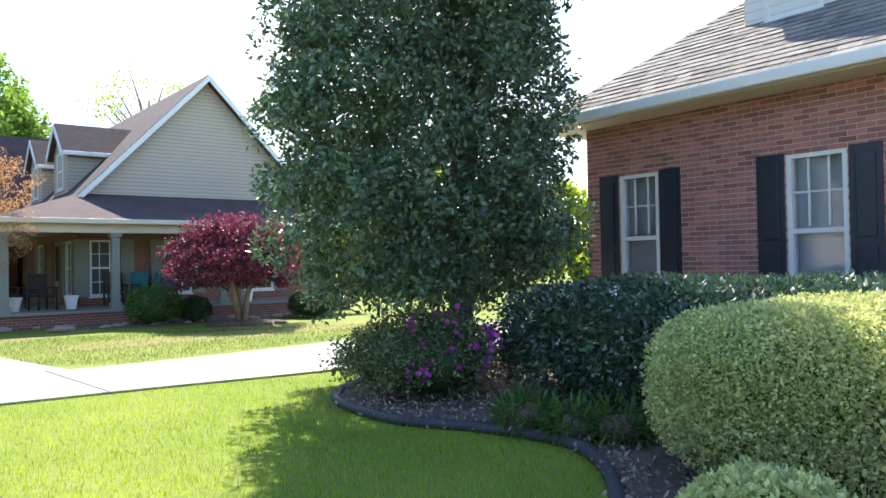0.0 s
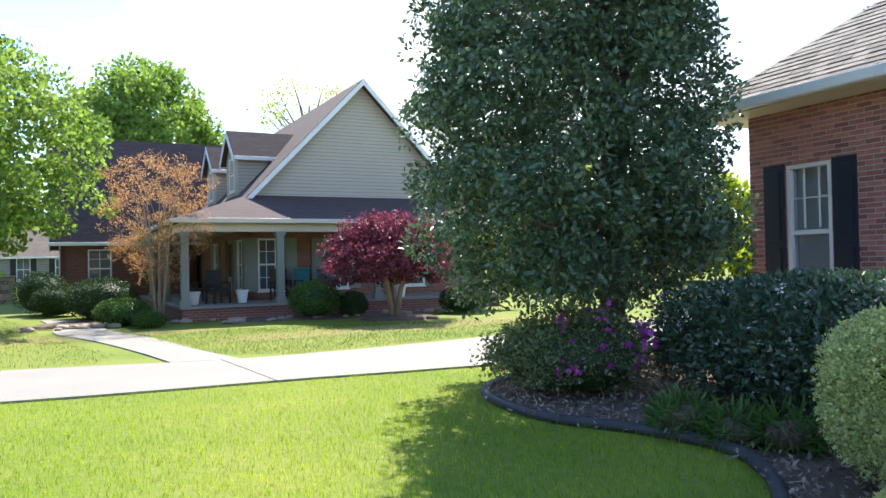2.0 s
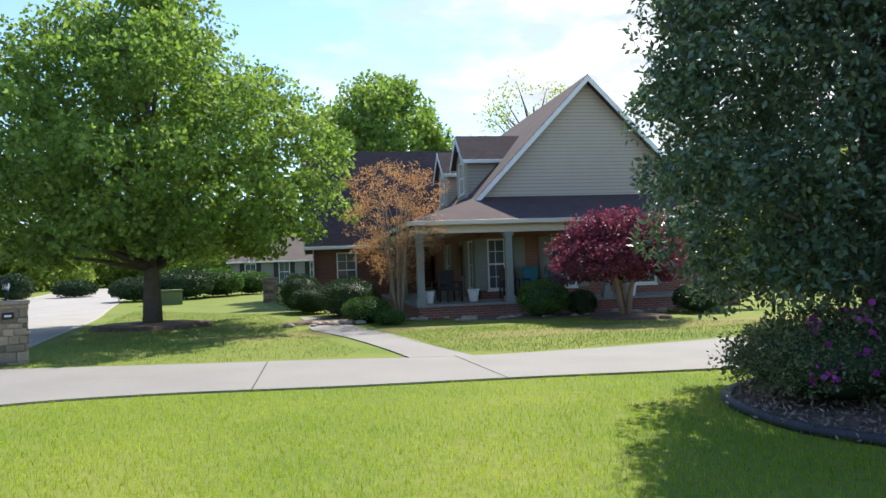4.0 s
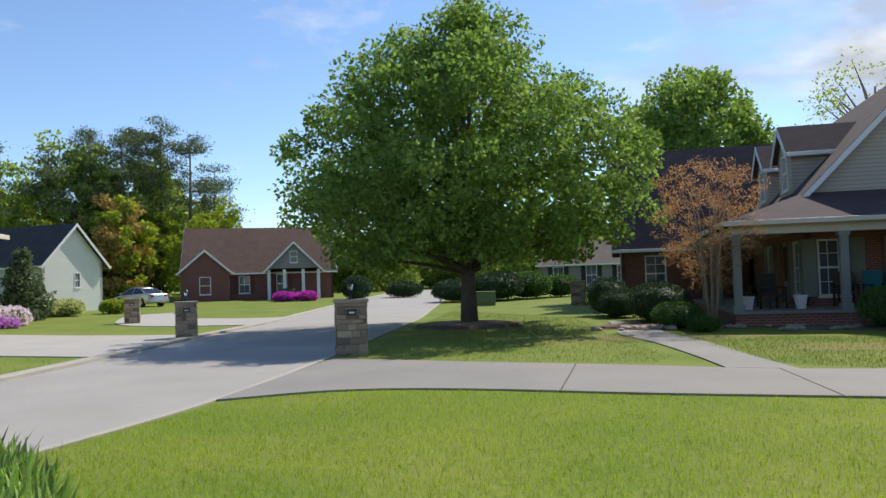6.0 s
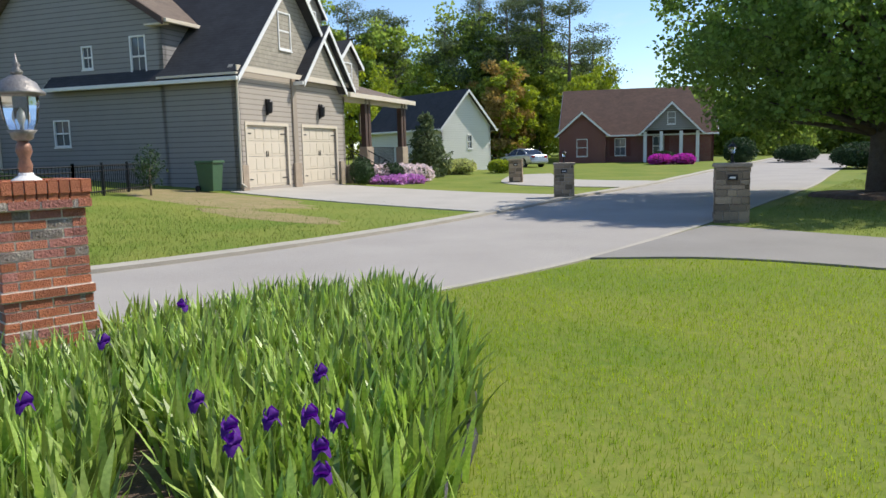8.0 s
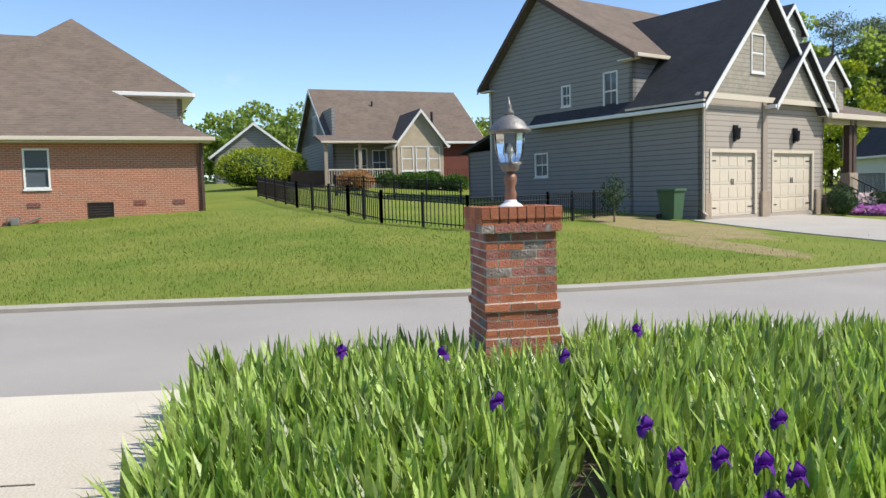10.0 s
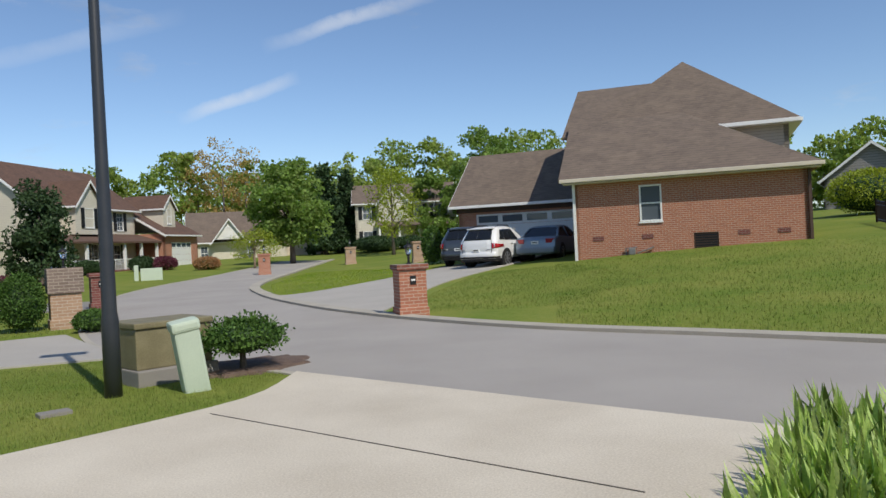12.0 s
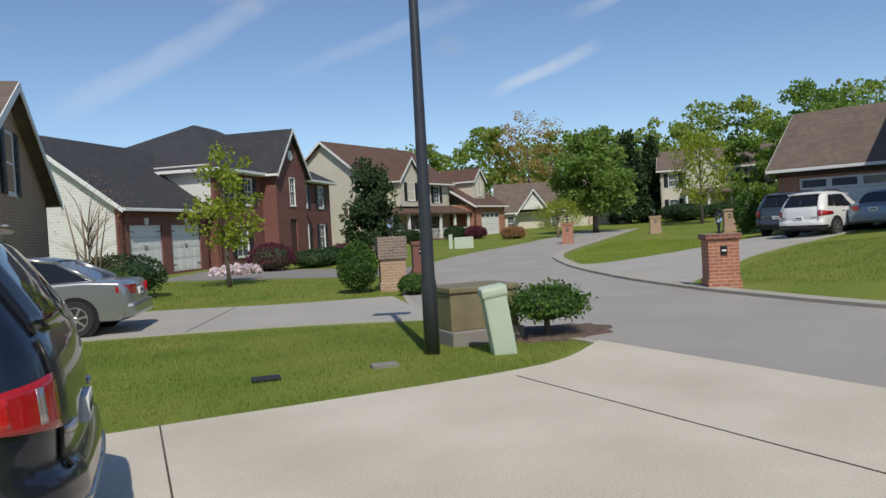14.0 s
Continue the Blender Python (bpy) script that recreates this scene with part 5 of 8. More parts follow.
PROFILES = {
    "round": lambda t: np.sqrt(np.clip(1 - (2 * t - 0.85) ** 2 / 1.35, 0.02, 1)),
    "cone": lambda t: np.clip(1.02 - t, 0.03, 1) ** 0.8 * np.clip(t * 8 + 0.5, 0, 1),
    "holly": lambda t: np.clip(np.minimum(0.62 + t * 3.2, 1) * np.sqrt(np.clip(1.04 - t**2.6, 0.0, 1)), 0.05, 1),
    "vase": lambda t: np.clip(0.42 + 0.72 * np.sin(np.clip(t, 0, 1) * 2.4), 0.1, 1) * np.clip((1.05 - t) * 4.0, 0.1, 1) ** 0.5,
    "dome": lambda t: np.clip(np.clip(1.0 - np.clip((t - 0.22) / 0.8, 0, 1) ** 1.6, 0, 1) ** 0.8 * np.clip(0.66 + t * 1.6, 0, 1), 0.05, 1),
    "umbrella": lambda t: np.sqrt(np.clip(1.02 - t**2, 0.02, 1)) * np.clip(0.8 + t, 0, 1),
}


def crown(base, z0, z1, r, profile, clumps, clump_r, n, shell=0.45):
    """Leaf places in clumps spread through a crown, thicker towards its outside; and the clumps' middles."""
    t = RNG.uniform(0.02, 0.98, clumps * 3)
    keep = RNG.uniform(0, 1, clumps * 3) < PROFILES[profile](t) ** 1.3 + 0.05
    t = t[keep][:clumps]
    a, s = RNG.uniform(0, 2 * np.pi, len(t)), RNG.uniform(0, 1, len(t)) ** shell
    rad = np.maximum(PROFILES[profile](t) * r - clump_r * 0.6, 0.02) * s * RNG.uniform(0.86, 1.1, len(t))
    mid = np.stack([base[0] + rad * np.cos(a), base[1] + rad * np.sin(a), z0 + t * (z1 - z0)], 1)
    k = RNG.integers(0, len(t), n)
    off = RNG.normal(size=(n, 3))
    off /= np.linalg.norm(off, axis=1)[:, None]
    pts = mid[k] + off * (clump_r * RNG.uniform(0.25, 1.0, n) ** 0.5 * RNG.uniform(0.7, 1.25, len(t))[k])[:, None] * np.array([1, 1, 0.75])
    return pts, off, mid


def tree(label, x, y, height_, z0, r, leaf, n, size, trunk=0.15, bark=BARK, profile="round", clumps=140, clump_r=0.6, category="tree", aspect=0.55, stems=1, limbs=14, droop=0.2, shell=0.45, group="", shift=(0, 0)):
    g = hz(x, y)
    ob = thing("tree", pose(x, y, g), label, category, group)
    pts, out, mid = crown(shift, z0, height_, r, profile, clumps, clump_r, n, shell)
    rnd = random.Random(int(abs(x * 13 + y * 7)))
    for k in range(stems):
        ang, lean = 2 * math.pi * k / max(stems, 1), (0.0 if stems == 1 else r * 0.35)
        top = z0 + (height_ - z0) * 0.72
        pl = [(0.06 * lean * math.cos(ang), 0.06 * lean * math.sin(ang), -0.1), (0.25 * lean * math.cos(ang) + rnd.uniform(-0.03, 0.03), 0.25 * lean * math.sin(ang), z0 * 0.7), (0.6 * lean * math.cos(ang), 0.6 * lean * math.sin(ang), (z0 + top) / 2), (lean * math.cos(ang), lean * math.sin(ang), top)]
        bm = tube(pl, [trunk * 1.35, trunk, trunk * 0.65, trunk * 0.18], 10)
        part("trunk", bm, bark, ob, smooth=True)
    for k in range(min(limbs, len(mid))):
        e = mid[k * (len(mid) // max(limbs, 1)) % len(mid)]
        zs = min(max(z0 * 0.85, e[2] * 0.62), z0 + (height_ - z0) * 0.6)
        s = (0.0, 0.0, zs)
        m = ((s[0] + e[0]) * 0.45, (s[1] + e[1]) * 0.45, s[2] + (e[2] - s[2]) * 0.62)
        part("limb", tube([s, m, tuple(e)], [trunk * 0.42, trunk * 0.26, trunk * 0.07], 6), bark, ob, smooth=True)
    part("crown", leaf_mesh("crown", pts, size, leaf, out, aspect, droop), leaf, ob)
    return ob


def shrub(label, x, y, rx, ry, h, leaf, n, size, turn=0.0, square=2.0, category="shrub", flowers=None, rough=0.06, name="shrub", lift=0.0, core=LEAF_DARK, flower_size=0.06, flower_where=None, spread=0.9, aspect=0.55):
    """A leafy mound or clipped block: an inner body, dark by default for the shade within, and leaves over it; flowers
    where given.
    """
    g = hz(x, y) + lift
    ob = thing(name, pose(x, y, g, 0, 0, turn), label, category)

    def skin(m, depth):
        d = RNG.normal(size=(m, 3))
        d[:, 2] = np.abs(d[:, 2]) * 1.35 - 0.65
        d /= (np.abs(d) ** square).sum(1)[:, None] ** (1 / square)
        wob = 1 + rough * np.sin(d[:, 0] * 5 + x) * np.cos(d[:, 1] * 6 + y) + rough * RNG.normal(size=m) * 0.5
        p = d * np.array([rx, ry, h * 0.5]) * (wob * (1 - depth * RNG.uniform(0, 1, m) ** 1.6))[:, None]
        p[:, 2] = p[:, 2] + h * 0.5
        ok = p[:, 2] > 0.02
        return p[ok], (d / np.linalg.norm(d, axis=1)[:, None])[ok]

    # solid core added; its colour stands in for shaded depth between the leaves
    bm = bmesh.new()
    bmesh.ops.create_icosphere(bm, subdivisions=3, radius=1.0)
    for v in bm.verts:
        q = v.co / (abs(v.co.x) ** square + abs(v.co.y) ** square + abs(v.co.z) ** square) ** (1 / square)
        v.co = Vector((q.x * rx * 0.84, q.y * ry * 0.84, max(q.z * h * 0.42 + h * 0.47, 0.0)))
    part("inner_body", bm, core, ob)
    d2 = 1.6 * n
    p, o = skin(int(d2), 0.16)
    part("leaves", leaf_mesh("leaves", p, size, leaf, o, aspect, 0.0, spread), leaf, ob)
    if flowers:
        p, o = skin(flowers[1], 0.02)
        if flower_where:
            keep = np.array([flower_where(q) for q in p], bool)
            p, o = p[keep], o[keep]
        p = np.repeat(p, 4, 0) + RNG.normal(size=(4 * len(p), 3)) * flower_size * 0.3
        part("blossom", leaf_mesh("blossom", p, flower_size, flowers[0], np.repeat(o, 4, 0), 0.9), flowers[0], ob)
    return ob


# trees by the road and in the gardens
tree("dense dark green holly tree with glossy leaves in mulch", 0.25, 9.95, 9.4, 0.9, 2.2, LEAF_HOLLY, 130000, 0.092, 0.17, BARK, "holly", 760, 0.36, shift=(-0.54, 0.1), droop=0.1, shell=0.3, aspect=0.5)
tree("broad bright green maple in a mulch ring", -19.6, 16.4, 11.2, 2.15, 6.9, LEAF_MAPLE, 100000, 0.15, 0.24, BARK, "dome", 720, 0.62, aspect=0.8, limbs=40)
tree("crape myrtle with bronze new leaves and pale stems", -12.2, 19.3, 4.9, 1.1, 1.7, LEAF_BRONZE, 15000, 0.052, 0.045, BARK_PALE, "vase", 260, 0.2, stems=7, limbs=22, shell=0.4)
tree("deep red Japanese maple with spreading crown", -5.6, 20.6, 3.0, 1.15, 2.25, LEAF_RED, 20000, 0.095, 0.07, BARK_PALE, "umbrella", 170, 0.36, stems=3, limbs=14, aspect=0.7)
tree("large green tree behind the beige house", -26.5, 41.0, 14.0, 4.0, 5.6, LEAF_MAPLE, 32000, 0.27, 0.35, BARK, "round", 130, 1.2, aspect=0.8)
tree("bare budding tree behind the roof", -18.0, 46.0, 14.2, 6.0, 4.2, LEAF_YELLOW, 2200, 0.22, 0.28, BARK_PALE, "round", 60, 1.0, limbs=40)
tree("young maple with thin yellow-green leaves", 7.7, -24.4, 4.6, 1.25, 1.35, LEAF_YELLOW, 2300, 0.13, 0.055, BARK, "round", 60, 0.35, aspect=0.8, limbs=16)
tree("conical dark evergreen by the cream house", 5.6, -47.5, 5.9, 0.2, 2.1, LEAF_DARK, 9000, 0.24, 0.2, BARK, "holly", 120, 0.5, limbs=3)
P = azd(169.8, 62)
tree("green street tree by the bend", P.x, P.y, 8.2, 1.8, 3.7, LEAF_MAPLE, 11000, 0.30, 0.2, BARK, "round", 110, 0.8, aspect=0.8)
P = azd(172.6, 56)
tree("small flowering tree with sparse pale blossom", P.x, P.y, 2.9, 0.8, 2.2, LEAF_YELLOW, 2600, 0.14, 0.08, BARK_PALE, "umbrella", 70, 0.4)
P = azd(162.2, 66)
tree("thin spring tree with yellow-green leaves", P.x, P.y, 8.0, 1.8, 2.9, LEAF_YELLOW, 4200, 0.22, 0.13, BARK, "round", 80, 0.7)
P = azd(167.3, 84)
tree("tall dark conifer behind the tan house", P.x, P.y, 10.4, 0.5, 3.0, LEAF_DARK, 9000, 0.5, 0.25, BARK, "cone", 150, 0.7, limbs=3)
P = azd(165.6, 86)
tree("tall dark conifer behind the tan house", P.x, P.y, 9.0, 0.5, 2.6, LEAF_DARK, 8000, 0.5, 0.25, BARK, "cone", 150, 0.7, limbs=3)
P = azd(206.8, 22.5)
tree("bare twiggy bush against the brick gable", P.x, P.y, 3.7, 0.4, 1.6, LEAF_BRONZE, 700, 0.05, 0.03, BARK_PALE, "vase", 60, 0.35, stems=7, limbs=40, category="bush")
P = azd(81.4, 43.5)
tree("blue-green young pine beside the porch", P.x, P.y, 3.6, 0.1, 1.6, LEAF_PINE, 5000, 0.22, 0.1, BARK, "cone", 90, 0.35, limbs=3)
P = azd(101.5, 25.0)
tree("thin young bush on a bare stem", P.x, P.y, 1.45, 0.35, 0.55, LEAF_DARK, 900, 0.09, 0.03, BARK_PALE, "round", 40, 0.2, category="bush", limbs=6)
P = azd(-19.0, 42)
tree("dark conifer top behind the brick house", P.x, P.y, 13.6, 2.0, 2.0, LEAF_PINE, 3500, 0.5, 0.25, BARK, "cone", 120, 0.6, limbs=2)


def woodland(name, label, spots, leaf, size, per, seed, aspect=0.8, cat="wood"):
    """A far stand of trees as one body of leaf clumps over stems. spots: az, distance, top, radius."""
    rnd = np.random.default_rng(seed)
    pts, outs, bm = [], [], bmesh.new()
    for az, d, top, r in spots:
        top = float(top)
        p = azd(az, d)
        g = hz(p.x, p.y)
        a, b, c = crown((p.x, p.y), g + top * 0.04, g + top, r, "round", max(22, int(r * 15)), r * 0.19, int(per * 3.2), 0.4)
        pts.append(a), outs.append(b)
        tube([(p.x, p.y, g - 0.3), (p.x, p.y, g + top * 0.7)], [0.03 * top * 0.5, 0.05], 5, bm)
    me = leaf_mesh(name, np.concatenate(pts), size * 0.8, leaf, np.concatenate(outs), aspect)
    ob = thing(name, pose(0, 0, 0), label, cat, "", "stuff")
    part("stems", bm, BARK, ob), part("foliage", me, leaf, ob)
    return ob


rw = random.Random(5)
woodland("woodland", "spring-green woodland edge behind the houses", [(az + rw.uniform(-0.8, 0.8), rw.uniform(88, 112), rw.uniform(14.5, 18.5) - 5 * max(0, 70.5 - az), rw.uniform(4.2, 6)) for az in np.arange(69.5, 99, 1.4)], LEAF_WOOD, 0.55, 1700, 3)
woodland("woodland", "yellow-green fresh leaves along the woodland edge", [(az + rw.uniform(-0.5, 0.5), rw.uniform(80, 90), rw.uniform(9, 13), rw.uniform(3.4, 4.8)) for az in (68.9, 69.7, 72.6, 74.5, 80.5, 83.5, 86, 90)], LEAF_YELLOW, 0.45, 1800, 4)
woodland("woodland", "tan catkin-laden tree at the wood's edge", [(75.8, 86, 11, 4.6), (77.5, 92, 9, 4.0)], LEAF_TAN, 0.45, 2600, 6)
woodland("woodland", "far green tree line along the horizon", [(az, rw.uniform(105, 130), rw.uniform(6.5, 9), rw.uniform(5, 7)) for az in np.arange(38, 70, 3.0)], LEAF_WOOD, 0.7, 1100, 8)
woodland("woodland", "low far hedgerow trees along the side road", [(az, rw.uniform(92, 102), rw.uniform(5.0, 7.5), rw.uniform(4, 5)) for az in np.arange(39, 69, 1.9)], LEAF_WOOD, 0.6, 1000, 18)
woodland("woodland", "bright hedgerow trees behind the drive", [(az, rw.uniform(46, 60), rw.uniform(5, 9), rw.uniform(3, 4.5)) for az in (-15, -11.5, -8.6, -5.2, -1.5, 2, 5.5, 9.5, 12.5)], LEAF_YELLOW, 0.35, 2200, 9)
woodland("woodland", "green trees on the rise behind the houses", [(az, rw.uniform(92, 115), rw.uniform(7.5, 10.5), rw.uniform(4, 6)) for az in np.arange(104, 136, 3.4)], LEAF_WOOD, 0.6, 1300, 10)
woodland("woodland", "green tree line behind the bend", [(az, rw.uniform(100, 125), rw.uniform(11, 15), rw.uniform(4.5, 6.5)) for az in np.arange(149, 186, 2.6)], LEAF_WOOD, 0.6, 1500, 11)
woodland("woodland", "bare brown trees far behind the cream house", [(174.6, 100, 15.2, 4.8), (173.0, 104, 14.5, 4.4), (176.4, 102, 14.0, 4.2)], LEAF_TAN, 0.35, 700, 12)
woodland("woodland", "trees far behind the garage wing", [(az, rw.uniform(74, 82), top, r) for az, top, r in ((150, 9.0, 3.6), (152.6, 10.5, 4.2), (154.8, 12.0, 4.6), (158.8, 8.0, 3.4))], LEAF_MAPLE, 0.42, 2000, 13)
woodland("woodland", "trees behind the far left houses", [(az, rw.uniform(60, 80), rw.uniform(6, 8), rw.uniform(3.5, 4.5)) for az in (188, 194, 200, 206, 209, 213, 220, 228, 236)], LEAF_WOOD, 0.5, 1200, 14)


def pine(x, y, top, seed):
    """A tall bare-stemmed pine with flat plates of needles near its top."""
    rnd = np.random.default_rng(seed)
    g = hz(x, y)
    ob = thing("tree", pose(x, y, g), "tall pine with bare trunk and flat dark crown", "tree", "pines over the wood")
    part("trunk", tube([(0, 0, -0.2), (0.1, 0, top * 0.5), (0, 0.1, top * 0.97)], [0.3, 0.22, 0.05], 7), BARK, ob, smooth=True)
    pts, outs = [], []
    for k in range(24):
        t = rnd.uniform(0.55, 1.0)
        a, r = rnd.uniform(0, 2 * np.pi), rnd.uniform(0.3, 1.0) * (1.25 - t) * 5.5
        m = np.array([r * np.cos(a), r * np.sin(a), top * t])
        part("limb", tube([(0, 0, top * t - 0.5), tuple(m)], [0.07, 0.03], 5), BARK, ob)
        o = rnd.normal(size=(230, 3))
        pts.append(m + o * np.array([0.62, 0.62, 0.26])), outs.append(o / np.linalg.norm(o, axis=1)[:, None])
    part("crown", leaf_mesh("crown", np.concatenate(pts), 0.27, LEAF_PINE, np.concatenate(outs), 0.45), LEAF_PINE, ob)
    return ob


for k, (az, d, top) in enumerate(((70.6, 92, 15.2), (72.6, 92, 16.6), (74.0, 95, 15.8), (75.2, 90, 15.0), (77.2, 92, 15.4), (79.8, 90, 13.2), (83.6, 92, 13.2), (85.0, 95, 14.2), (87.0, 92, 15.0), (68.9, 98, 13.0))):
    p = azd(az, d)
    pine(p.x, p.y, top * 1.24, 20 + k)

# the mulched bed by the brick house
EDGE = [(-0.3, 11.6), (-1.15, 9.9), (-1.28, 8.7), (-0.55, 7.5), (0.35, 7.02), (1.0, 6.45), (1.18, 5.75), (1.12, 5.0), (0.95, 4.0), (1.1, 2.8), (1.6, 1.6), (2.6, 0.8)]
ribbon("mulch_bed", EDGE, [(0.3, 12.2), (1.2, 12.3), (2.25, 11.6), (2.9, 10.8), (3.6, 9.9), (4.3, 9.0), (5.0, 8.1), (5.7, 7.2), (6.4, 6.3), (7.1, 5.4), (7.8, 4.5), (8.6, 3.4)], 0.03, MULCH, "dark shredded bark mulch bed under the shrubs", "garden bed", 60, 14)
E2 = along(EDGE, 90)
tagged(part("bed_edging", tube([(x, y, 0.045) for x, y in E2], [0.055] * 90, 8), RUBBER, smooth=True), "black rubber lawn edging curving round the mulch", "edging", "", "structure")
c = RNG.uniform(0, 1, (9000, 2))
ia = (c[:, 0] * 59).astype(int)
Bm = along([(0.3, 12.2), (2.25, 11.6), (3.6, 9.9), (5.0, 8.1), (6.4, 6.3), (7.8, 4.5), (8.6, 3.4)], 60)
Em = along(EDGE, 60)
q = Em[ia] * (1 - (c[:, 1:] ** 1.6)) + Bm[ia] * c[:, 1:] ** 1.6
CHIP = material("bark_chip", (0.20, 0.135, 0.10), (0.40, 0.31, 0.245), 20, 0.95, bump=0.2, vary=0.5)
chips = np.concatenate([q + RNG.normal(size=q.shape) * 0.05, RNG.uniform(0.035, 0.06, (len(q), 1))], 1)
tagged(part("bark_chips", leaf_mesh("bark_chips", chips, 0.07, CHIP, np.tile([0, 0, 0.05], (len(chips), 1)), 0.4), CHIP), "loose bark chips and dead leaves over the mulch", "mulch", "", "stuff")
DW = -52.3
shrub("dark glossy laurel hedge with pale flower spikes", 2.9, 7.25, 2.75, 0.95, 1.36, LEAF_HEDGE, 30000, 0.085, DW, 4.0, "hedge", (PETAL_WHITE, 900), 0.05, "hedge", flower_size=0.035, flower_where=lambda p: True, aspect=0.4)
shrub("clipped variegated euonymus with gold-edged leaves", 3.05, 4.72, 1.75, 1.12, 1.30, LEAF_GOLD, 80000, 0.034, DW, 3.4, "shrub", None, 0.03, core=LEAF_BOX, aspect=0.6)
shrub("small gold-tipped shrub at the lawn's edge", 1.42, 3.35, 0.42, 0.40, 0.62, LEAF_GOLD, 3500, 0.05, 0, 2.2, core=LEAF_BOX)
shrub("azalea with magenta blossom under the holly", -0.25, 8.95, 0.98, 0.8, 0.98, LEAF_AZALEA, 6000, 0.055, 0, 2.0, "shrub", (PETAL_PINK, 130), 0.16, flower_size=0.075, flower_where=lambda p: p[0] > -0.15 and p[2] > 0.35 and p[1] < 0.4)
for x, y, h in ((0.75, 6.95, 0.32), (1.15, 6.6, 0.28), (1.5, 6.45, 0.3)):
    shrub("tuft of strappy green leaves in mulch", x, y, 0.24, 0.2, h, LEAF_BOX, 260, 0.2, aspect=0.1, core=MULCH)
# shrubs along the porch
for x, y, r, h, lab in ((-8.1, 20.9, 0.74, 1.1, 1), (-7.1, 21.4, 0.42, 0.75, 2), (-12.9, 18.6, 0.72, 0.75, 1), (-11.6, 17.9, 0.4, 0.4, 0), (-14.9, 20.5, 1.0, 1.3, 2), (-16.0, 21.6, 0.9, 1.2, 2), (-19.4, 23.4, 0.9, 1.5, 2), (-4.0, 22.8, 0.7, 0.8, 2), (-18.0, 22.4, 0.8, 1.0, 2)):
    shrub("rounded green boxwood in front of the porch" if lab else "low bright green shrub by the path", x, y, r, r * 0.95, h, LEAF_BOX if lab < 2 else LEAF_DARK, int(4200 * r), 0.06, 0, 2.2)
bed("mulch_ring", (-19.6, 16.4), 1.9, 1.5, 0.4, MULCH, "raised mulch ring round the maple", 0.18, 3)
bed("mulch_ring", (-5.4, 20.6), 1.1, 0.9, 0.4, MULCH, "mulch ring round the red maple", 0.1, 4)
bed("garden_bed", (-13.2, 20.0), 3.2, 1.5, 0.7, MULCH, "stony garden bed before the porch", 0.06, 5)
bed("garden_bed", (-7.6, 22.0), 3.4, 1.2, 0.65, MULCH, "stony garden bed before the porch", 0.06, 6)
bed("garden_bed", (-1.25, -10.9), 0.95, 0.75, 0.5, MULCH, "small mulch bed at the drive's corner", 0.07, 7)
bed("dry_grass", (-4.6, 17.9), 4.8, 1.0, 0.74, STRAW, "dormant straw-coloured grass before the porch", 0.016, 18)
bed("dry_grass", (-12.0, 15.2), 3.6, 0.8, 0.74, STRAW, "dormant straw-coloured grass before the porch", 0.016, 19)
bed("bare_patch", (-24.4, -3.3), 4.4, 1.9, 0.75, SOIL, "dry straw-coloured patch in the lawn", 0.02, 8)
bed("bare_patch", (-19.2, -1.2), 2.6, 0.8, 0.75, SOIL, "dry straw-coloured patch in the lawn", 0.02, 9)
part("stem", tube([(0, 0, -0.3), (0.02, 0, 0.2)], [0.05, 0.04], 7), BARK, shrub("low spreading green shrub by the utility boxes", -1.15, -10.5, 0.48, 0.42, 0.48, LEAF_BOX, 2600, 0.06, 10, 2.0, rough=0.3, lift=0.24))
P = azd(185.9, 19.9)
shrub("upright green shrub beside the brick pier", P.x + 0.75, P.y, 0.5, 0.45, 1.35, LEAF_BOX, 3000, 0.07)
P = azd(183.7, 18.6)
shrub("small shrub at the pier's foot", P.x, P.y, 0.42, 0.4, 0.5, LEAF_BOX, 1500, 0.06)
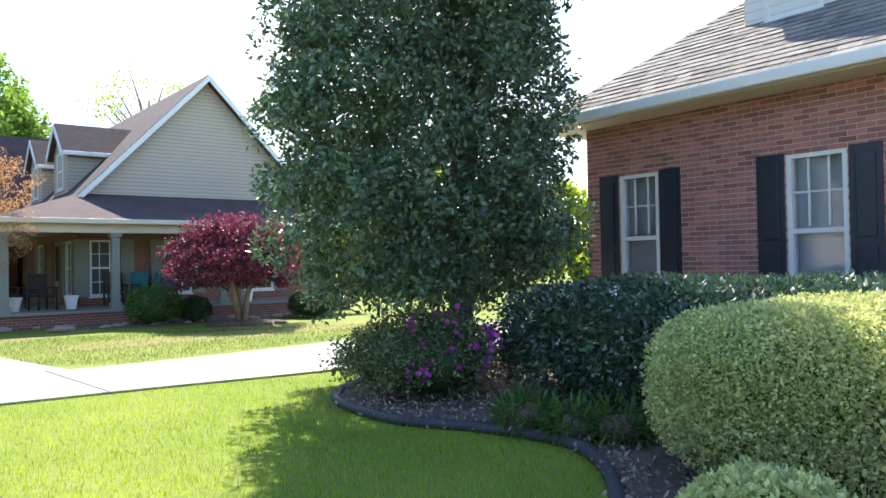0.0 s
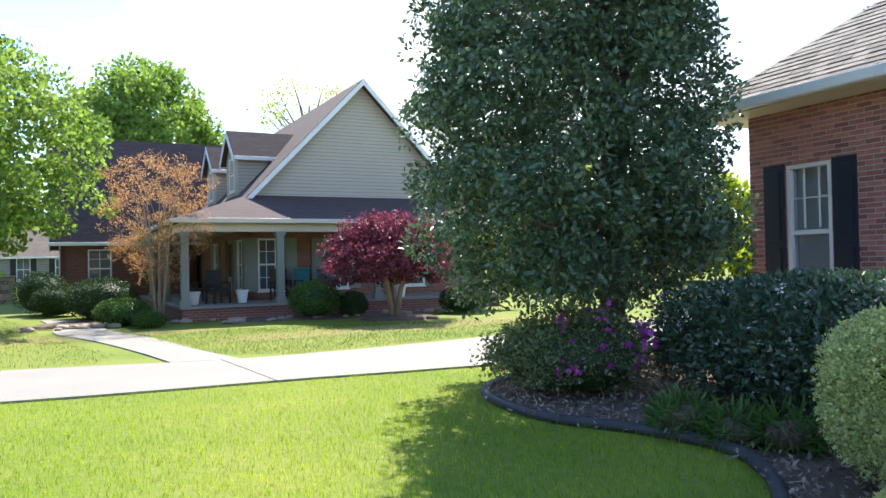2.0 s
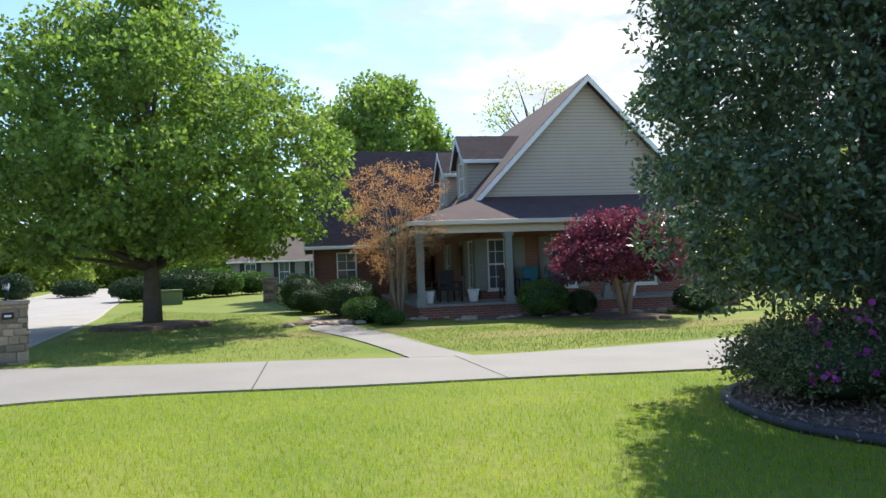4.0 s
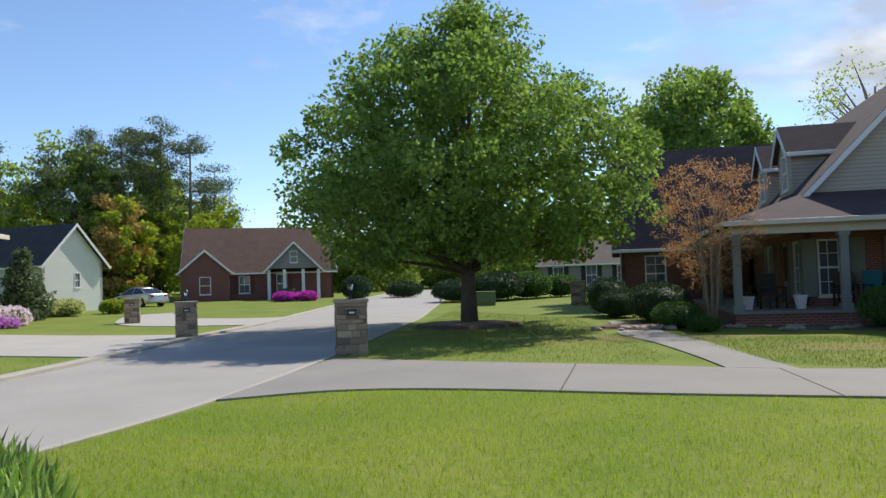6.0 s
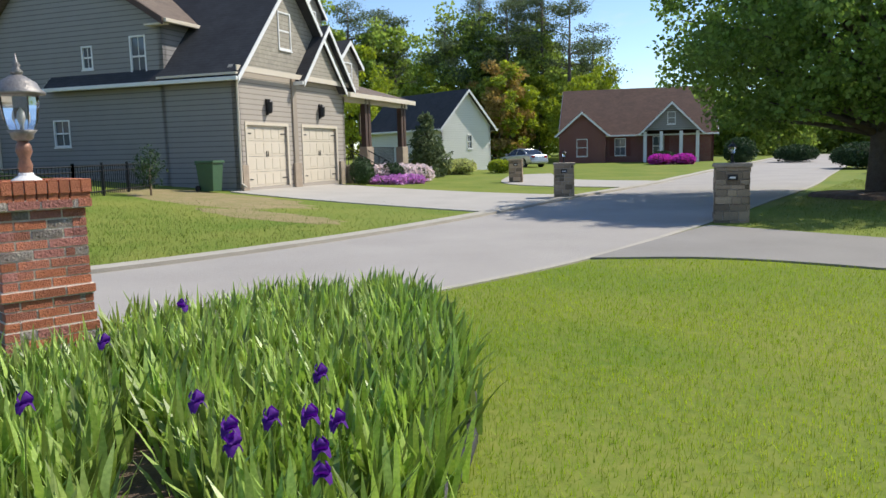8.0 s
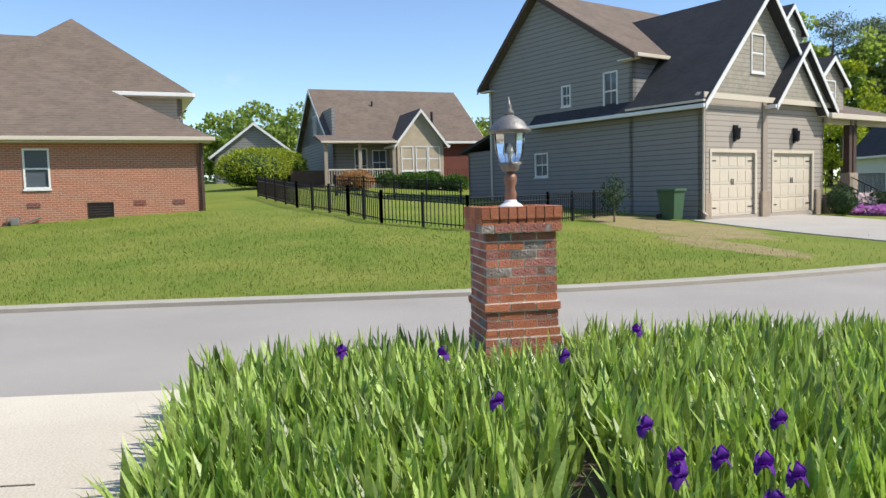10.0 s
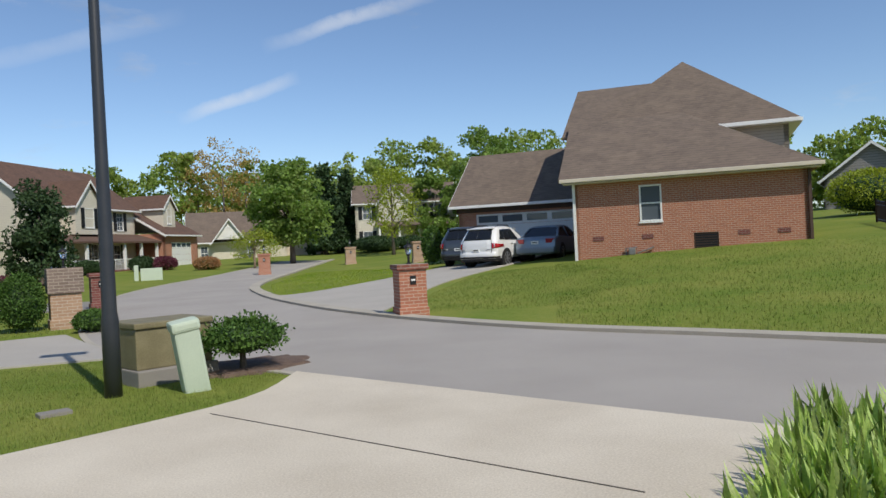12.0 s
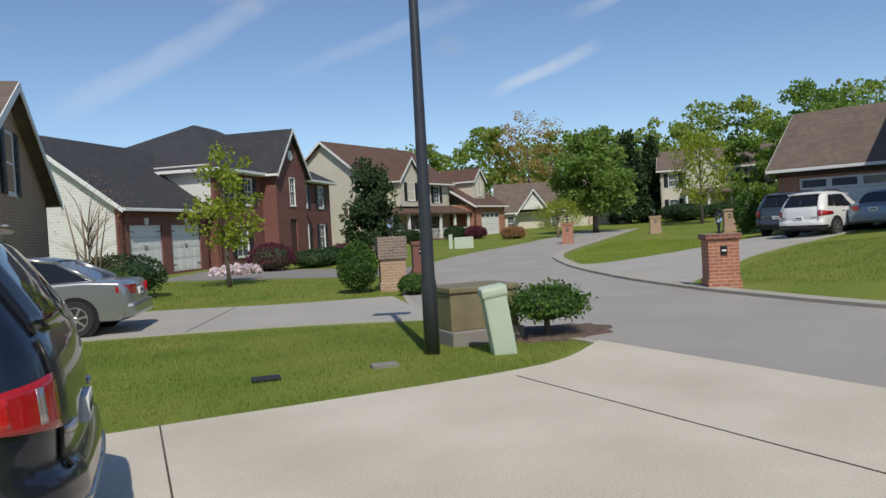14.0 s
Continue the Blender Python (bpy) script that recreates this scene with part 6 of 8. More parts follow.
for az, d, r, h, leaf in ((194.4, 33.5, 1.0, 1.2, LEAF_RED), (191.4, 34.5, 0.9, 0.8, LEAF_DARK), (190.2, 36, 0.9, 0.8, LEAF_DARK), (189.0, 38, 0.7, 0.9, LEAF_RED), (205.0, 24.0, 1.3, 1.3, LEAF_DARK), (207.5, 22.0, 1.4, 1.0, LEAF_BOX), (180.4, 62, 0.9, 1.1, LEAF_DARK), (178.9, 62, 0.9, 1.0, LEAF_RED), (184.0, 60, 1.0, 1.0, LEAF_DARK), (176.0, 58, 0.9, 0.9, LEAF_BRONZE), (159.2, 40.0, 0.55, 2.0, LEAF_BOX), (163.5, 74, 2.2, 1.5, LEAF_DARK), (161.0, 76, 1.5, 1.2, LEAF_DARK), (128.2, 45, 2.3, 2.3, LEAF_YELLOW), (126.6, 46, 1.6, 2.2, LEAF_YELLOW), (121.0, 41, 1.0, 1.0, LEAF_BRONZE), (118.6, 44.5, 0.8, 0.9, LEAF_BOX), (116.9, 44.5, 0.8, 0.9, LEAF_BOX), (115.4, 44.5, 0.9, 1.0, LEAF_BOX), (113.4, 44.5, 0.8, 0.9, LEAF_BOX), (80.4, 47, 0.9, 0.9, LEAF_GOLD), (78.9, 48, 1.1, 0.9, LEAF_GOLD), (75.8, 50, 0.8, 0.8, LEAF_YELLOW), (58.6, 62, 1.2, 2.0, LEAF_DARK), (55.0, 66, 1.6, 1.3, LEAF_DARK), (63.8, 66, 1.0, 1.0, LEAF_DARK), (84.0, 36.5, 0.6, 0.9, LEAF_DARK), (86.3, 34.0, 0.55, 1.2, LEAF_DARK), (48.0, 52.0, 1.9, 1.9, LEAF_DARK), (45.6, 54.0, 1.7, 1.9, LEAF_BOX), (51.0, 52.0, 1.7, 1.5, LEAF_DARK), (43.2, 56, 1.4, 1.6, LEAF_BOX)):
    p = azd(az, d)
    shrub({LEAF_RED: "dark red barberry bush before a brick wall", LEAF_GOLD: "golden yellow rounded garden shrub", LEAF_YELLOW: "clipped yellow-green hedge shrub", LEAF_BRONZE: "bronze-leaved rounded bush on the lawn"}.get(leaf, "rounded dark green shrub by a house"), p.x, p.y, r, r * 0.9, h, leaf, int(1500 * r), 0.10 if d < 40 else 0.16, 0, 2.3)
for az, d, mat, lab in ((84.6, 37.0, PETAL_WHITE, "white azaleas in bloom"), (83.2, 37.8, PETAL_WHITE, "white azaleas in bloom"), (82.2, 38.2, PETAL_WHITE, "white azaleas in bloom"), (84.4, 35.4, PETAL_LILAC, "lilac moss phlox carpet"), (83.0, 36.2, PETAL_LILAC, "lilac moss phlox carpet"), (64.0, 64.5, PETAL_PINK, "pink azaleas before the brick porch"), (62.4, 64.5, PETAL_PINK, "pink azaleas before the brick porch"), (197.0, 33.0, PETAL_WHITE, "white flowers beside the path")):
    p = azd(az, d)
    low = mat is PETAL_LILAC or az == 197.0
    shrub(lab, p.x, p.y, 0.95, 0.8, 0.28 if low else 0.72, LEAF_BOX, 500, 0.12, 0, 2.2, "flowers", (mat, 420), flower_size=0.16)

# the iris bed
IRIS = [(-2.9, -2.95), (-1.9, -2.3), (-1.5, -1.4), (-1.7, -0.5), (-2.3, 0.05), (-3.0, 0.42), (-3.85, 0.78), (-5.1, 1.0), (-6.4, 1.0), (-7.2, 0.75), (-6.9, -0.3), (-6.0, -1.8), (-5.0, -3.2), (-4.3, -4.0), (-3.4, -3.3)]


def inside(p, poly):
    a = np.array(poly)
    b = np.roll(a, -1, 0)
    x, y = p[:, :1], p[:, 1:]
    hit = ((a[:, 1] > y) != (b[:, 1] > y)) & (x < (b[:, 0] - a[:, 0]) * (y - a[:, 1]) / (b[:, 1] - a[:, 1] + 1e-9) + a[:, 0])
    return hit.sum(1) % 2 == 1


ip = np.array(IRIS)
ic = ip.mean(0)
bm = bmesh.new()
ring = along(list(IRIS) + [IRIS[0]], 60)
lo = [bm.verts.new((x, y, -0.02)) for x, y in ring[:-1]]
hi = [bm.verts.new((ic[0] + (x - ic[0]) * 0.97, ic[1] + (y - ic[1]) * 0.97, 0.05)) for x, y in ring[:-1]]
for k in range(len(lo)):
    bm.faces.new((lo[k], lo[(k + 1) % len(lo)], hi[(k + 1) % len(lo)], hi[k]))
bm.faces.new(hi)
tagged(part("iris_bed", bm, MULCH), "dark mulch bed holding the iris clump", "garden bed", "", "structure")
tagged(part("bed_edging", tube([(x, y, 0.04) for x, y in ring], [0.05] * len(ring), 8), RUBBER, smooth=True), "black edging round the iris bed", "edging", "", "structure")


def blades(name, roots, lean, length, width, mat, seg=4, bend=0.35):
    """Strap leaves: each a tapering, folded ribbon that rises and bends over."""
    n = len(roots)
    ang = np.arctan2(lean[:, 1], lean[:, 0])
    side = np.stack([-np.sin(ang), np.cos(ang), np.zeros(n)], 1)
    rows = []
    for k in range(seg + 1):
        t = k / seg
        c = roots + np.concatenate([lean * (t * 0.35 + bend * t**2.4)[..., None] if np.ndim(t) else lean * (t * 0.35 + bend * t**2.4), np.zeros((n, 1))], 1) * length[:, None]
        c[:, 2] += length * (t - 0.16 * np.hypot(*lean.T) * t**2)
        w = width * (1 - t) ** 0.55 * (0.7 + 0.6 * t)
        rows.append(np.stack([c - side * w[:, None] * 0.5, c + side * w[:, None] * 0.5], 1))
    v = np.stack(rows, 1).reshape(-1, 3)
    per = 2 * (seg + 1)
    f = (np.arange(n)[:, None, None] * per + (np.arange(seg) * 2)[None, :, None] + np.array([0, 1, 3, 2])[None, None]).reshape(-1, 4)
    me = bpy.data.meshes.new(name)
    me.vertices.add(len(v)), me.loops.add(4 * len(f)), me.polygons.add(len(f))
    me.vertices.foreach_set("co", v.astype(np.float32).ravel())
    me.loops.foreach_set("vertex_index", f.astype(np.int32).ravel())
    me.polygons.foreach_set("loop_start", np.arange(0, 4 * len(f), 4, dtype=np.int32))
    me.materials.append(mat)
    me.update(calc_edges=True)
    return me


c = RNG.uniform((-7.6, -4.1), (-1.4, 1.5), (3300, 2))
c = c[inside(c, IRIS)]
gap = np.abs((c[:, 1] + 0.66) - (c[:, 0] + 2.83) * 0.27) < np.clip(0.22 + (c[:, 0] + 2.8) * 0.1, 0.08, 0.26)
pier_xy = azd(109.2, 6.0)
c = c[~(gap & (c[:, 0] > -4.6)) & (np.hypot(c[:, 0] - pier_xy.x, c[:, 1] - pier_xy.y) > 0.5)]
fan = np.repeat(c, 7, 0) + RNG.normal(size=(7 * len(c), 2)) * 0.05
tilt = np.repeat(RNG.uniform(0, 2 * np.pi, len(c)), 7)
am = np.tile(np.linspace(-1, 1, 7), len(c)) * 0.62
lean = np.stack([np.cos(tilt), np.sin(tilt)], 1) * am[:, None] + RNG.normal(size=(7 * len(c), 2)) * 0.2 + np.repeat((c - ic) * 0.06, 7, 0)
ln = RNG.uniform(0.36, 0.585, len(lean)) * (1 - 0.25 * np.abs(am))
root = np.concatenate([fan, np.full((len(fan), 1), 0.04)], 1)
tagged(part("iris_leaves", blades("iris_leaves", root, lean, ln, RNG.uniform(0.036, 0.068, len(lean)), LEAF_IRIS), LEAF_IRIS), "dense sword-shaped green iris leaves in the roadside bed", "irises", "", "stuff")


def iris_flower(x, y, z, seed):
    rnd = random.Random(seed)
    ob = thing("iris_flower", pose(x, y, 0.04, rnd.uniform(-4, 4), rnd.uniform(-4, 4), rnd.uniform(0, 360)) @ Matrix.Scale(0.66, 4), "deep violet bearded iris on a green stem", "flower", "iris blooms in the bed")
    h = (z - 0.06) / 0.66
    part("stem", tube([(0, 0, 0), (0.01, 0, h * 0.5), (0, 0, h)], [0.007, 0.006, 0.005], 6), LEAF_IRIS, ob)
    for k in range(6):
        a, up = k * math.pi / 3, k % 2 == 0
        bm = bmesh.new()
        prev = None
        for s in range(6):
            t = s / 5
            r, zz = (0.035 * math.sin(t * 2.6), 0.075 * t) if up else (0.055 * t, 0.03 * math.sin(t * 2.4) - 0.055 * t * t)
            w = 0.034 * math.sin(min(0.25 + t * 0.75, 1) * math.pi * 0.93) + 0.003
            q = [bm.verts.new((r * math.cos(a) - o * w * math.sin(a), r * math.sin(a) + o * w * math.cos(a), h + zz + (0.006 * (1 - abs(o))) + 0.004 * math.sin(9 * t + 3 * o))) for o in (-1, -0.5, 0, 0.5, 1)]
            if prev:
                for i in range(4):
                    bm.faces.new((prev[i], prev[i + 1], q[i + 1], q[i]))
            prev = q
        part("petal", bm, PETAL_VIOLET, ob, smooth=True)
    return ob


IRIS_AT = [(90.9, 3.03, 0.72), (93.4, 2.64, 0.7), (96.5, 2.67, 0.68), (90.8, 2.57, 0.7), (88.1, 2.59, 0.68), (98.9, 2.75, 0.74), (97.7, 2.48, 0.66), (90.6, 2.46, 0.55), (111.4, 3.09, 0.74), (105.3, 3.89, 0.74), (122.6, 4.16, 0.74), (99.9, 4.45, 0.78), (114.5, 3.89, 0.76), (89.9, 2.54, 0.6)]
for k, (az, d, z) in enumerate(IRIS_AT):
    p = azd(az, d)
    iris_flower(p.x, p.y, z, k)


# ---- street furniture, fence, vehicles ----
def lantern(parent_z, x, y, turn, scale, label, dark=False):
    """A post lantern: turned base, neck, glass body, hood and finial."""
    ob = thing("post_lantern", pose(x, y, parent_z, 0, 0, turn) @ Matrix.Scale(scale, 4), label, "lamp")
    a, b = (BLACK, BLACK) if dark else (PEWTER, COPPER)
    part("foot", lathe([(0.10, 0), (0.10, 0.02), (0.055, 0.05), (0.045, 0.07)], 16), a if dark else WHITE, ob, smooth=False)
    part("neck", lathe([(0.04, 0.06), (0.05, 0.12), (0.035, 0.17), (0.055, 0.22), (0.05, 0.26), (0.03, 0.30)], 16), b, ob, smooth=True)
    part("cup", lathe([(0.03, 0.29), (0.07, 0.31), (0.075, 0.34), (0.10, 0.37)], 16), a, ob, smooth=True)
    part("glass", lathe([(0.085, 0.37), (0.115, 0.44), (0.13, 0.54), (0.132, 0.62)], 8), LAMPGLASS, ob)
    part("bulb", lathe([(0.012, 0.37), (0.014, 0.42), (0.03, 0.46), (0.022, 0.5), (0.005, 0.53)], 10), WHITE, ob, smooth=True)
    part("hood", lathe([(0.17, 0.615), (0.175, 0.63), (0.14, 0.66), (0.12, 0.70), (0.05, 0.745), (0.03, 0.755)], 20), a, ob, smooth=True)
    part("finial", lathe([(0.03, 0.75), (0.045, 0.775), (0.02, 0.80), (0.03, 0.82), (0.012, 0.85), (0.004, 0.90)], 12), a, ob, smooth=True)
    return ob


# the brick pier in the iris bed, brick by brick
PT = 108.5
pier = thing("brick_pier", pose(pier_xy.x, pier_xy.y, 0, 0, 0, PT - 180 + 16), "red mixed-brick lamp pier with corbelled cap", "pier")
part("mortar_core", box(-0.2745, 0.2745, -0.2745, 0.2745, -0.1, 1.20), PIER_MORTAR, pier, "pale mortar core")
for z0, z1, w in ((-0.08, 0.275, 0.2985), (0.275, 0.342, 0.2885), (0.342, 0.476, 0.2795), (0.476, 0.543, 0.294), (1.083, 1.15, 0.309)):
    part("mortar_bed", box(-w, w, -w, w, z0, z1), PIER_MORTAR, pier)
BL, BH, BJ = 0.192, 0.0545, 0.0128


def brick_mesh(name, l, d, h, mat):
    return part_mesh(name, box(-l / 2, l / 2, -d / 2, d / 2, -h / 2, h / 2), mat)


def part_mesh(name, bm, mat):
    me = bpy.data.meshes.new(name)
    bmesh.ops.recalc_face_normals(bm, faces=bm.faces)
    bm.to_mesh(me), bm.free()
    me.materials.append(mat)
    return me


full = brick_mesh("brick", BL, 0.09, BH, BRICK_PIER_PIECE)
half = brick_mesh("brick", BL / 2 - 0.005, 0.09, BH, BRICK_PIER_PIECE)
upright = brick_mesh("brick", 0.057, 0.10, 0.095, BRICK_CAP_PIECE)
half_cap = brick_mesh("brick", BL / 2 - 0.005, 0.09, BH, BRICK_CAP_PIECE)
FULLS = [full, full] + [brick_mesh("brick", BL, 0.09, BH, k) for k in (BRICK_GREY_PIECE, BRICK_PINK_PIECE, BRICK_CAP_PIECE)]
HALVES = [half, half] + [brick_mesh("brick", BL / 2 - 0.005, 0.09, BH, k) for k in (BRICK_GREY_PIECE, BRICK_PINK_PIECE, BRICK_CAP_PIECE)]
rb = random.Random(3)
for row in range(17):
    z = 0.04 + row * (BH + BJ)
    hw = 0.28
    if row in (5, 6):
        hw = 0.285
    elif row < 4:
        hw = 0.305
    elif row == 4:
        hw = 0.295
    elif row in (7,):
        hw = 0.30
    elif row >= 16:
        hw = 0.315
    for sidek in range(4):
        m = pose(0, 0, 0, 0, 0, 90 * sidek)
        x = -hw + (0 if (row + sidek) % 2 else -0.0)
        first = (row + sidek) % 2 == 0
        while x < hw - 0.03:
            l = BL / 2 - 0.005 if first else BL
            first = False
            l = min(l, hw - x)
            kind = 4 if row in (4, 7) else rb.randrange(5)
            long = l > BL * 0.8
            me = FULLS[kind] if long else HALVES[kind]
            cx = x + l / 2
            ob = new("brick", me)
            ob.parent = pier
            ob.matrix_local = m @ pose(cx, -hw + 0.045 + rb.uniform(-0.0015, 0.003), z, 0, rb.uniform(-0.5, 0.5), 0) @ Matrix.Diagonal((l / (BL if long else BL / 2 - 0.005), 1, 1, 1))
            x += l + BJ
for layer, (z, hw) in enumerate(((1.165, 0.315), (1.235, 0.32))):
    n = 9
    for sidek in range(4):
        for k in range(n):
            x = -hw + (k + 0.5) * 2 * hw / n
            ob = new("brick", upright if layer else half_cap)
            ob.parent = pier
            sc = Matrix.Diagonal((2 * hw / n * 0.86 / (0.057 if layer else BL / 2 - 0.005), 1, 1.0 if not layer else 0.95, 1))
            ob.matrix_local = pose(0, 0, 0, 0, 0, 90 * sidek) @ pose(x, -hw + 0.05, z, 0, rb.uniform(-0.6, 0.6), 0) @ sc
part("cap_mortar", box(-0.30, 0.30, -0.30, 0.30, 1.195, 1.262), PIER_MORTAR, pier)
pier.location.z = 0.20
bpy.data.objects["mortar_core"].scale = (1, 1, 1)
part("footing", box(-0.31, 0.31, -0.31, 0.31, -0.25, 0.01), BRICK_N, pier)
lantern(1.462, pier_xy.x, pier_xy.y, 0, 0.98, "weathered pewter post lantern with clear glass on a pier")


def plain_pier(x, y, turn, w, h, mat, capmat, label, lamp=True, cap=0.12):
    g = hz(x, y)
    ob = thing("brick_pier", pose(x, y, g, 0, 0, turn), label, "pier", "piers along the road")
    bm = box(-w / 2, w / 2, -w / 2, w / 2, -0.2, h - cap, 0.012)
    part("shaft", bm, mat, ob)
    part("cap", box(-w / 2 - 0.05, w / 2 + 0.05, -w / 2 - 0.05, w / 2 + 0.05, h - cap, h, 0.012), capmat, ob)
    part("base", box(-w / 2 - 0.03, w / 2 + 0.03, -w / 2 - 0.03, w / 2 + 0.03, -0.2, 0.22, 0.012), mat, ob)
    slot = part("number_plate", box(-0.07, 0.07, -w / 2 - 0.02, -w / 2 - 0.002, h * 0.62, h * 0.62 + 0.2, 0.01), BLACK, ob, "dark house plate with plain bar")
    part("plate_bar", box(-0.045, 0.045, -w / 2 - 0.026, -w / 2 - 0.021, h * 0.62 + 0.08, h * 0.62 + 0.12), WHITE, slot)
    if lamp:
        lantern(g + h, x, y, 0, 0.62, "small dark lantern on a pier", True)
    return ob


P = azd(161.1, 17.2)
plain_pier(P.x, P.y, 175, 0.64, 1.2, BRICK_O, BRICK_N, "orange-red brick driveway pier with dark lantern")
P = azd(185.4, 20.2)
plain_pier(P.x, P.y, 190, 0.68, 1.45, BRICK_T, BRICK_G, "tan brick pier with dark cap and lantern", True, 0.6)
P = azd(183.2, 25.5)
plain_pier(P.x, P.y, 190, 0.55, 1.15, BRICK_R, BRICK_R, "dark red brick pier by the path", False)
P = azd(171.9, 46)
plain_pier(P.x, P.y, 170, 0.68, 1.25, BRICK_O, BRICK_O, "orange brick pier at the bend")
P = azd(165.5, 53)
plain_pier(P.x, P.y, 170, 0.7, 1.2, BRICK_T, BRICK_T, "tan brick pier at the bend")
P = azd(160.4, 46)
plain_pier(P.x, P.y, 170, 0.6, 1.3, BRICK_T, BRICK_T, "tan brick pier beside the parked cars", False)


def stone_pier(x, y, turn, w, h, seed, label):
    """A pier of stacked ledge stones, each stone a piece, with a thick cap."""
    g = hz(x, y)
    rnd = random.Random(seed)
    ob = thing("stone_pier", pose(x, y, g, 0, 0, turn), label, "pier", "piers along the road")
    part("mortar_core", box(-w / 2 + 0.02, w / 2 - 0.02, -w / 2 + 0.02, w / 2 - 0.02, -0.2, h - 0.08), MORTAR, ob)
    for sidek in range(4):
        z = -0.05
        while z < h - 0.12:
            dz = min(rnd.uniform(0.09, 0.22), h - 0.08 - z)
            xx = -w / 2
            while xx < w / 2 - 0.02:
                dx = min(rnd.uniform(0.14, 0.34), w / 2 - xx)
                bm = box(0.006, dx - 0.006, -0.03 - rnd.uniform(0, 0.02), 0.03, 0.006, dz - 0.006, 0.008)
                s = part("stone", bm, STONE_PIECE, ob)
                s.matrix_local = pose(0, 0, 0, 0, 0, 90 * sidek) @ pose(xx, -w / 2 + 0.02, z)
                xx += dx
            z += dz
    part("cap", box(-w / 2 - 0.05, w / 2 + 0.05, -w / 2 - 0.05, w / 2 + 0.05, h - 0.08, h, 0.02), STONE, ob)
    pl = part("number_plate", box(-0.1, 0.1, -w / 2 - 0.06, -w / 2 - 0.035, h * 0.72, h * 0.72 + 0.12, 0.01), BLACK, ob)
    part("plate_bar", box(-0.06, 0.06, -w / 2 - 0.066, -w / 2 - 0.061, h * 0.75, h * 0.75 + 0.04), WHITE, pl)
    return ob


STONE_PIECE = material("ledge_stone", (0.43, 0.32, 0.21), (0.27, 0.21, 0.15), 6, 0.9, bump=0.8, vary=0.5, fine=30, single=True)
P = azd(59.1, 17.0)
stone_pier(P.x, P.y, 62, 0.66, 1.24, 1, "stacked brown stone pier beside the drive")
lantern(1.24, P.x, P.y, 0, 0.55, "small black lantern on a stone pier", True)
P = azd(71.0, 25.3)
stone_pier(P.x, P.y, 72, 0.62, 1.18, 2, "stacked tan stone pier across the road")
lantern(hz(P.x, P.y) + 1.18, P.x, P.y, 0, 0.5, "small black lantern on a stone pier", True)
P = azd(74.6, 37)
stone_pier(P.x, P.y, 72, 0.62, 1.15, 3, "stacked tan stone pier by a far drive")
P = azd(41.8, 42)
stone_pier(P.x, P.y, 42, 0.75, 1.35, 4, "stacked stone pier beyond the maple")

pole = thing("street_lamp", pose(0.45, -9.65, 0), "tall black painted steel lamp post in the grass", "street lamp")
part("post", lathe([(0.10, -0.1), (0.10, 0.9), (0.085, 1.0), (0.055, 5.35), (0.05, 5.4)], 18), POLE, pole, smooth=True)
part("lamp_head", box(-0.36, 0.36, -0.16, 0.16, 5.38, 5.52, 0.03), POLE, pole)

tb = thing("transformer_box", pose(-0.12, -10.75, 0, 0, 0, 204), "olive green metal transformer box on concrete", "utility box")
BOXGREEN = material("olive_metal", (0.25, 0.22, 0.125), (0.16, 0.135, 0.07), 4.5, 0.6, bump=0.1)
MINT = material("pale_green_plastic", (0.52, 0.60, 0.48), (0.46, 0.54, 0.43), 3, 0.6, bump=0.1)
part("pad", box(-0.55, 0.55, -0.5, 0.5, -0.1, 0.2, 0.02), CONCRETE, tb)
part("cabinet", box(-0.52, 0.52, -0.4, 0.42, 0.2, 0.72, 0.02), BOXGREEN, tb)
part("lid", box(-0.54, 0.54, -0.43, 0.44, 0.72, 0.80, 0.02), BOXGREEN, tb)
part("latch", box(0.1, 0.16, -0.425, -0.4, 0.5, 0.62, 0.005), BLACK, tb)
part("door_seam", box(-0.006, 0.006, -0.407, -0.398, 0.22, 0.71), BLACK, tb)
pd = thing("utility_pedestal", pose(-0.47, -9.45, 0, 4, -9, 190), "leaning pale green utility pedestal in the grass", "utility box")
part("shell", box(-0.15, 0.15, -0.12, 0.12, -0.1, 0.80, 0.03), MINT, pd)
part("cover", box(-0.17, 0.17, -0.14, 0.14, 0.75, 0.88, 0.04), MINT, pd)
bm = bmesh.new()
for i in range(4):
    for j in range(5):
        add_box(bm, 0.151, 0.156, -0.08 + 0.045 * i, -0.05 + 0.045 * i, 0.25 + 0.04 * j, 0.265 + 0.04 * j)
part("louvre", bm, BLACK, pd)
for x, y in ((1.0, -8.9), (2.3, -8.4)):
    ob = thing("valve_cover", pose(x, y, 0.012, 0, 0, 20), "flat utility cover in the grass", "cover")
    part("plate", box(-0.16, 0.16, -0.1, 0.1, -0.03, 0.03, 0.01), CONCRETE if x < 2 else BLACK, ob)
P = azd(179.8, 47)
ob = thing("utility_box", pose(P.x, P.y, hz(P.x, P.y)), "low pale green utility box on the lawn", "utility box")
part("cabinet", box(-0.6, 0.6, -0.3, 0.3, -0.1, 0.7, 0.03), MINT, ob)
part("cover", box(0.7, 0.95, -0.15, 0.15, -0.1, 0.9, 0.04), MINT, ob)
P = azd(49.2, 45)
ob = thing("utility_box", pose(P.x, P.y, hz(P.x, P.y), 0, 0, 50), "dark green transformer box beyond the maple", "utility box")
part("cabinet", box(-0.9, 0.9, -0.5, 0.5, -0.1, 0.75, 0.04), LEAF_PINE, ob)
part("lid", box(-0.94, 0.94, -0.54, 0.54, 0.75, 0.85, 0.03), LEAF_PINE, ob)


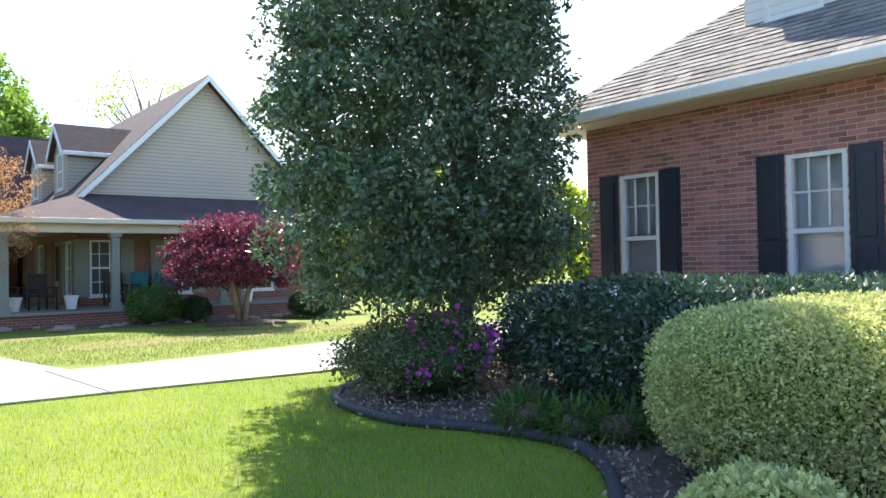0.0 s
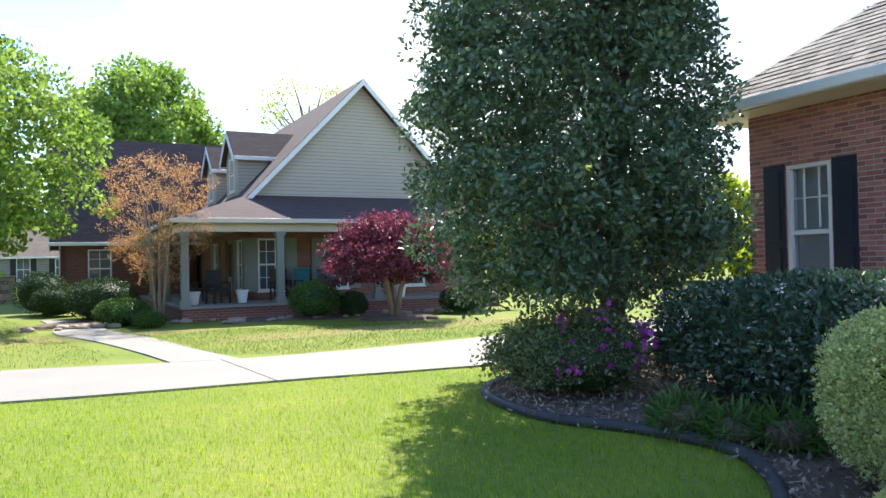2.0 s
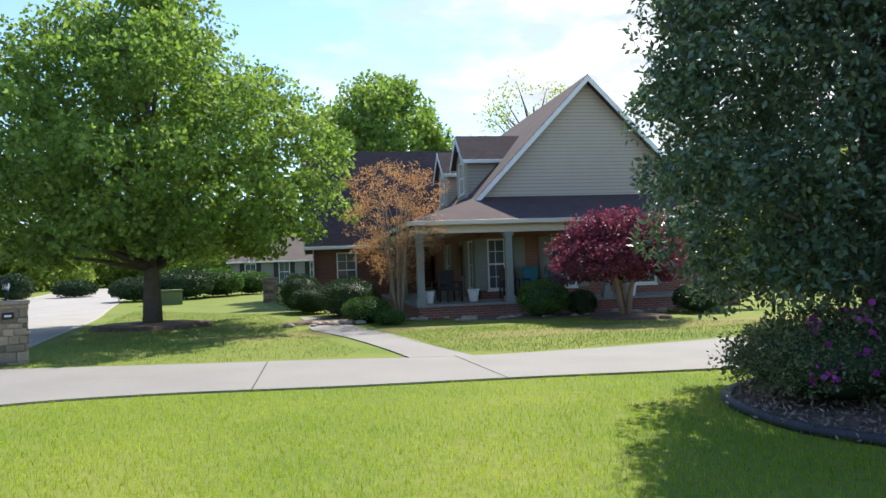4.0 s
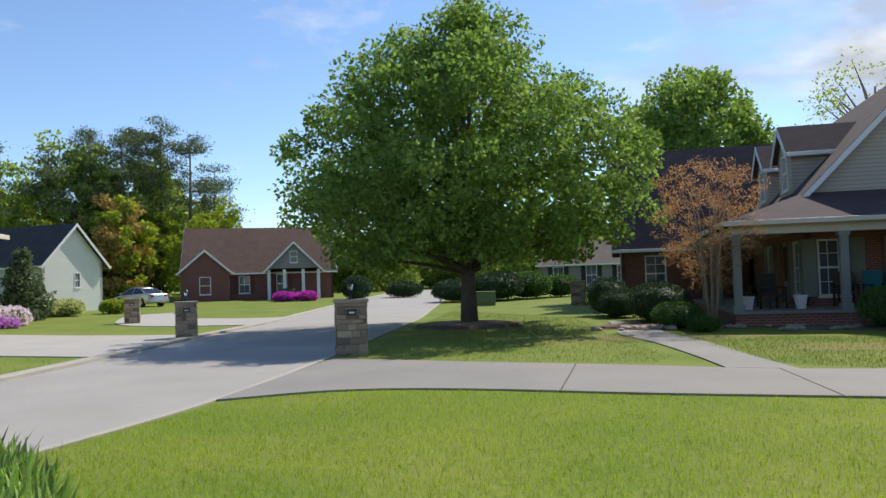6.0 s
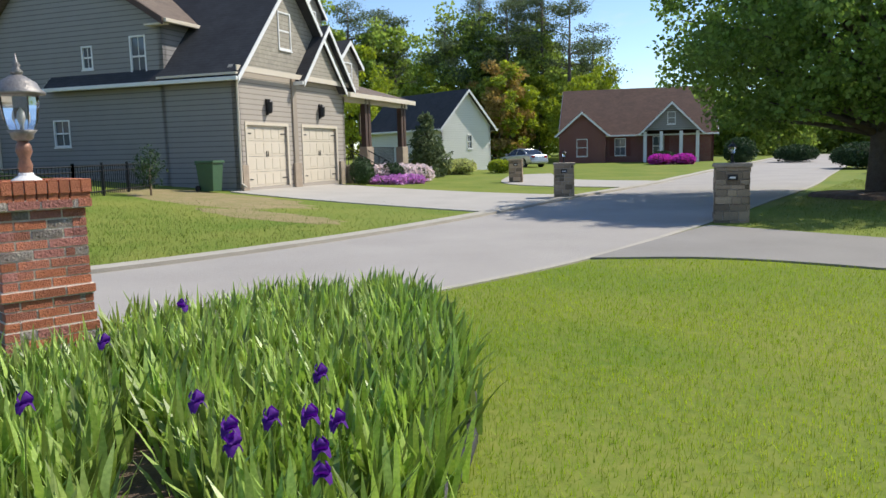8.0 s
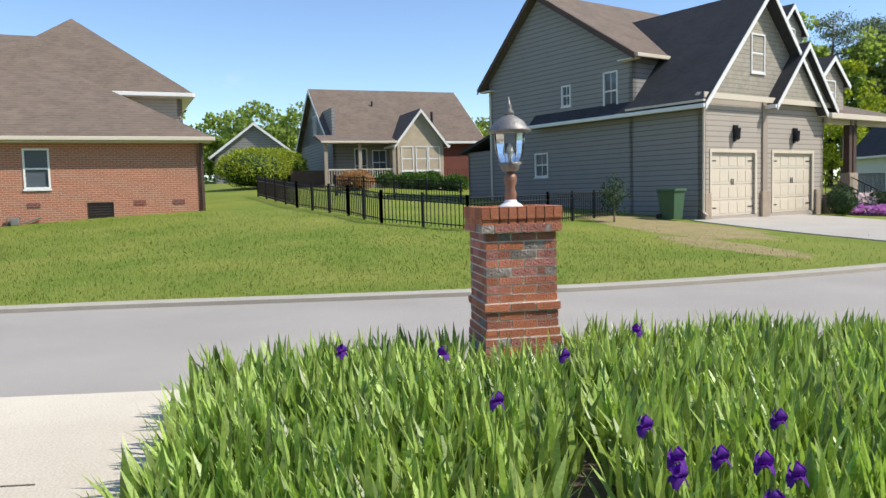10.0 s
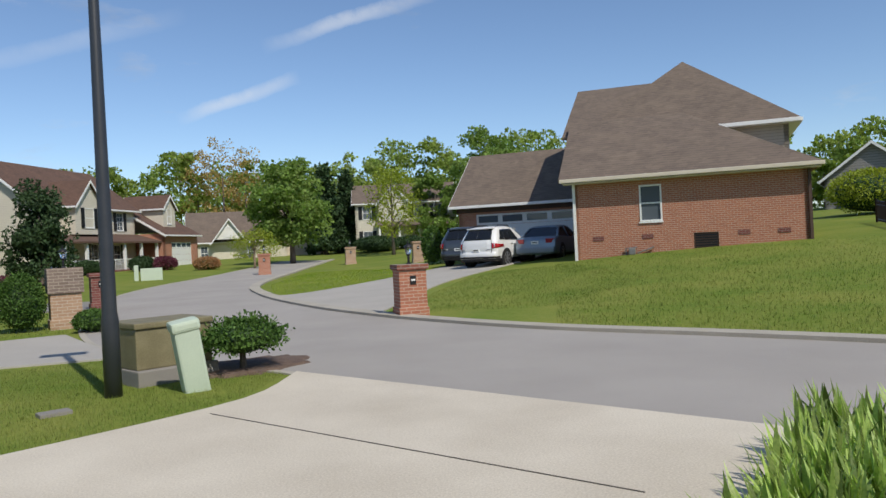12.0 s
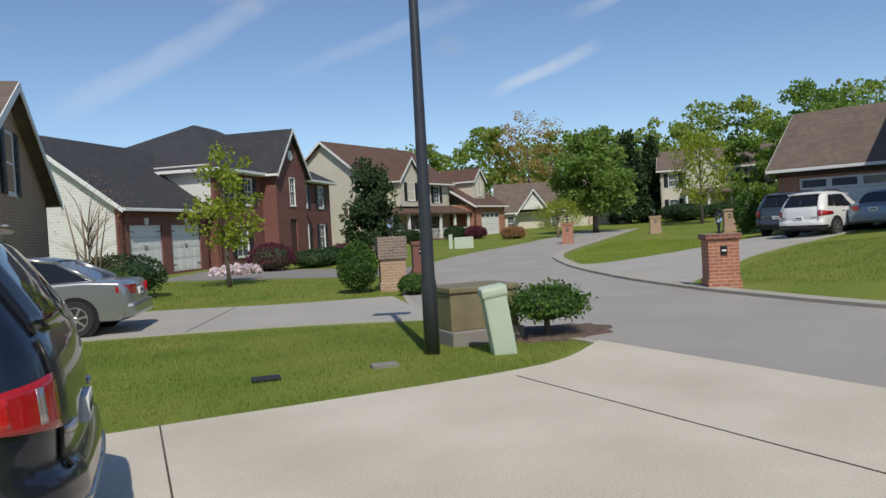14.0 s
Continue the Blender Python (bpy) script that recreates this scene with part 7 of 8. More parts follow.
def bin_at(x, y, turn):
    ob = thing("wheelie_bin", pose(x, y, hz(x, y) + 0.05, 0, 0, turn), "dark green plastic wheelie bin beside the garage", "bin")
    green = material("green_plastic", (0.05, 0.12, 0.055), (0.04, 0.10, 0.045), 4, 0.5)
    bm = box(-0.29, 0.29, -0.35, 0.35, 0.0, 0.95)
    for v in bm.verts:
        if v.co.z < 0.5:
            v.co.x *= 0.8
            v.co.y *= 0.78
    part("body", bm, green, ob)
    part("lid", box(-0.33, 0.33, -0.4, 0.38, 0.955, 1.05, 0.03), green, ob)
    part("handle", tube([(-0.25, 0.42, 0.93), (0.25, 0.42, 0.93)], [0.02, 0.02], 6), green, ob)
    for s in (-0.3, 0.3):
        part("wheel", lathe([(0.1, -0.03), (0.1, 0.03)], 14), BLACK, ob, "", pose(s, 0.3, 0.1, 0, 90))


P = azd(97.4, 27.2)
bin_at(P.x, P.y, 150)

# the black picket fence on the rise
fence = thing("fence", pose(0, 0, 0), "black metal picket fence running uphill", "fence")


PICKET = part_mesh("picket", box(-0.010, 0.010, -0.010, 0.010, 0.05, 0.92), BLACK)


def fence_run(a, b, posts):
    for k in range(posts + 1):
        p = a.lerp(b, k / posts)
        g = hz(p.x, p.y)
        part("post", box(p.x - 0.035, p.x + 0.035, p.y - 0.035, p.y + 0.035, g - 0.1, g + 0.99), BLACK, fence)
        if k < posts:
            q = a.lerp(b, (k + 1) / posts)
            gq = hz(q.x, q.y)
            for h in (0.14, 0.74, 0.90):
                part("rail", tube([(p.x, p.y, g + h), (q.x, q.y, gq + h)], [0.022, 0.022], 4), BLACK, fence)
            n = max(4, int((q - p).length / 0.13))
            for i in range(1, n):
                r = p.lerp(q, i / n)
                part("picket", PICKET, BLACK, fence, "", pose(r.x, r.y, g + (gq - g) * i / n))


RUN = [azd(az, d) for az, d in ((128.2, 36), (125.4, 28.6), (121.6, 24.4), (119.1, 22.2), (112.5, 20.4), (106.4, 23.2), (101.5, 27.6))]
for a, b, posts in zip(RUN, RUN[1:], (4, 3, 2, 2, 2, 3)):
    fence_run(a, b, posts)
fence_run(azd(113.0, 31.5), azd(122.5, 36.0), 4)


def car(m, label, paint, L=4.7, W=1.86, reach=0.3):
    """A car: shell, cabin glass, roof, pillars, wheels, lamps, bumpers. It stands with its rear at x = 0 and its nose at x = L."""
    ob = thing("car", m, label, "car")
    h = W / 2
    low = [(0.06, 0.36), (-0.02, 0.55), (0.02, 0.86), (0.10, 0.97), (0.75, 1.02), (L * 0.5, 0.96), (L * 0.74, 0.93), (L - 0.3, 0.78), (L - 0.03, 0.6), (L, 0.38), (L - 0.1, 0.22), (0.15, 0.24)]
    top = [(0.62, 1.0), (1.32, 1.37), (1.7, 1.44), (L * 0.5, 1.46), (L * 0.58, 1.40), (L * 0.76, 0.92)]

    def shell(profile, rows, mat, name, parent=ob):
        """Side profiles at several widths, each drawn in a little, joined into one skin."""
        bm = bmesh.new()
        mid_x, mid_z = L / 2, sum(z for _, z in profile) / len(profile)
        rings = []
        for y, sx, sz in rows:
            rings.append([bm.verts.new((mid_x + (x - mid_x) * sx, y, mid_z + (z - mid_z) * sz)) for x, z in profile])
        n = len(profile)
        for a, b in zip(rings, rings[1:]):
            for k in range(n):
                bm.faces.new((a[k], a[(k + 1) % n], b[(k + 1) % n], b[k]))
        bm.faces.new(rings[0]), bm.faces.new(rings[-1][::-1])
        bmesh.ops.recalc_face_normals(bm, faces=bm.faces)
        o = part(name, bm, mat, parent, smooth=True)
        mod = o.modifiers.new("bevel", "BEVEL")
        mod.width, mod.segments, mod.limit_method, mod.angle_limit = 0.06, 4, "ANGLE", radians(25)
        return o

    shell(low, [(-h, 0.945, 0.84), (-h + 0.04, 0.97, 0.95), (-h + 0.16, 0.988, 0.99), (-h * 0.45, 1.0, 1.0), (h * 0.45, 1.0, 1.0), (h - 0.16, 0.988, 0.99), (h - 0.04, 0.97, 0.95), (h, 0.945, 0.84)], paint, "body")
    # cabin: glass narrowing to the roof
    zb, zt = min(z for _, z in top), max(z for _, z in top)
    bm = bmesh.new()
    sides = []
    for s in (-1, 1):
        sides.append([bm.verts.new((x, s * (h - 0.07 - 0.24 * (z - zb) / (zt - zb)), z)) for x, z in top])
    n = len(top)
    bm.faces.new(sides[0]), bm.faces.new(sides[1][::-1])
    for k in range(n):
        bm.faces.new((sides[0][k], sides[0][(k + 1) % n], sides[1][(k + 1) % n], sides[1][k]))
    part("cabin_glass", bm, CARGLASS, ob, "dark tinted car glass")
    a, b = 1, n - 2
    pts = top[a:b + 1]
    bm = bmesh.new()
    rows = []
    for x, z in pts:
        w = h - 0.06 - 0.24 * (z - zb) / (zt - zb)
        rows.append([bm.verts.new((x, y, z + dz)) for y, dz in ((-w - 0.01, -0.05), (-w, 0.012), (-w * 0.5, 0.03), (w * 0.5, 0.03), (w, 0.012), (w + 0.01, -0.05))])
    for p, q in zip(rows, rows[1:]):
        for k in range(5):
            bm.faces.new((p[k], p[k + 1], q[k + 1], q[k]))
    o = part("roof", bm, paint, ob, smooth=True)
    o.modifiers.new("thick", "SOLIDIFY").thickness = 0.02
    for s in (-1, 1):
        bm = bmesh.new()
        for p, q, r in ((top[0], top[1], 0.05), (top[-1], top[-2], 0.035), ((L * 0.46, zb), (L * 0.44, zt), 0.035)):
            e = [(x, s * (h - 0.065 - 0.24 * (z - zb) / (zt - zb)), z) for x, z in (p, q)]
            tube(e, [r, r * 0.8], 6, bm)
        part("pillars", bm, paint, ob, smooth=True)
    r = 0.33
    for x in (0.95, L - 0.95):
        for s in (-1, 1):
            wm = pose(x, s * (h - 0.12), r, 90 * s)
            arch = part("wheel_arch", lathe([(r + 0.07, 0.0), (r + 0.07, 0.128)], 28), BLACK, ob, "", pose(x, s * (h - 0.125), r, -90 * s))
            tyre = part("tyre", lathe([(r - 0.1, -0.11), (r - 0.02, -0.115), (r, -0.08), (r, 0.08), (r - 0.02, 0.115), (r - 0.1, 0.11)], 28), TYRE, ob, "", pose(x, s * (h - 0.09), r, -90 * s))
            bm = lathe([(r - 0.1, 0.06), (r - 0.11, 0.112), (r - 0.13, 0.112), (r - 0.14, 0.085), (0.06, 0.105), (0.03, 0.12)], 28)
            part("rim", bm, RIM, tyre)
            bm = bmesh.new()
            for k in range(7):
                add_box(bm, -0.022, 0.022, 0.05, r - 0.12, 0.085, 0.118, 0.0, pose(0, 0, 0, 0, 0, k * 360 / 7 + 0.1))
            part("spokes", bm, RIM, tyre)
    for s in (-1, 1):
        z0, z1 = 0.72, 0.90
        plan = [(reach, h - 0.005), (0.20, h + 0.004), (0.10, h - 0.05), (0.03, h - 0.17), (-0.022, h - 0.42), (0.05, h - 0.42), (0.10, h - 0.19), (0.2, h - 0.07), (reach, h - 0.07)]
        lamp = bmesh.new()
        zc = (z0 + z1) / 2
        ends = [[lamp.verts.new((x, s * y, zc + (z - zc) * (1 - 0.55 * max(x, 0) / reach) + 0.02 * x)) for x, y in plan] for z in (z0, z1)]
        lamp.faces.new(ends[0]), lamp.faces.new(ends[1][::-1])
        for k in range(len(plan)):
            lamp.faces.new((ends[0][k], ends[0][(k + 1) % len(plan)], ends[1][(k + 1) % len(plan)], ends[1][k]))
        part("tail_lamp", lamp, TAIL, ob, "red tail lamp")
        part("head_lamp", box(L - 0.3, L - 0.08, s * (h - 0.30) - 0.12, s * (h - 0.30) + 0.12, 0.66, 0.8, 0.03), RIM, ob)
        part("door_mirror", box(L * 0.70, L * 0.70 + 0.12, s * (h + 0.06) - 0.1, s * (h + 0.06) + 0.1, zb + 0.02, zb + 0.18, 0.03), paint, ob)
        for x in (L * 0.30, L * 0.52):
            part("door_handle", box(x - 0.1, x + 0.1, s * (h - 0.01) - 0.022, s * (h - 0.01) + 0.022, zb - 0.14, zb - 0.11, 0.008), paint, ob)
    part("rear_bumper", box(-0.05, 0.14, -h + 0.05, h - 0.05, 0.3, 0.56, 0.06), paint, ob)
    part("licence_plate", box(-0.018, 0.03, -0.16, 0.16, 0.68, 0.82), WHITE, ob)
    part("plate_bar", box(-0.022, -0.019, -0.11, 0.11, 0.73, 0.77), BLACK, ob)
    return ob


def suv(m, label, paint, L, W, H, tall=1.0):
    """A boxy five-door car lofted from level outlines; glass, lamps and trim are patches laid over its skin. Rear at x = 0, nose at x = L."""
    ob = thing("car", m, label, "car")
    Z = [0.26, 0.34, 0.48, 0.60, 0.66, 0.80, 0.98, 1.10, 1.20, 1.34, 1.52, 1.64, 1.71, 1.74]
    BACK = [0.16, 0.02, -0.05, -0.04, 0.02, 0.015, 0.03, 0.06, 0.11, 0.20, 0.33, 0.44, 0.56, 0.80]
    HALF = [0.88, 0.94, 0.985, 0.99, 1.0, 1.0, 0.985, 0.96, 0.93, 0.88, 0.81, 0.75, 0.68, 0.52]
    NOSE = [L - 0.20, L - 0.08, L, L - 0.01, L - 0.02, L - 0.06, L - 0.22, L * 0.735, L * 0.71, L * 0.66, L * 0.60, L * 0.555, L * 0.50, L * 0.44]
    kz = H / 1.74

    def at(u, z):
        """A place on the skin: u runs from the middle of the tail (0) by the corner (1) along the flank to the nose (2) and its middle (3)."""
        z0 = z / kz
        b, h, n = np.interp(z0, Z, BACK), np.interp(z0, Z, HALF) * W / 2, np.interp(z0, Z, NOSE)
        r = 0.30
        if u <= 1:
            s = u * (h - r + r * math.pi / 2)
            if s < h - r:
                return Vector((b + 0.05 * (s / h) ** 2, s, z))
            a = (s - (h - r)) / r
            return Vector((b + 0.05 + r * (1 - math.cos(a)) * 0.8, h - r + r * math.sin(a), z))
        x0 = b + 0.05 + r * 0.8
        if u <= 2:
            t = u - 1
            return Vector((x0 + (n - 0.35 - x0) * t, h - 0.06 * h * max(0, t - 0.75) * 4, z))
        t = (u - 2) * math.pi / 2
        return Vector((n - 0.35 + 0.35 * math.sin(t), h * 0.94 * math.cos(t) ** 0.6, z))

    def patch(name, side, u0, u1, z0, z1, mat, proud=0.006, nu=10, nz=6, taper=0.0, slant=0.0, parent=ob, lab=""):
        """A piece of the skin between u0 and u1, z0 and z1, laid a little proud, with its edges turned in."""
        bm = bmesh.new()
        zc = (z0 + z1) / 2
        grid = [[], []]
        for i in range(nu + 1):
            for layer, off in ((0, proud), (1, -0.02)):
                col = []
                for j in range(nz + 1):
                    f = i / nu
                    z = z0 + (z1 - z0) * j / nz
                    z = zc + (z - zc) * (1 - taper * f)
                    u = u0 + (u1 - u0) * f + slant * (j / nz) * (1 - f)
                    p = at(u, z)
                    e = at(min(u + 0.004, 3.0), z) - at(max(u - 0.004, 0.0), z)
                    g = at(u, min(z + 0.01, H * 0.99)) - at(u, z - 0.01)
                    nrm = e.cross(g).normalized()
                    q = p + nrm * off
                    col.append(bm.verts.new((q.x, q.y * side, q.z)))
                grid[layer].append(col)
        for layer in grid:
            for i in range(nu):
                for j in range(nz):
                    bm.faces.new((layer[i][j], layer[i + 1][j], layer[i + 1][j + 1], layer[i][j + 1]))
        for i in range(nu):
            for j in (0, nz):
                bm.faces.new((grid[0][i][j], grid[0][i + 1][j], grid[1][i + 1][j], grid[1][i][j]))
        for j in range(nz):
            for i in (0, nu):
                bm.faces.new((grid[0][i][j], grid[0][i][j + 1], grid[1][i][j + 1], grid[1][i][j]))
        return part(name, bm, mat, parent, lab, None, True)

    us = [*np.linspace(0, 1, 15), *np.linspace(1.04, 1.96, 16), *np.linspace(2, 3, 9)]
    bm = bmesh.new()
    rings = []
    for z in np.linspace(0.26, 1.74, 40):
        half = [at(float(u), float(z) * kz) for u in us]
        full = half + [Vector((p.x, -p.y, p.z)) for p in half[-2:0:-1]]
        rings.append([bm.verts.new(p) for p in full])
    k = len(rings[0])
    for p, q in zip(rings, rings[1:]):
        for i in range(k):
            bm.faces.new((p[i], p[(i + 1) % k], q[(i + 1) % k], q[i]))
    bm.faces.new(rings[0][::-1]), bm.faces.new(rings[-1])
    part("body", bm, paint, ob, "", None, True)
    for s in (-1, 1):
        patch("rear_glass", s, 0.0, 0.64, 1.17 * kz, 1.60 * kz, CARGLASS, lab="dark tinted rear glass")
        patch("quarter_window", s, 1.05, 1.24, 1.16 * kz, 1.58 * kz, CARGLASS, slant=0.03, lab="dark tinted side glass")
        patch("side_window", s, 1.26, 1.47, 1.14 * kz, 1.60 * kz, CARGLASS)
        patch("side_window", s, 1.49, 1.76, 1.13 * kz, 1.60 * kz, CARGLASS)
        patch("windscreen", s, 2.35, 3.0, 1.14 * kz, 1.62 * kz, CARGLASS)
        tail = patch("tail_lamp", s, 0.66, 1.13, 0.80 * kz, 1.02 * kz, TAIL, 0.014, 16, 6, 0.5, lab="red wraparound tail lamp")
        patch("brake_lens", s, 0.90, 1.09, 0.85 * kz, 0.97 * kz, TAIL_BRIGHT, 0.019, 8, 4, 0.35, parent=tail, lab="bright red brake lens")
        patch("reverse_lens", s, 0.75, 0.79, 0.84 * kz, 0.98 * kz, RIM, 0.019, 4, 4, parent=tail, lab="pale reversing lens")
        patch("tailgate_seam", s, 0.645, 0.655, 0.62 * kz, 1.15 * kz, BLACK, 0.003, 2, 8)
        patch("bumper_trim", s, 0.0, 1.05, 0.40 * kz, 0.47 * kz, RIM if tall > 1 else BLACK, 0.008, 14, 2)
        patch("lower_cladding", s, 0.0, 2.9, 0.27 * kz, 0.38 * kz, BLACK, 0.008, 40, 2)
        patch("badge", s, 0.46, 0.60, 0.755 * kz, 0.785 * kz, RIM, 0.006, 4, 1)
        part("roof_rail", tube([(0.75, s * W * 0.31, H - 0.03), (0.95, s * W * 0.31, H + 0.03), (L * 0.42, s * W * 0.31, H + 0.03), (L * 0.47, s * W * 0.31, H - 0.03)], [0.018] * 4, 6), BLACK, ob)
        part("door_mirror", box(L * 0.66, L * 0.66 + 0.12, s * (W / 2 + 0.06) - 0.1, s * (W / 2 + 0.06) + 0.1, 1.08 * kz, 1.24 * kz, 0.03), paint, ob)
        for x in (L * 0.36, L * 0.53):
            part("door_handle", box(x - 0.1, x + 0.1, s * (W / 2) - 0.03, s * (W / 2) + 0.012, 0.98 * kz, 1.01 * kz, 0.008), paint, ob)
        for x in (1.0, L - 0.95):
            r = 0.365
            part("wheel_arch", lathe([(r + 0.06, 0.0), (r + 0.06, 0.03)], 32), BLACK, ob, "", pose(x, s * (W / 2 - 0.02), r, -90 * s))
            tyre = part("tyre", lathe([(r - 0.1, -0.11), (r - 0.02, -0.115), (r, -0.08), (r, 0.08), (r - 0.02, 0.115), (r - 0.1, 0.11)], 28), TYRE, ob, "", pose(x, s * (W / 2 - 0.085), r, -90 * s))
            part("rim", lathe([(r - 0.1, 0.06), (r - 0.11, 0.112), (r - 0.13, 0.112), (r - 0.14, 0.085), (0.06, 0.105), (0.03, 0.12)], 28), RIM, tyre)
            bm = bmesh.new()
            for k in range(7):
                add_box(bm, -0.022, 0.022, 0.05, r - 0.12, 0.085, 0.118, 0.0, pose(0, 0, 0, 0, 0, k * 360 / 7))
            part("spokes", bm, RIM, tyre)
    part("rear_spoiler", box(0.36, 0.62, -W * 0.34, W * 0.34, H - 0.12, H - 0.07, 0.02), paint, ob)
    plate = part("licence_plate", box(-0.015, 0.03, -0.16, 0.16, 0.68 * kz, 0.80 * kz), WHITE, ob)
    part("plate_bar", box(-0.019, -0.016, -0.11, 0.11, 0.72 * kz, 0.76 * kz), BLACK, plate)
    return ob


CARGLASS = glazing("tinted_car_glass", (0.012, 0.014, 0.018), 0.0, 0.04)
TYRE = material("tyre_rubber", (0.02, 0.02, 0.02), (0.03, 0.03, 0.03), 8, 0.85)
RIM = material("alloy", (0.55, 0.55, 0.56), (0.48, 0.48, 0.5), 4, 0.3, metal=0.8, bump=0.02)
TAIL_BRIGHT = material("bright_red_lens", (0.62, 0.02, 0.02), (0.5, 0.015, 0.015), 9, 0.15, bump=0.02, coat=0.8)
TAIL = material("red_lens", (0.42, 0.012, 0.015), (0.30, 0.008, 0.012), 6, 0.12, bump=0.02, coat=0.6)


def paintwork(name, c, metal=0.4):
    return material(name, c, tuple(v * 0.94 for v in c), 2, 0.28, metal=metal, bump=0.0, coat=0.8)


P_NAVY, P_SILVER = paintwork("navy_paint", (0.014, 0.018, 0.032)), paintwork("silver_paint", (0.42, 0.43, 0.45), 0.7)
P_WHITE, P_GREY, P_BLUE = paintwork("white_car_paint", (0.78, 0.78, 0.77), 0.0), paintwork("grey_paint", (0.07, 0.08, 0.10)), paintwork("blue_grey_paint", (0.22, 0.27, 0.33))
suv(pose(1.985, -3.82, 0.035, 0, 0, 24), "dark navy SUV parked on the cream drive", P_NAVY, 5.0, 2.0, 1.8, 1.1)
p = azd(203.6, 15.5)
car(pose(p.x, p.y, 0.03, 0, 0, 12), "silver sedan parked on the neighbouring drive", P_SILVER, 4.8, 1.82)
p = azd(155.9, 31.0)
suv(pose(p.x, p.y, hz(p.x, p.y) + 0.03, 0, 0, 216), "white compact SUV parked before a garage", P_WHITE, 4.25, 1.82, 1.72)
p = azd(157.3, 34.0)
suv(pose(p.x, p.y, hz(p.x, p.y) + 0.03, 0, 0, 222), "dark grey SUV parked before a garage", P_GREY, 4.9, 1.98, 1.8)
p = azd(151.4, 31.5)
car(pose(p.x, p.y, hz(p.x, p.y) + 0.03, 0, 0, 222), "blue-grey sedan parked before a garage", P_BLUE, 4.6, 1.8)
p = azd(72.8, 60)
car(pose(p.x, p.y, hz(p.x, p.y) + 0.03, 0, 0, 200), "pale blue sedan parked by the wood", P_SILVER, 4.5, 1.8)

# porch things of the beige house
TEAL = material("teal_cushion", (0.02, 0.13, 0.16), (0.03, 0.18, 0.21), 6, 0.9)


def rocking_chair(m, label, cush):
    ob = thing("porch_chair", m, label, "chair", "porch chairs")
    part("seat", box(-0.28, 0.28, -0.26, 0.26, 0.38, 0.46, 0.02), cush, ob)
    part("backrest", box(-0.28, 0.28, 0.24, 0.32, 0.44, 1.05, 0.03), cush, ob)
    for x in (-0.27, 0.27):
        part("arm", box(x - 0.035, x + 0.035, -0.28, 0.3, 0.62, 0.66, 0.01), BLACK, ob)
        for y in (-0.24, 0.26):
            part("leg", box(x - 0.025, x + 0.025, y - 0.025, y + 0.025, 0.0, 0.62), BLACK, ob)
    return ob


MN = pose(-11.25, 23.07, 0.44, 0, 0, 39)
for x, y, r, c in ((-1.2, -1.0, 20, BLACK), (0.9, -0.6, 0, BROWNWOOD), (1.7, -0.8, 10, TEAL), (2.4, -0.8, -10, TEAL), (-1.7, 0.6, 60, BLACK)):
    rocking_chair(MN @ pose(x, y, 0, 0, 0, r), "teal cushioned porch chair" if c is TEAL else "dark porch chair against the brick wall", c)
for x, y in ((-0.5, -1.2), (4.6, -2.0), (-2.0, -1.4)):
    ob = thing("flower_pot", MN @ pose(x, y, 0), "white flower pot on the porch", "pot")
    part("pot", lathe([(0.13, 0), (0.19, 0.34), (0.21, 0.36), (0.21, 0.4)], 16), WHITE, ob)
for k in range(60):
    a = rb.uniform(-3.0, 3.4)
    x, y = -7.6 + a * 0.8 + rb.uniform(-0.5, 0.5), 22.0 + a * 0.62 - 0.9 + rb.uniform(-0.4, 0.4)
    if k % 2:
        x, y = -12.0 + a * 0.75 + rb.uniform(-0.5, 0.5), 18.9 + a * 0.62 + rb.uniform(-0.4, 0.4)
    s = rb.uniform(0.06, 0.2)
    bm = bmesh.new()
    bmesh.ops.create_icosphere(bm, subdivisions=2, radius=s)
    for v in bm.verts:
        v.co = v.co * (1 + 0.25 * noise.noise(v.co * 6 + Vector((k, 0, 0))))
        v.co.z *= 0.5
    ob = part("stone", bm, STONE, None, "", pose(x, y, hz(x, y) + 0.05))
    tagged(ob, "grey-brown border stone in the garden bed", "stone", "border stones")

# ---- grass blades on the nearest lawns ----
def lawn(name, lo, hi, n, keep, label, mat=BLADE):
    c = RNG.uniform(lo, hi, (n, 2))
    c = c[keep(c)]
    r = np.concatenate([c, np.zeros((len(c), 1))], 1)
    ln = RNG.uniform(0.03, 0.065, len(c))
    me = blades(name, r, RNG.normal(size=(len(c), 2)) * 0.5, ln, RNG.uniform(0.004, 0.008, len(c)), mat, 1, 0.3)
    tagged(part(name, me, mat), label, "grass", "", "stuff")


EL = list(map(tuple, along(EDGE, 60)))
ROADSIDE = [(-10.2, 4.2), (-9.6, 6.0), (-8.3, 7.0), (-6.1, 8.45), (-3.9, 9.9), (-1.6, 11.4), (-0.35, 11.6)]
FRONT = ROADSIDE + EL[4:] + [(1.0, -1.1), (-0.5, -1.9), (-2.5, -3.05), (-4.6, -4.3), (-6.4, -1.7), (-8.2, 0.9)]
lawn("grass", (-10.4, -4.5), (2.7, 11.7), 330000, lambda c: inside(c, FRONT) & ~inside(c, IRIS) & (np.hypot(c[:, 0], c[:, 1]) > 1.0) & (RNG.uniform(0, 1, len(c)) < 7.0 / np.maximum(np.hypot(c[:, 0], c[:, 1]), 5)), "short bright green mown grass blades")
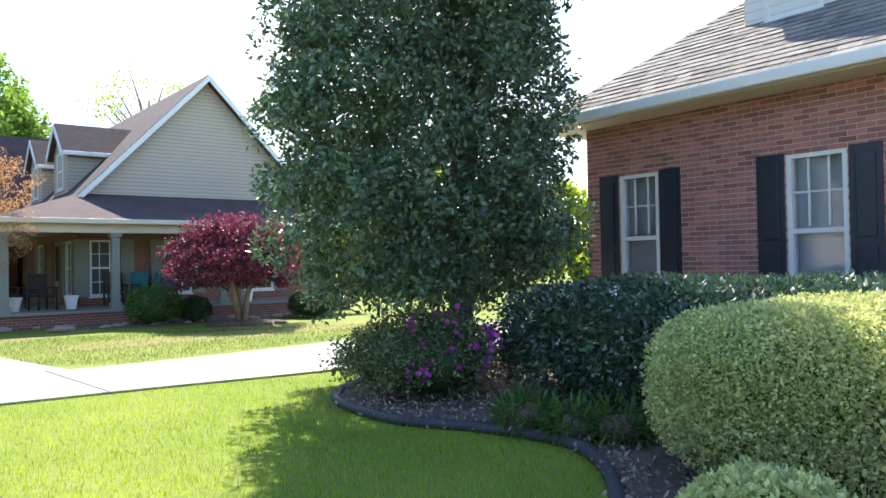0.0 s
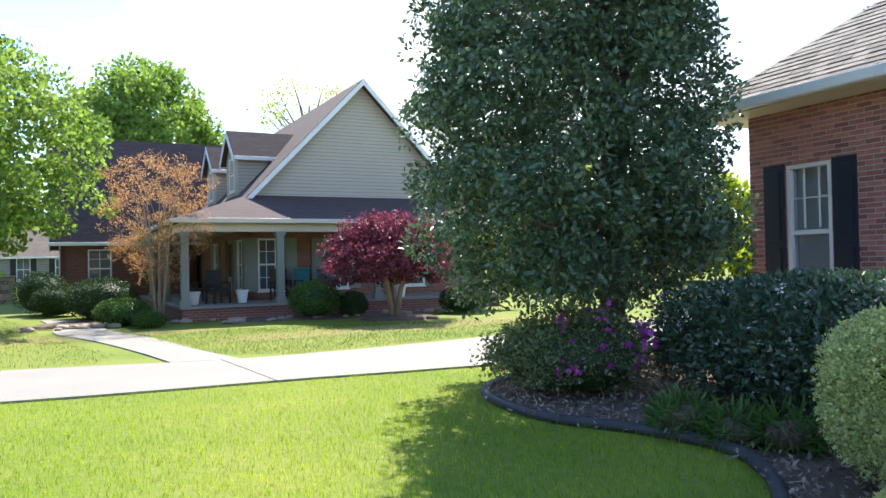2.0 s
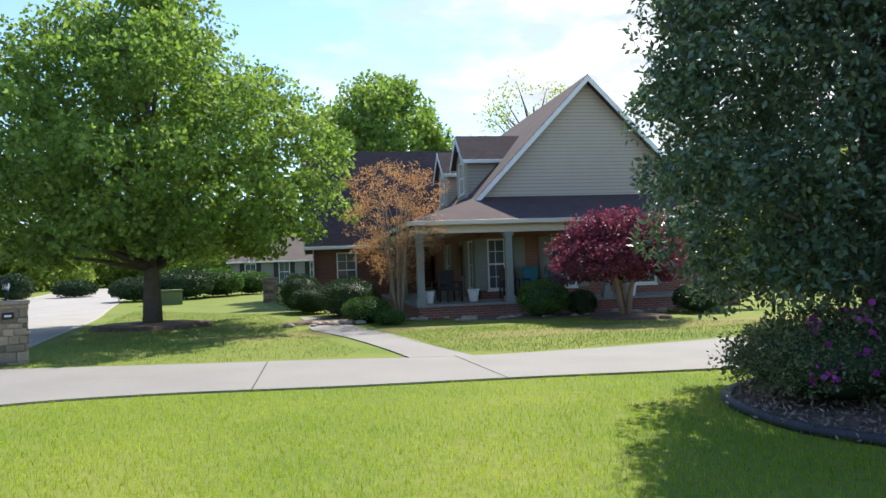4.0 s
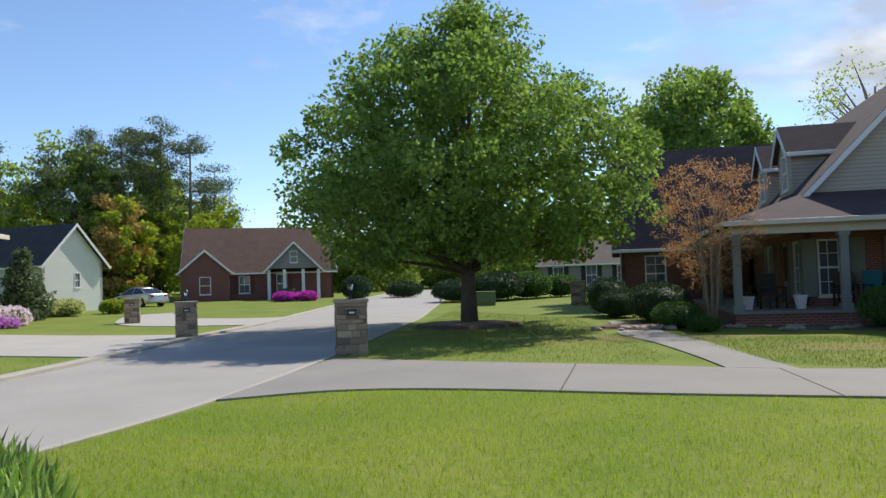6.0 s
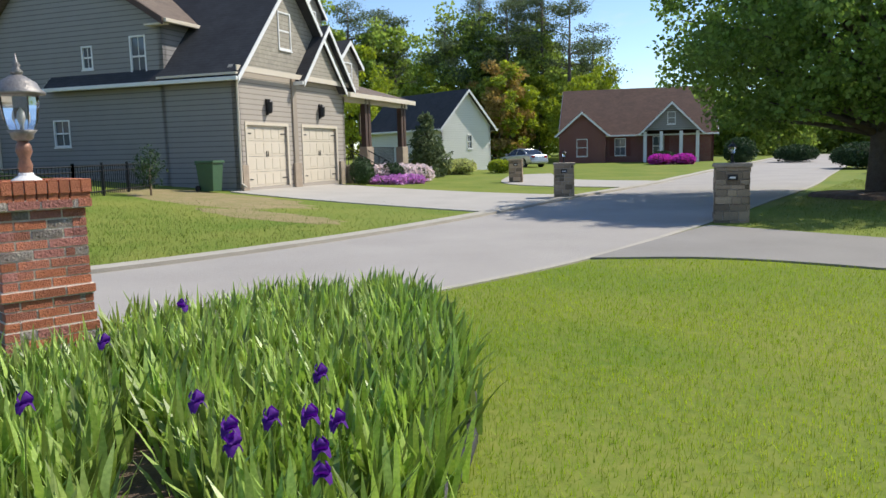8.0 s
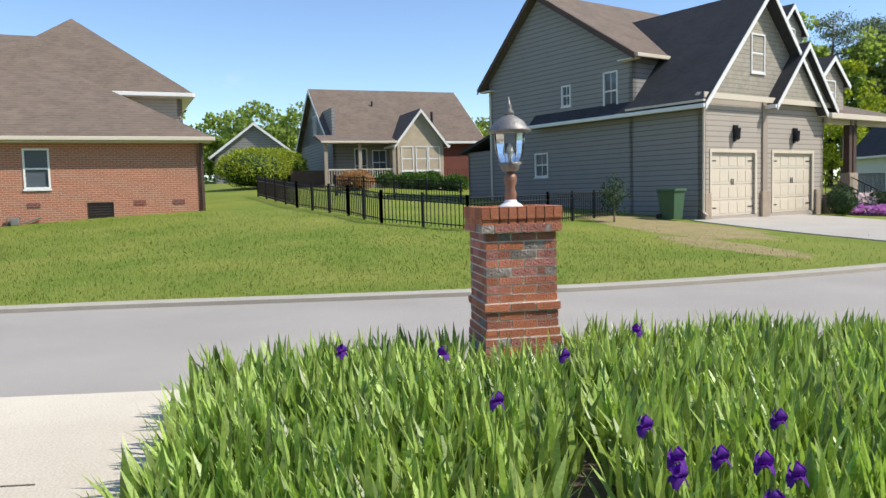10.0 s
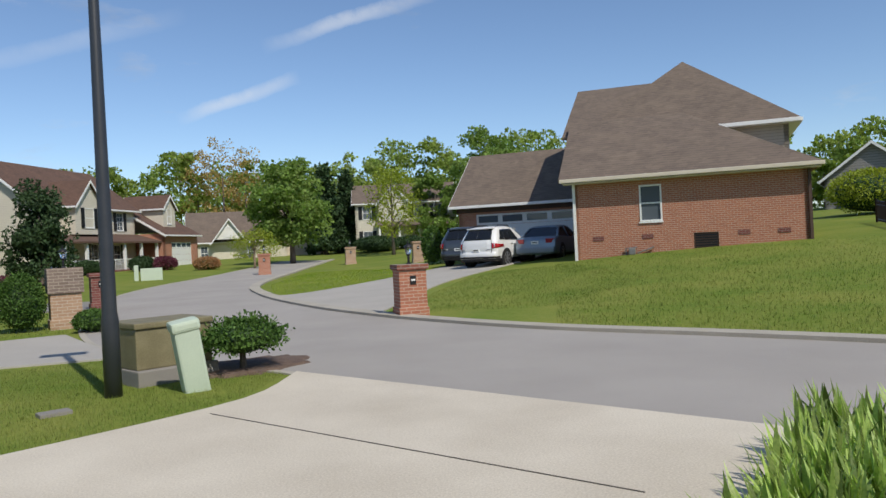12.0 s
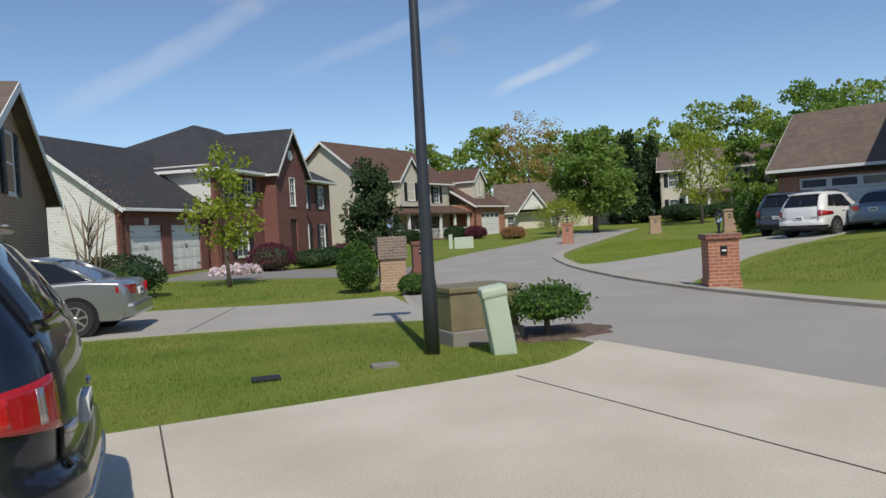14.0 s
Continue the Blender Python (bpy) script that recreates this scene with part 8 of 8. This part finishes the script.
SOUTH = [(-1.6, -9.9), (-1.0, -8.75), (-0.2, -8.05), (1.4, -7.2), (3.3, -6.25), (7.5, -3.9), (9.5, -11.6), (6.6, -12.7), (0.5, -13.2), (-0.6, -12.0)]
lawn("grass", (-1.8, -13.4), (9.6, -3.8), 150000, lambda c: inside(c, SOUTH) & (np.hypot((c[:, 0] + 1.25) / 0.9, (c[:, 1] + 10.9) / 0.7) > 1), "short green mown grass by the drive", BLADE_DULL)

def far_lawn(name, n, label):
    """Coarse tufts on the slope across the road."""
    az, d = RNG.uniform(76, 150, n), RNG.uniform(11.5, 29, n)
    x, y = -np.sin(np.radians(az)) * d, np.cos(np.radians(az)) * d
    off = np.min(np.hypot(x[:, None] - K[::2, 0], y[:, None] - K[::2, 1]), 1)
    ok = (off > 0.5) & (x < np.interp(y, K[:, 1], K[:, 0]) - 0.2) & ~((x + 15.14) * -0.666 + (y + 24.6) * -0.746 > -0.3) & ~(np.hypot(x + 27.67, y + 2.71) < 0.5)
    ok &= ~((y < -17) & (x > -12.5)) & (RNG.uniform(0, 1, n) < np.clip((x + 24) / 8, 0, 1)) & (RNG.uniform(0, 1, n) < np.clip((4.0 - y) / 8, 0, 1))
    x, y = x[ok], y[ok]
    r = np.stack([x, y, height(x, y) - 0.01], 1)
    me = blades(name, r, RNG.normal(size=(len(x), 2)) * 0.6, RNG.uniform(0.04, 0.11, len(x)), RNG.uniform(0.01, 0.025, len(x)), BLADE_DULL, 1, 0.3)
    tagged(part(name, me, BLADE_DULL), label, "grass", "", "stuff")


far_lawn("grass", 95000, "uneven grass tufts on the sloping lawn")


def tufts(poly, n, label, mat):
    """Coarse tufts over a farther lawn."""
    a = np.array(poly)
    c = RNG.uniform(a.min(0), a.max(0), (n, 2))
    c = c[inside(c, poly)]
    r = np.concatenate([c, height(c[:, 0], c[:, 1])[:, None] - 0.01], 1)
    me = blades("grass", r, RNG.normal(size=(len(c), 2)) * 0.6, RNG.uniform(0.035, 0.09, len(c)), RNG.uniform(0.01, 0.022, len(c)), mat, 1, 0.3)
    tagged(part("grass", me, mat), label, "grass", "", "stuff")


tufts([(-13.7, 8.3), (-10.5, 9.8), (-8.2, 11.1), (-8.7, 12.3), (-11, 14.1), (-13.2, 15.8), (-15, 17.8), (-20, 22), (-30, 24), (-19.4, 13.4)], 60000, "green and straw-coloured grass under the maple", BLADE_DULL)
tufts([(-6.6, 12.3), (-5.2, 12.6), (-2.5, 15.6), (1, 20), (-6, 19.5), (-11.5, 16.0)], 40000, "dry patchy grass before the porch", BLADE_DULL)
tufts([(1.6, -18.6), (8, -18.0), (15, -16.2), (17, -23), (12.5, -28.5), (5, -25.6), (1.7, -24.5)], 45000, "patchy green grass beyond the grey drive", BLADE_DULL)
tufts([(-5.5, -17.2), (-8.5, -14.5), (-12.6, -16.8), (-14.4, -23.6), (-12.2, -25.4), (-10.4, -24.3), (-7.2, -19.9)], 34000, "green grass tufts on the bank above the kerb", BLADE_DULL)
tufts([(-4.4, -25.5), (-8.3, -28.5), (-13, -33), (-11, -42), (-8.6, -44), (-5.0, -33.6), (-4.2, -28)], 30000, "green grass between the drive and the bend", BLADE)

# ---- bricks of the house wall ----
wl_, wh_, wj = 0.200, 0.0545, 0.0132
own_full = brick_mesh("brick", wl_, 0.05, wh_, BRICK_OWN_PIECE)
verts, faces, count = [], [], 0
for row in range(56):
    z = 0.0 + row * (wh_ + wj) + wh_ / 2
    if z > 3.62:
        break
    x = 0.0 if row % 2 else -0.107
    while x < 6.6:
        a, b = max(x, 0.0), x + wl_
        x += wl_ + wj
        cuts = [(a, b)]
        for h in OWN_HOLES:
            if h[2] - 0.0 < z < h[3] + 0.0:
                cuts = [(p, q) for s, e in cuts for p, q in ((s, min(e, h[0])), (max(s, h[1]), e)) if q - p > 0.03]
        for p, q in cuts:
            near = 2.0 < p < 4.7 and 1.15 < z < 2.75 and count < 300
            yy = rb.uniform(0.002, 0.006)
            if near and q - p > 0.19:
                ob = new("brick", own_full)
                ob.parent = own
                ob.matrix_local = pose((p + q) / 2, 0.023 - yy + 0.0, z)
                count += 1
            else:
                n = len(verts)
                verts += [(X, Y, Z) for Z in (z - wh_ / 2, z + wh_ / 2) for Y in (-0.002 - yy + 0.0, 0.045) for X in (p, q)]
                faces += [tuple(n + i for i in f) for f in ((0, 2, 3, 1), (4, 5, 7, 6), (0, 1, 5, 4), (2, 6, 7, 3), (0, 4, 6, 2), (1, 3, 7, 5))]
tagged(part("bricks", mesh_of("bricks", verts, faces, BRICK_OWN), BRICK_OWN, own), "red-brown running-bond bricks", "", "", "stuff")

# ---- shingle tabs on the front slope of the brick house ----
SHINGLE = material("shingle_tab", (0.27, 0.24, 0.215), (0.175, 0.158, 0.142), 9, 0.95, bump=0.5, vary=0.28, fine=70)
th = radians(37.5)
verts, faces = [], []
for row in range(44):
    lo, hi = row * 0.142, row * 0.142 + 0.15
    x = -0.55 + lo * math.cos(th) + 0.02 + (0.0 if row % 2 else -0.14)
    while x < 7.6:
        wdt = rb.choice((0.16, 0.24, 0.33, 0.28))
        p, q = max(x, -0.55 + hi * math.cos(th) + 0.01), x + wdt - 0.006
        x += wdt
        if q - p < 0.04:
            continue
        n = len(verts)
        up = rb.uniform(0.014, 0.024)
        for sl, base, top in ((lo - rb.uniform(0.0, 0.012), 0.002, up), (hi, 0.002, 0.006)):
            for off in (base, top):
                for X in (p, q):
                    verts.append((X, -0.55 + sl * math.cos(th) - off * math.sin(th), 3.78 + sl * math.sin(th) + off * math.cos(th)))
        faces += [tuple(n + i for i in f) for f in ((0, 1, 3, 2), (4, 6, 7, 5), (2, 3, 7, 6), (0, 4, 5, 1), (0, 2, 6, 4), (1, 5, 7, 3))]
tagged(part("shingles", mesh_of("shingles", verts, faces, SHINGLE), SHINGLE, own), "weathered grey shingle tabs", "", "", "stuff")
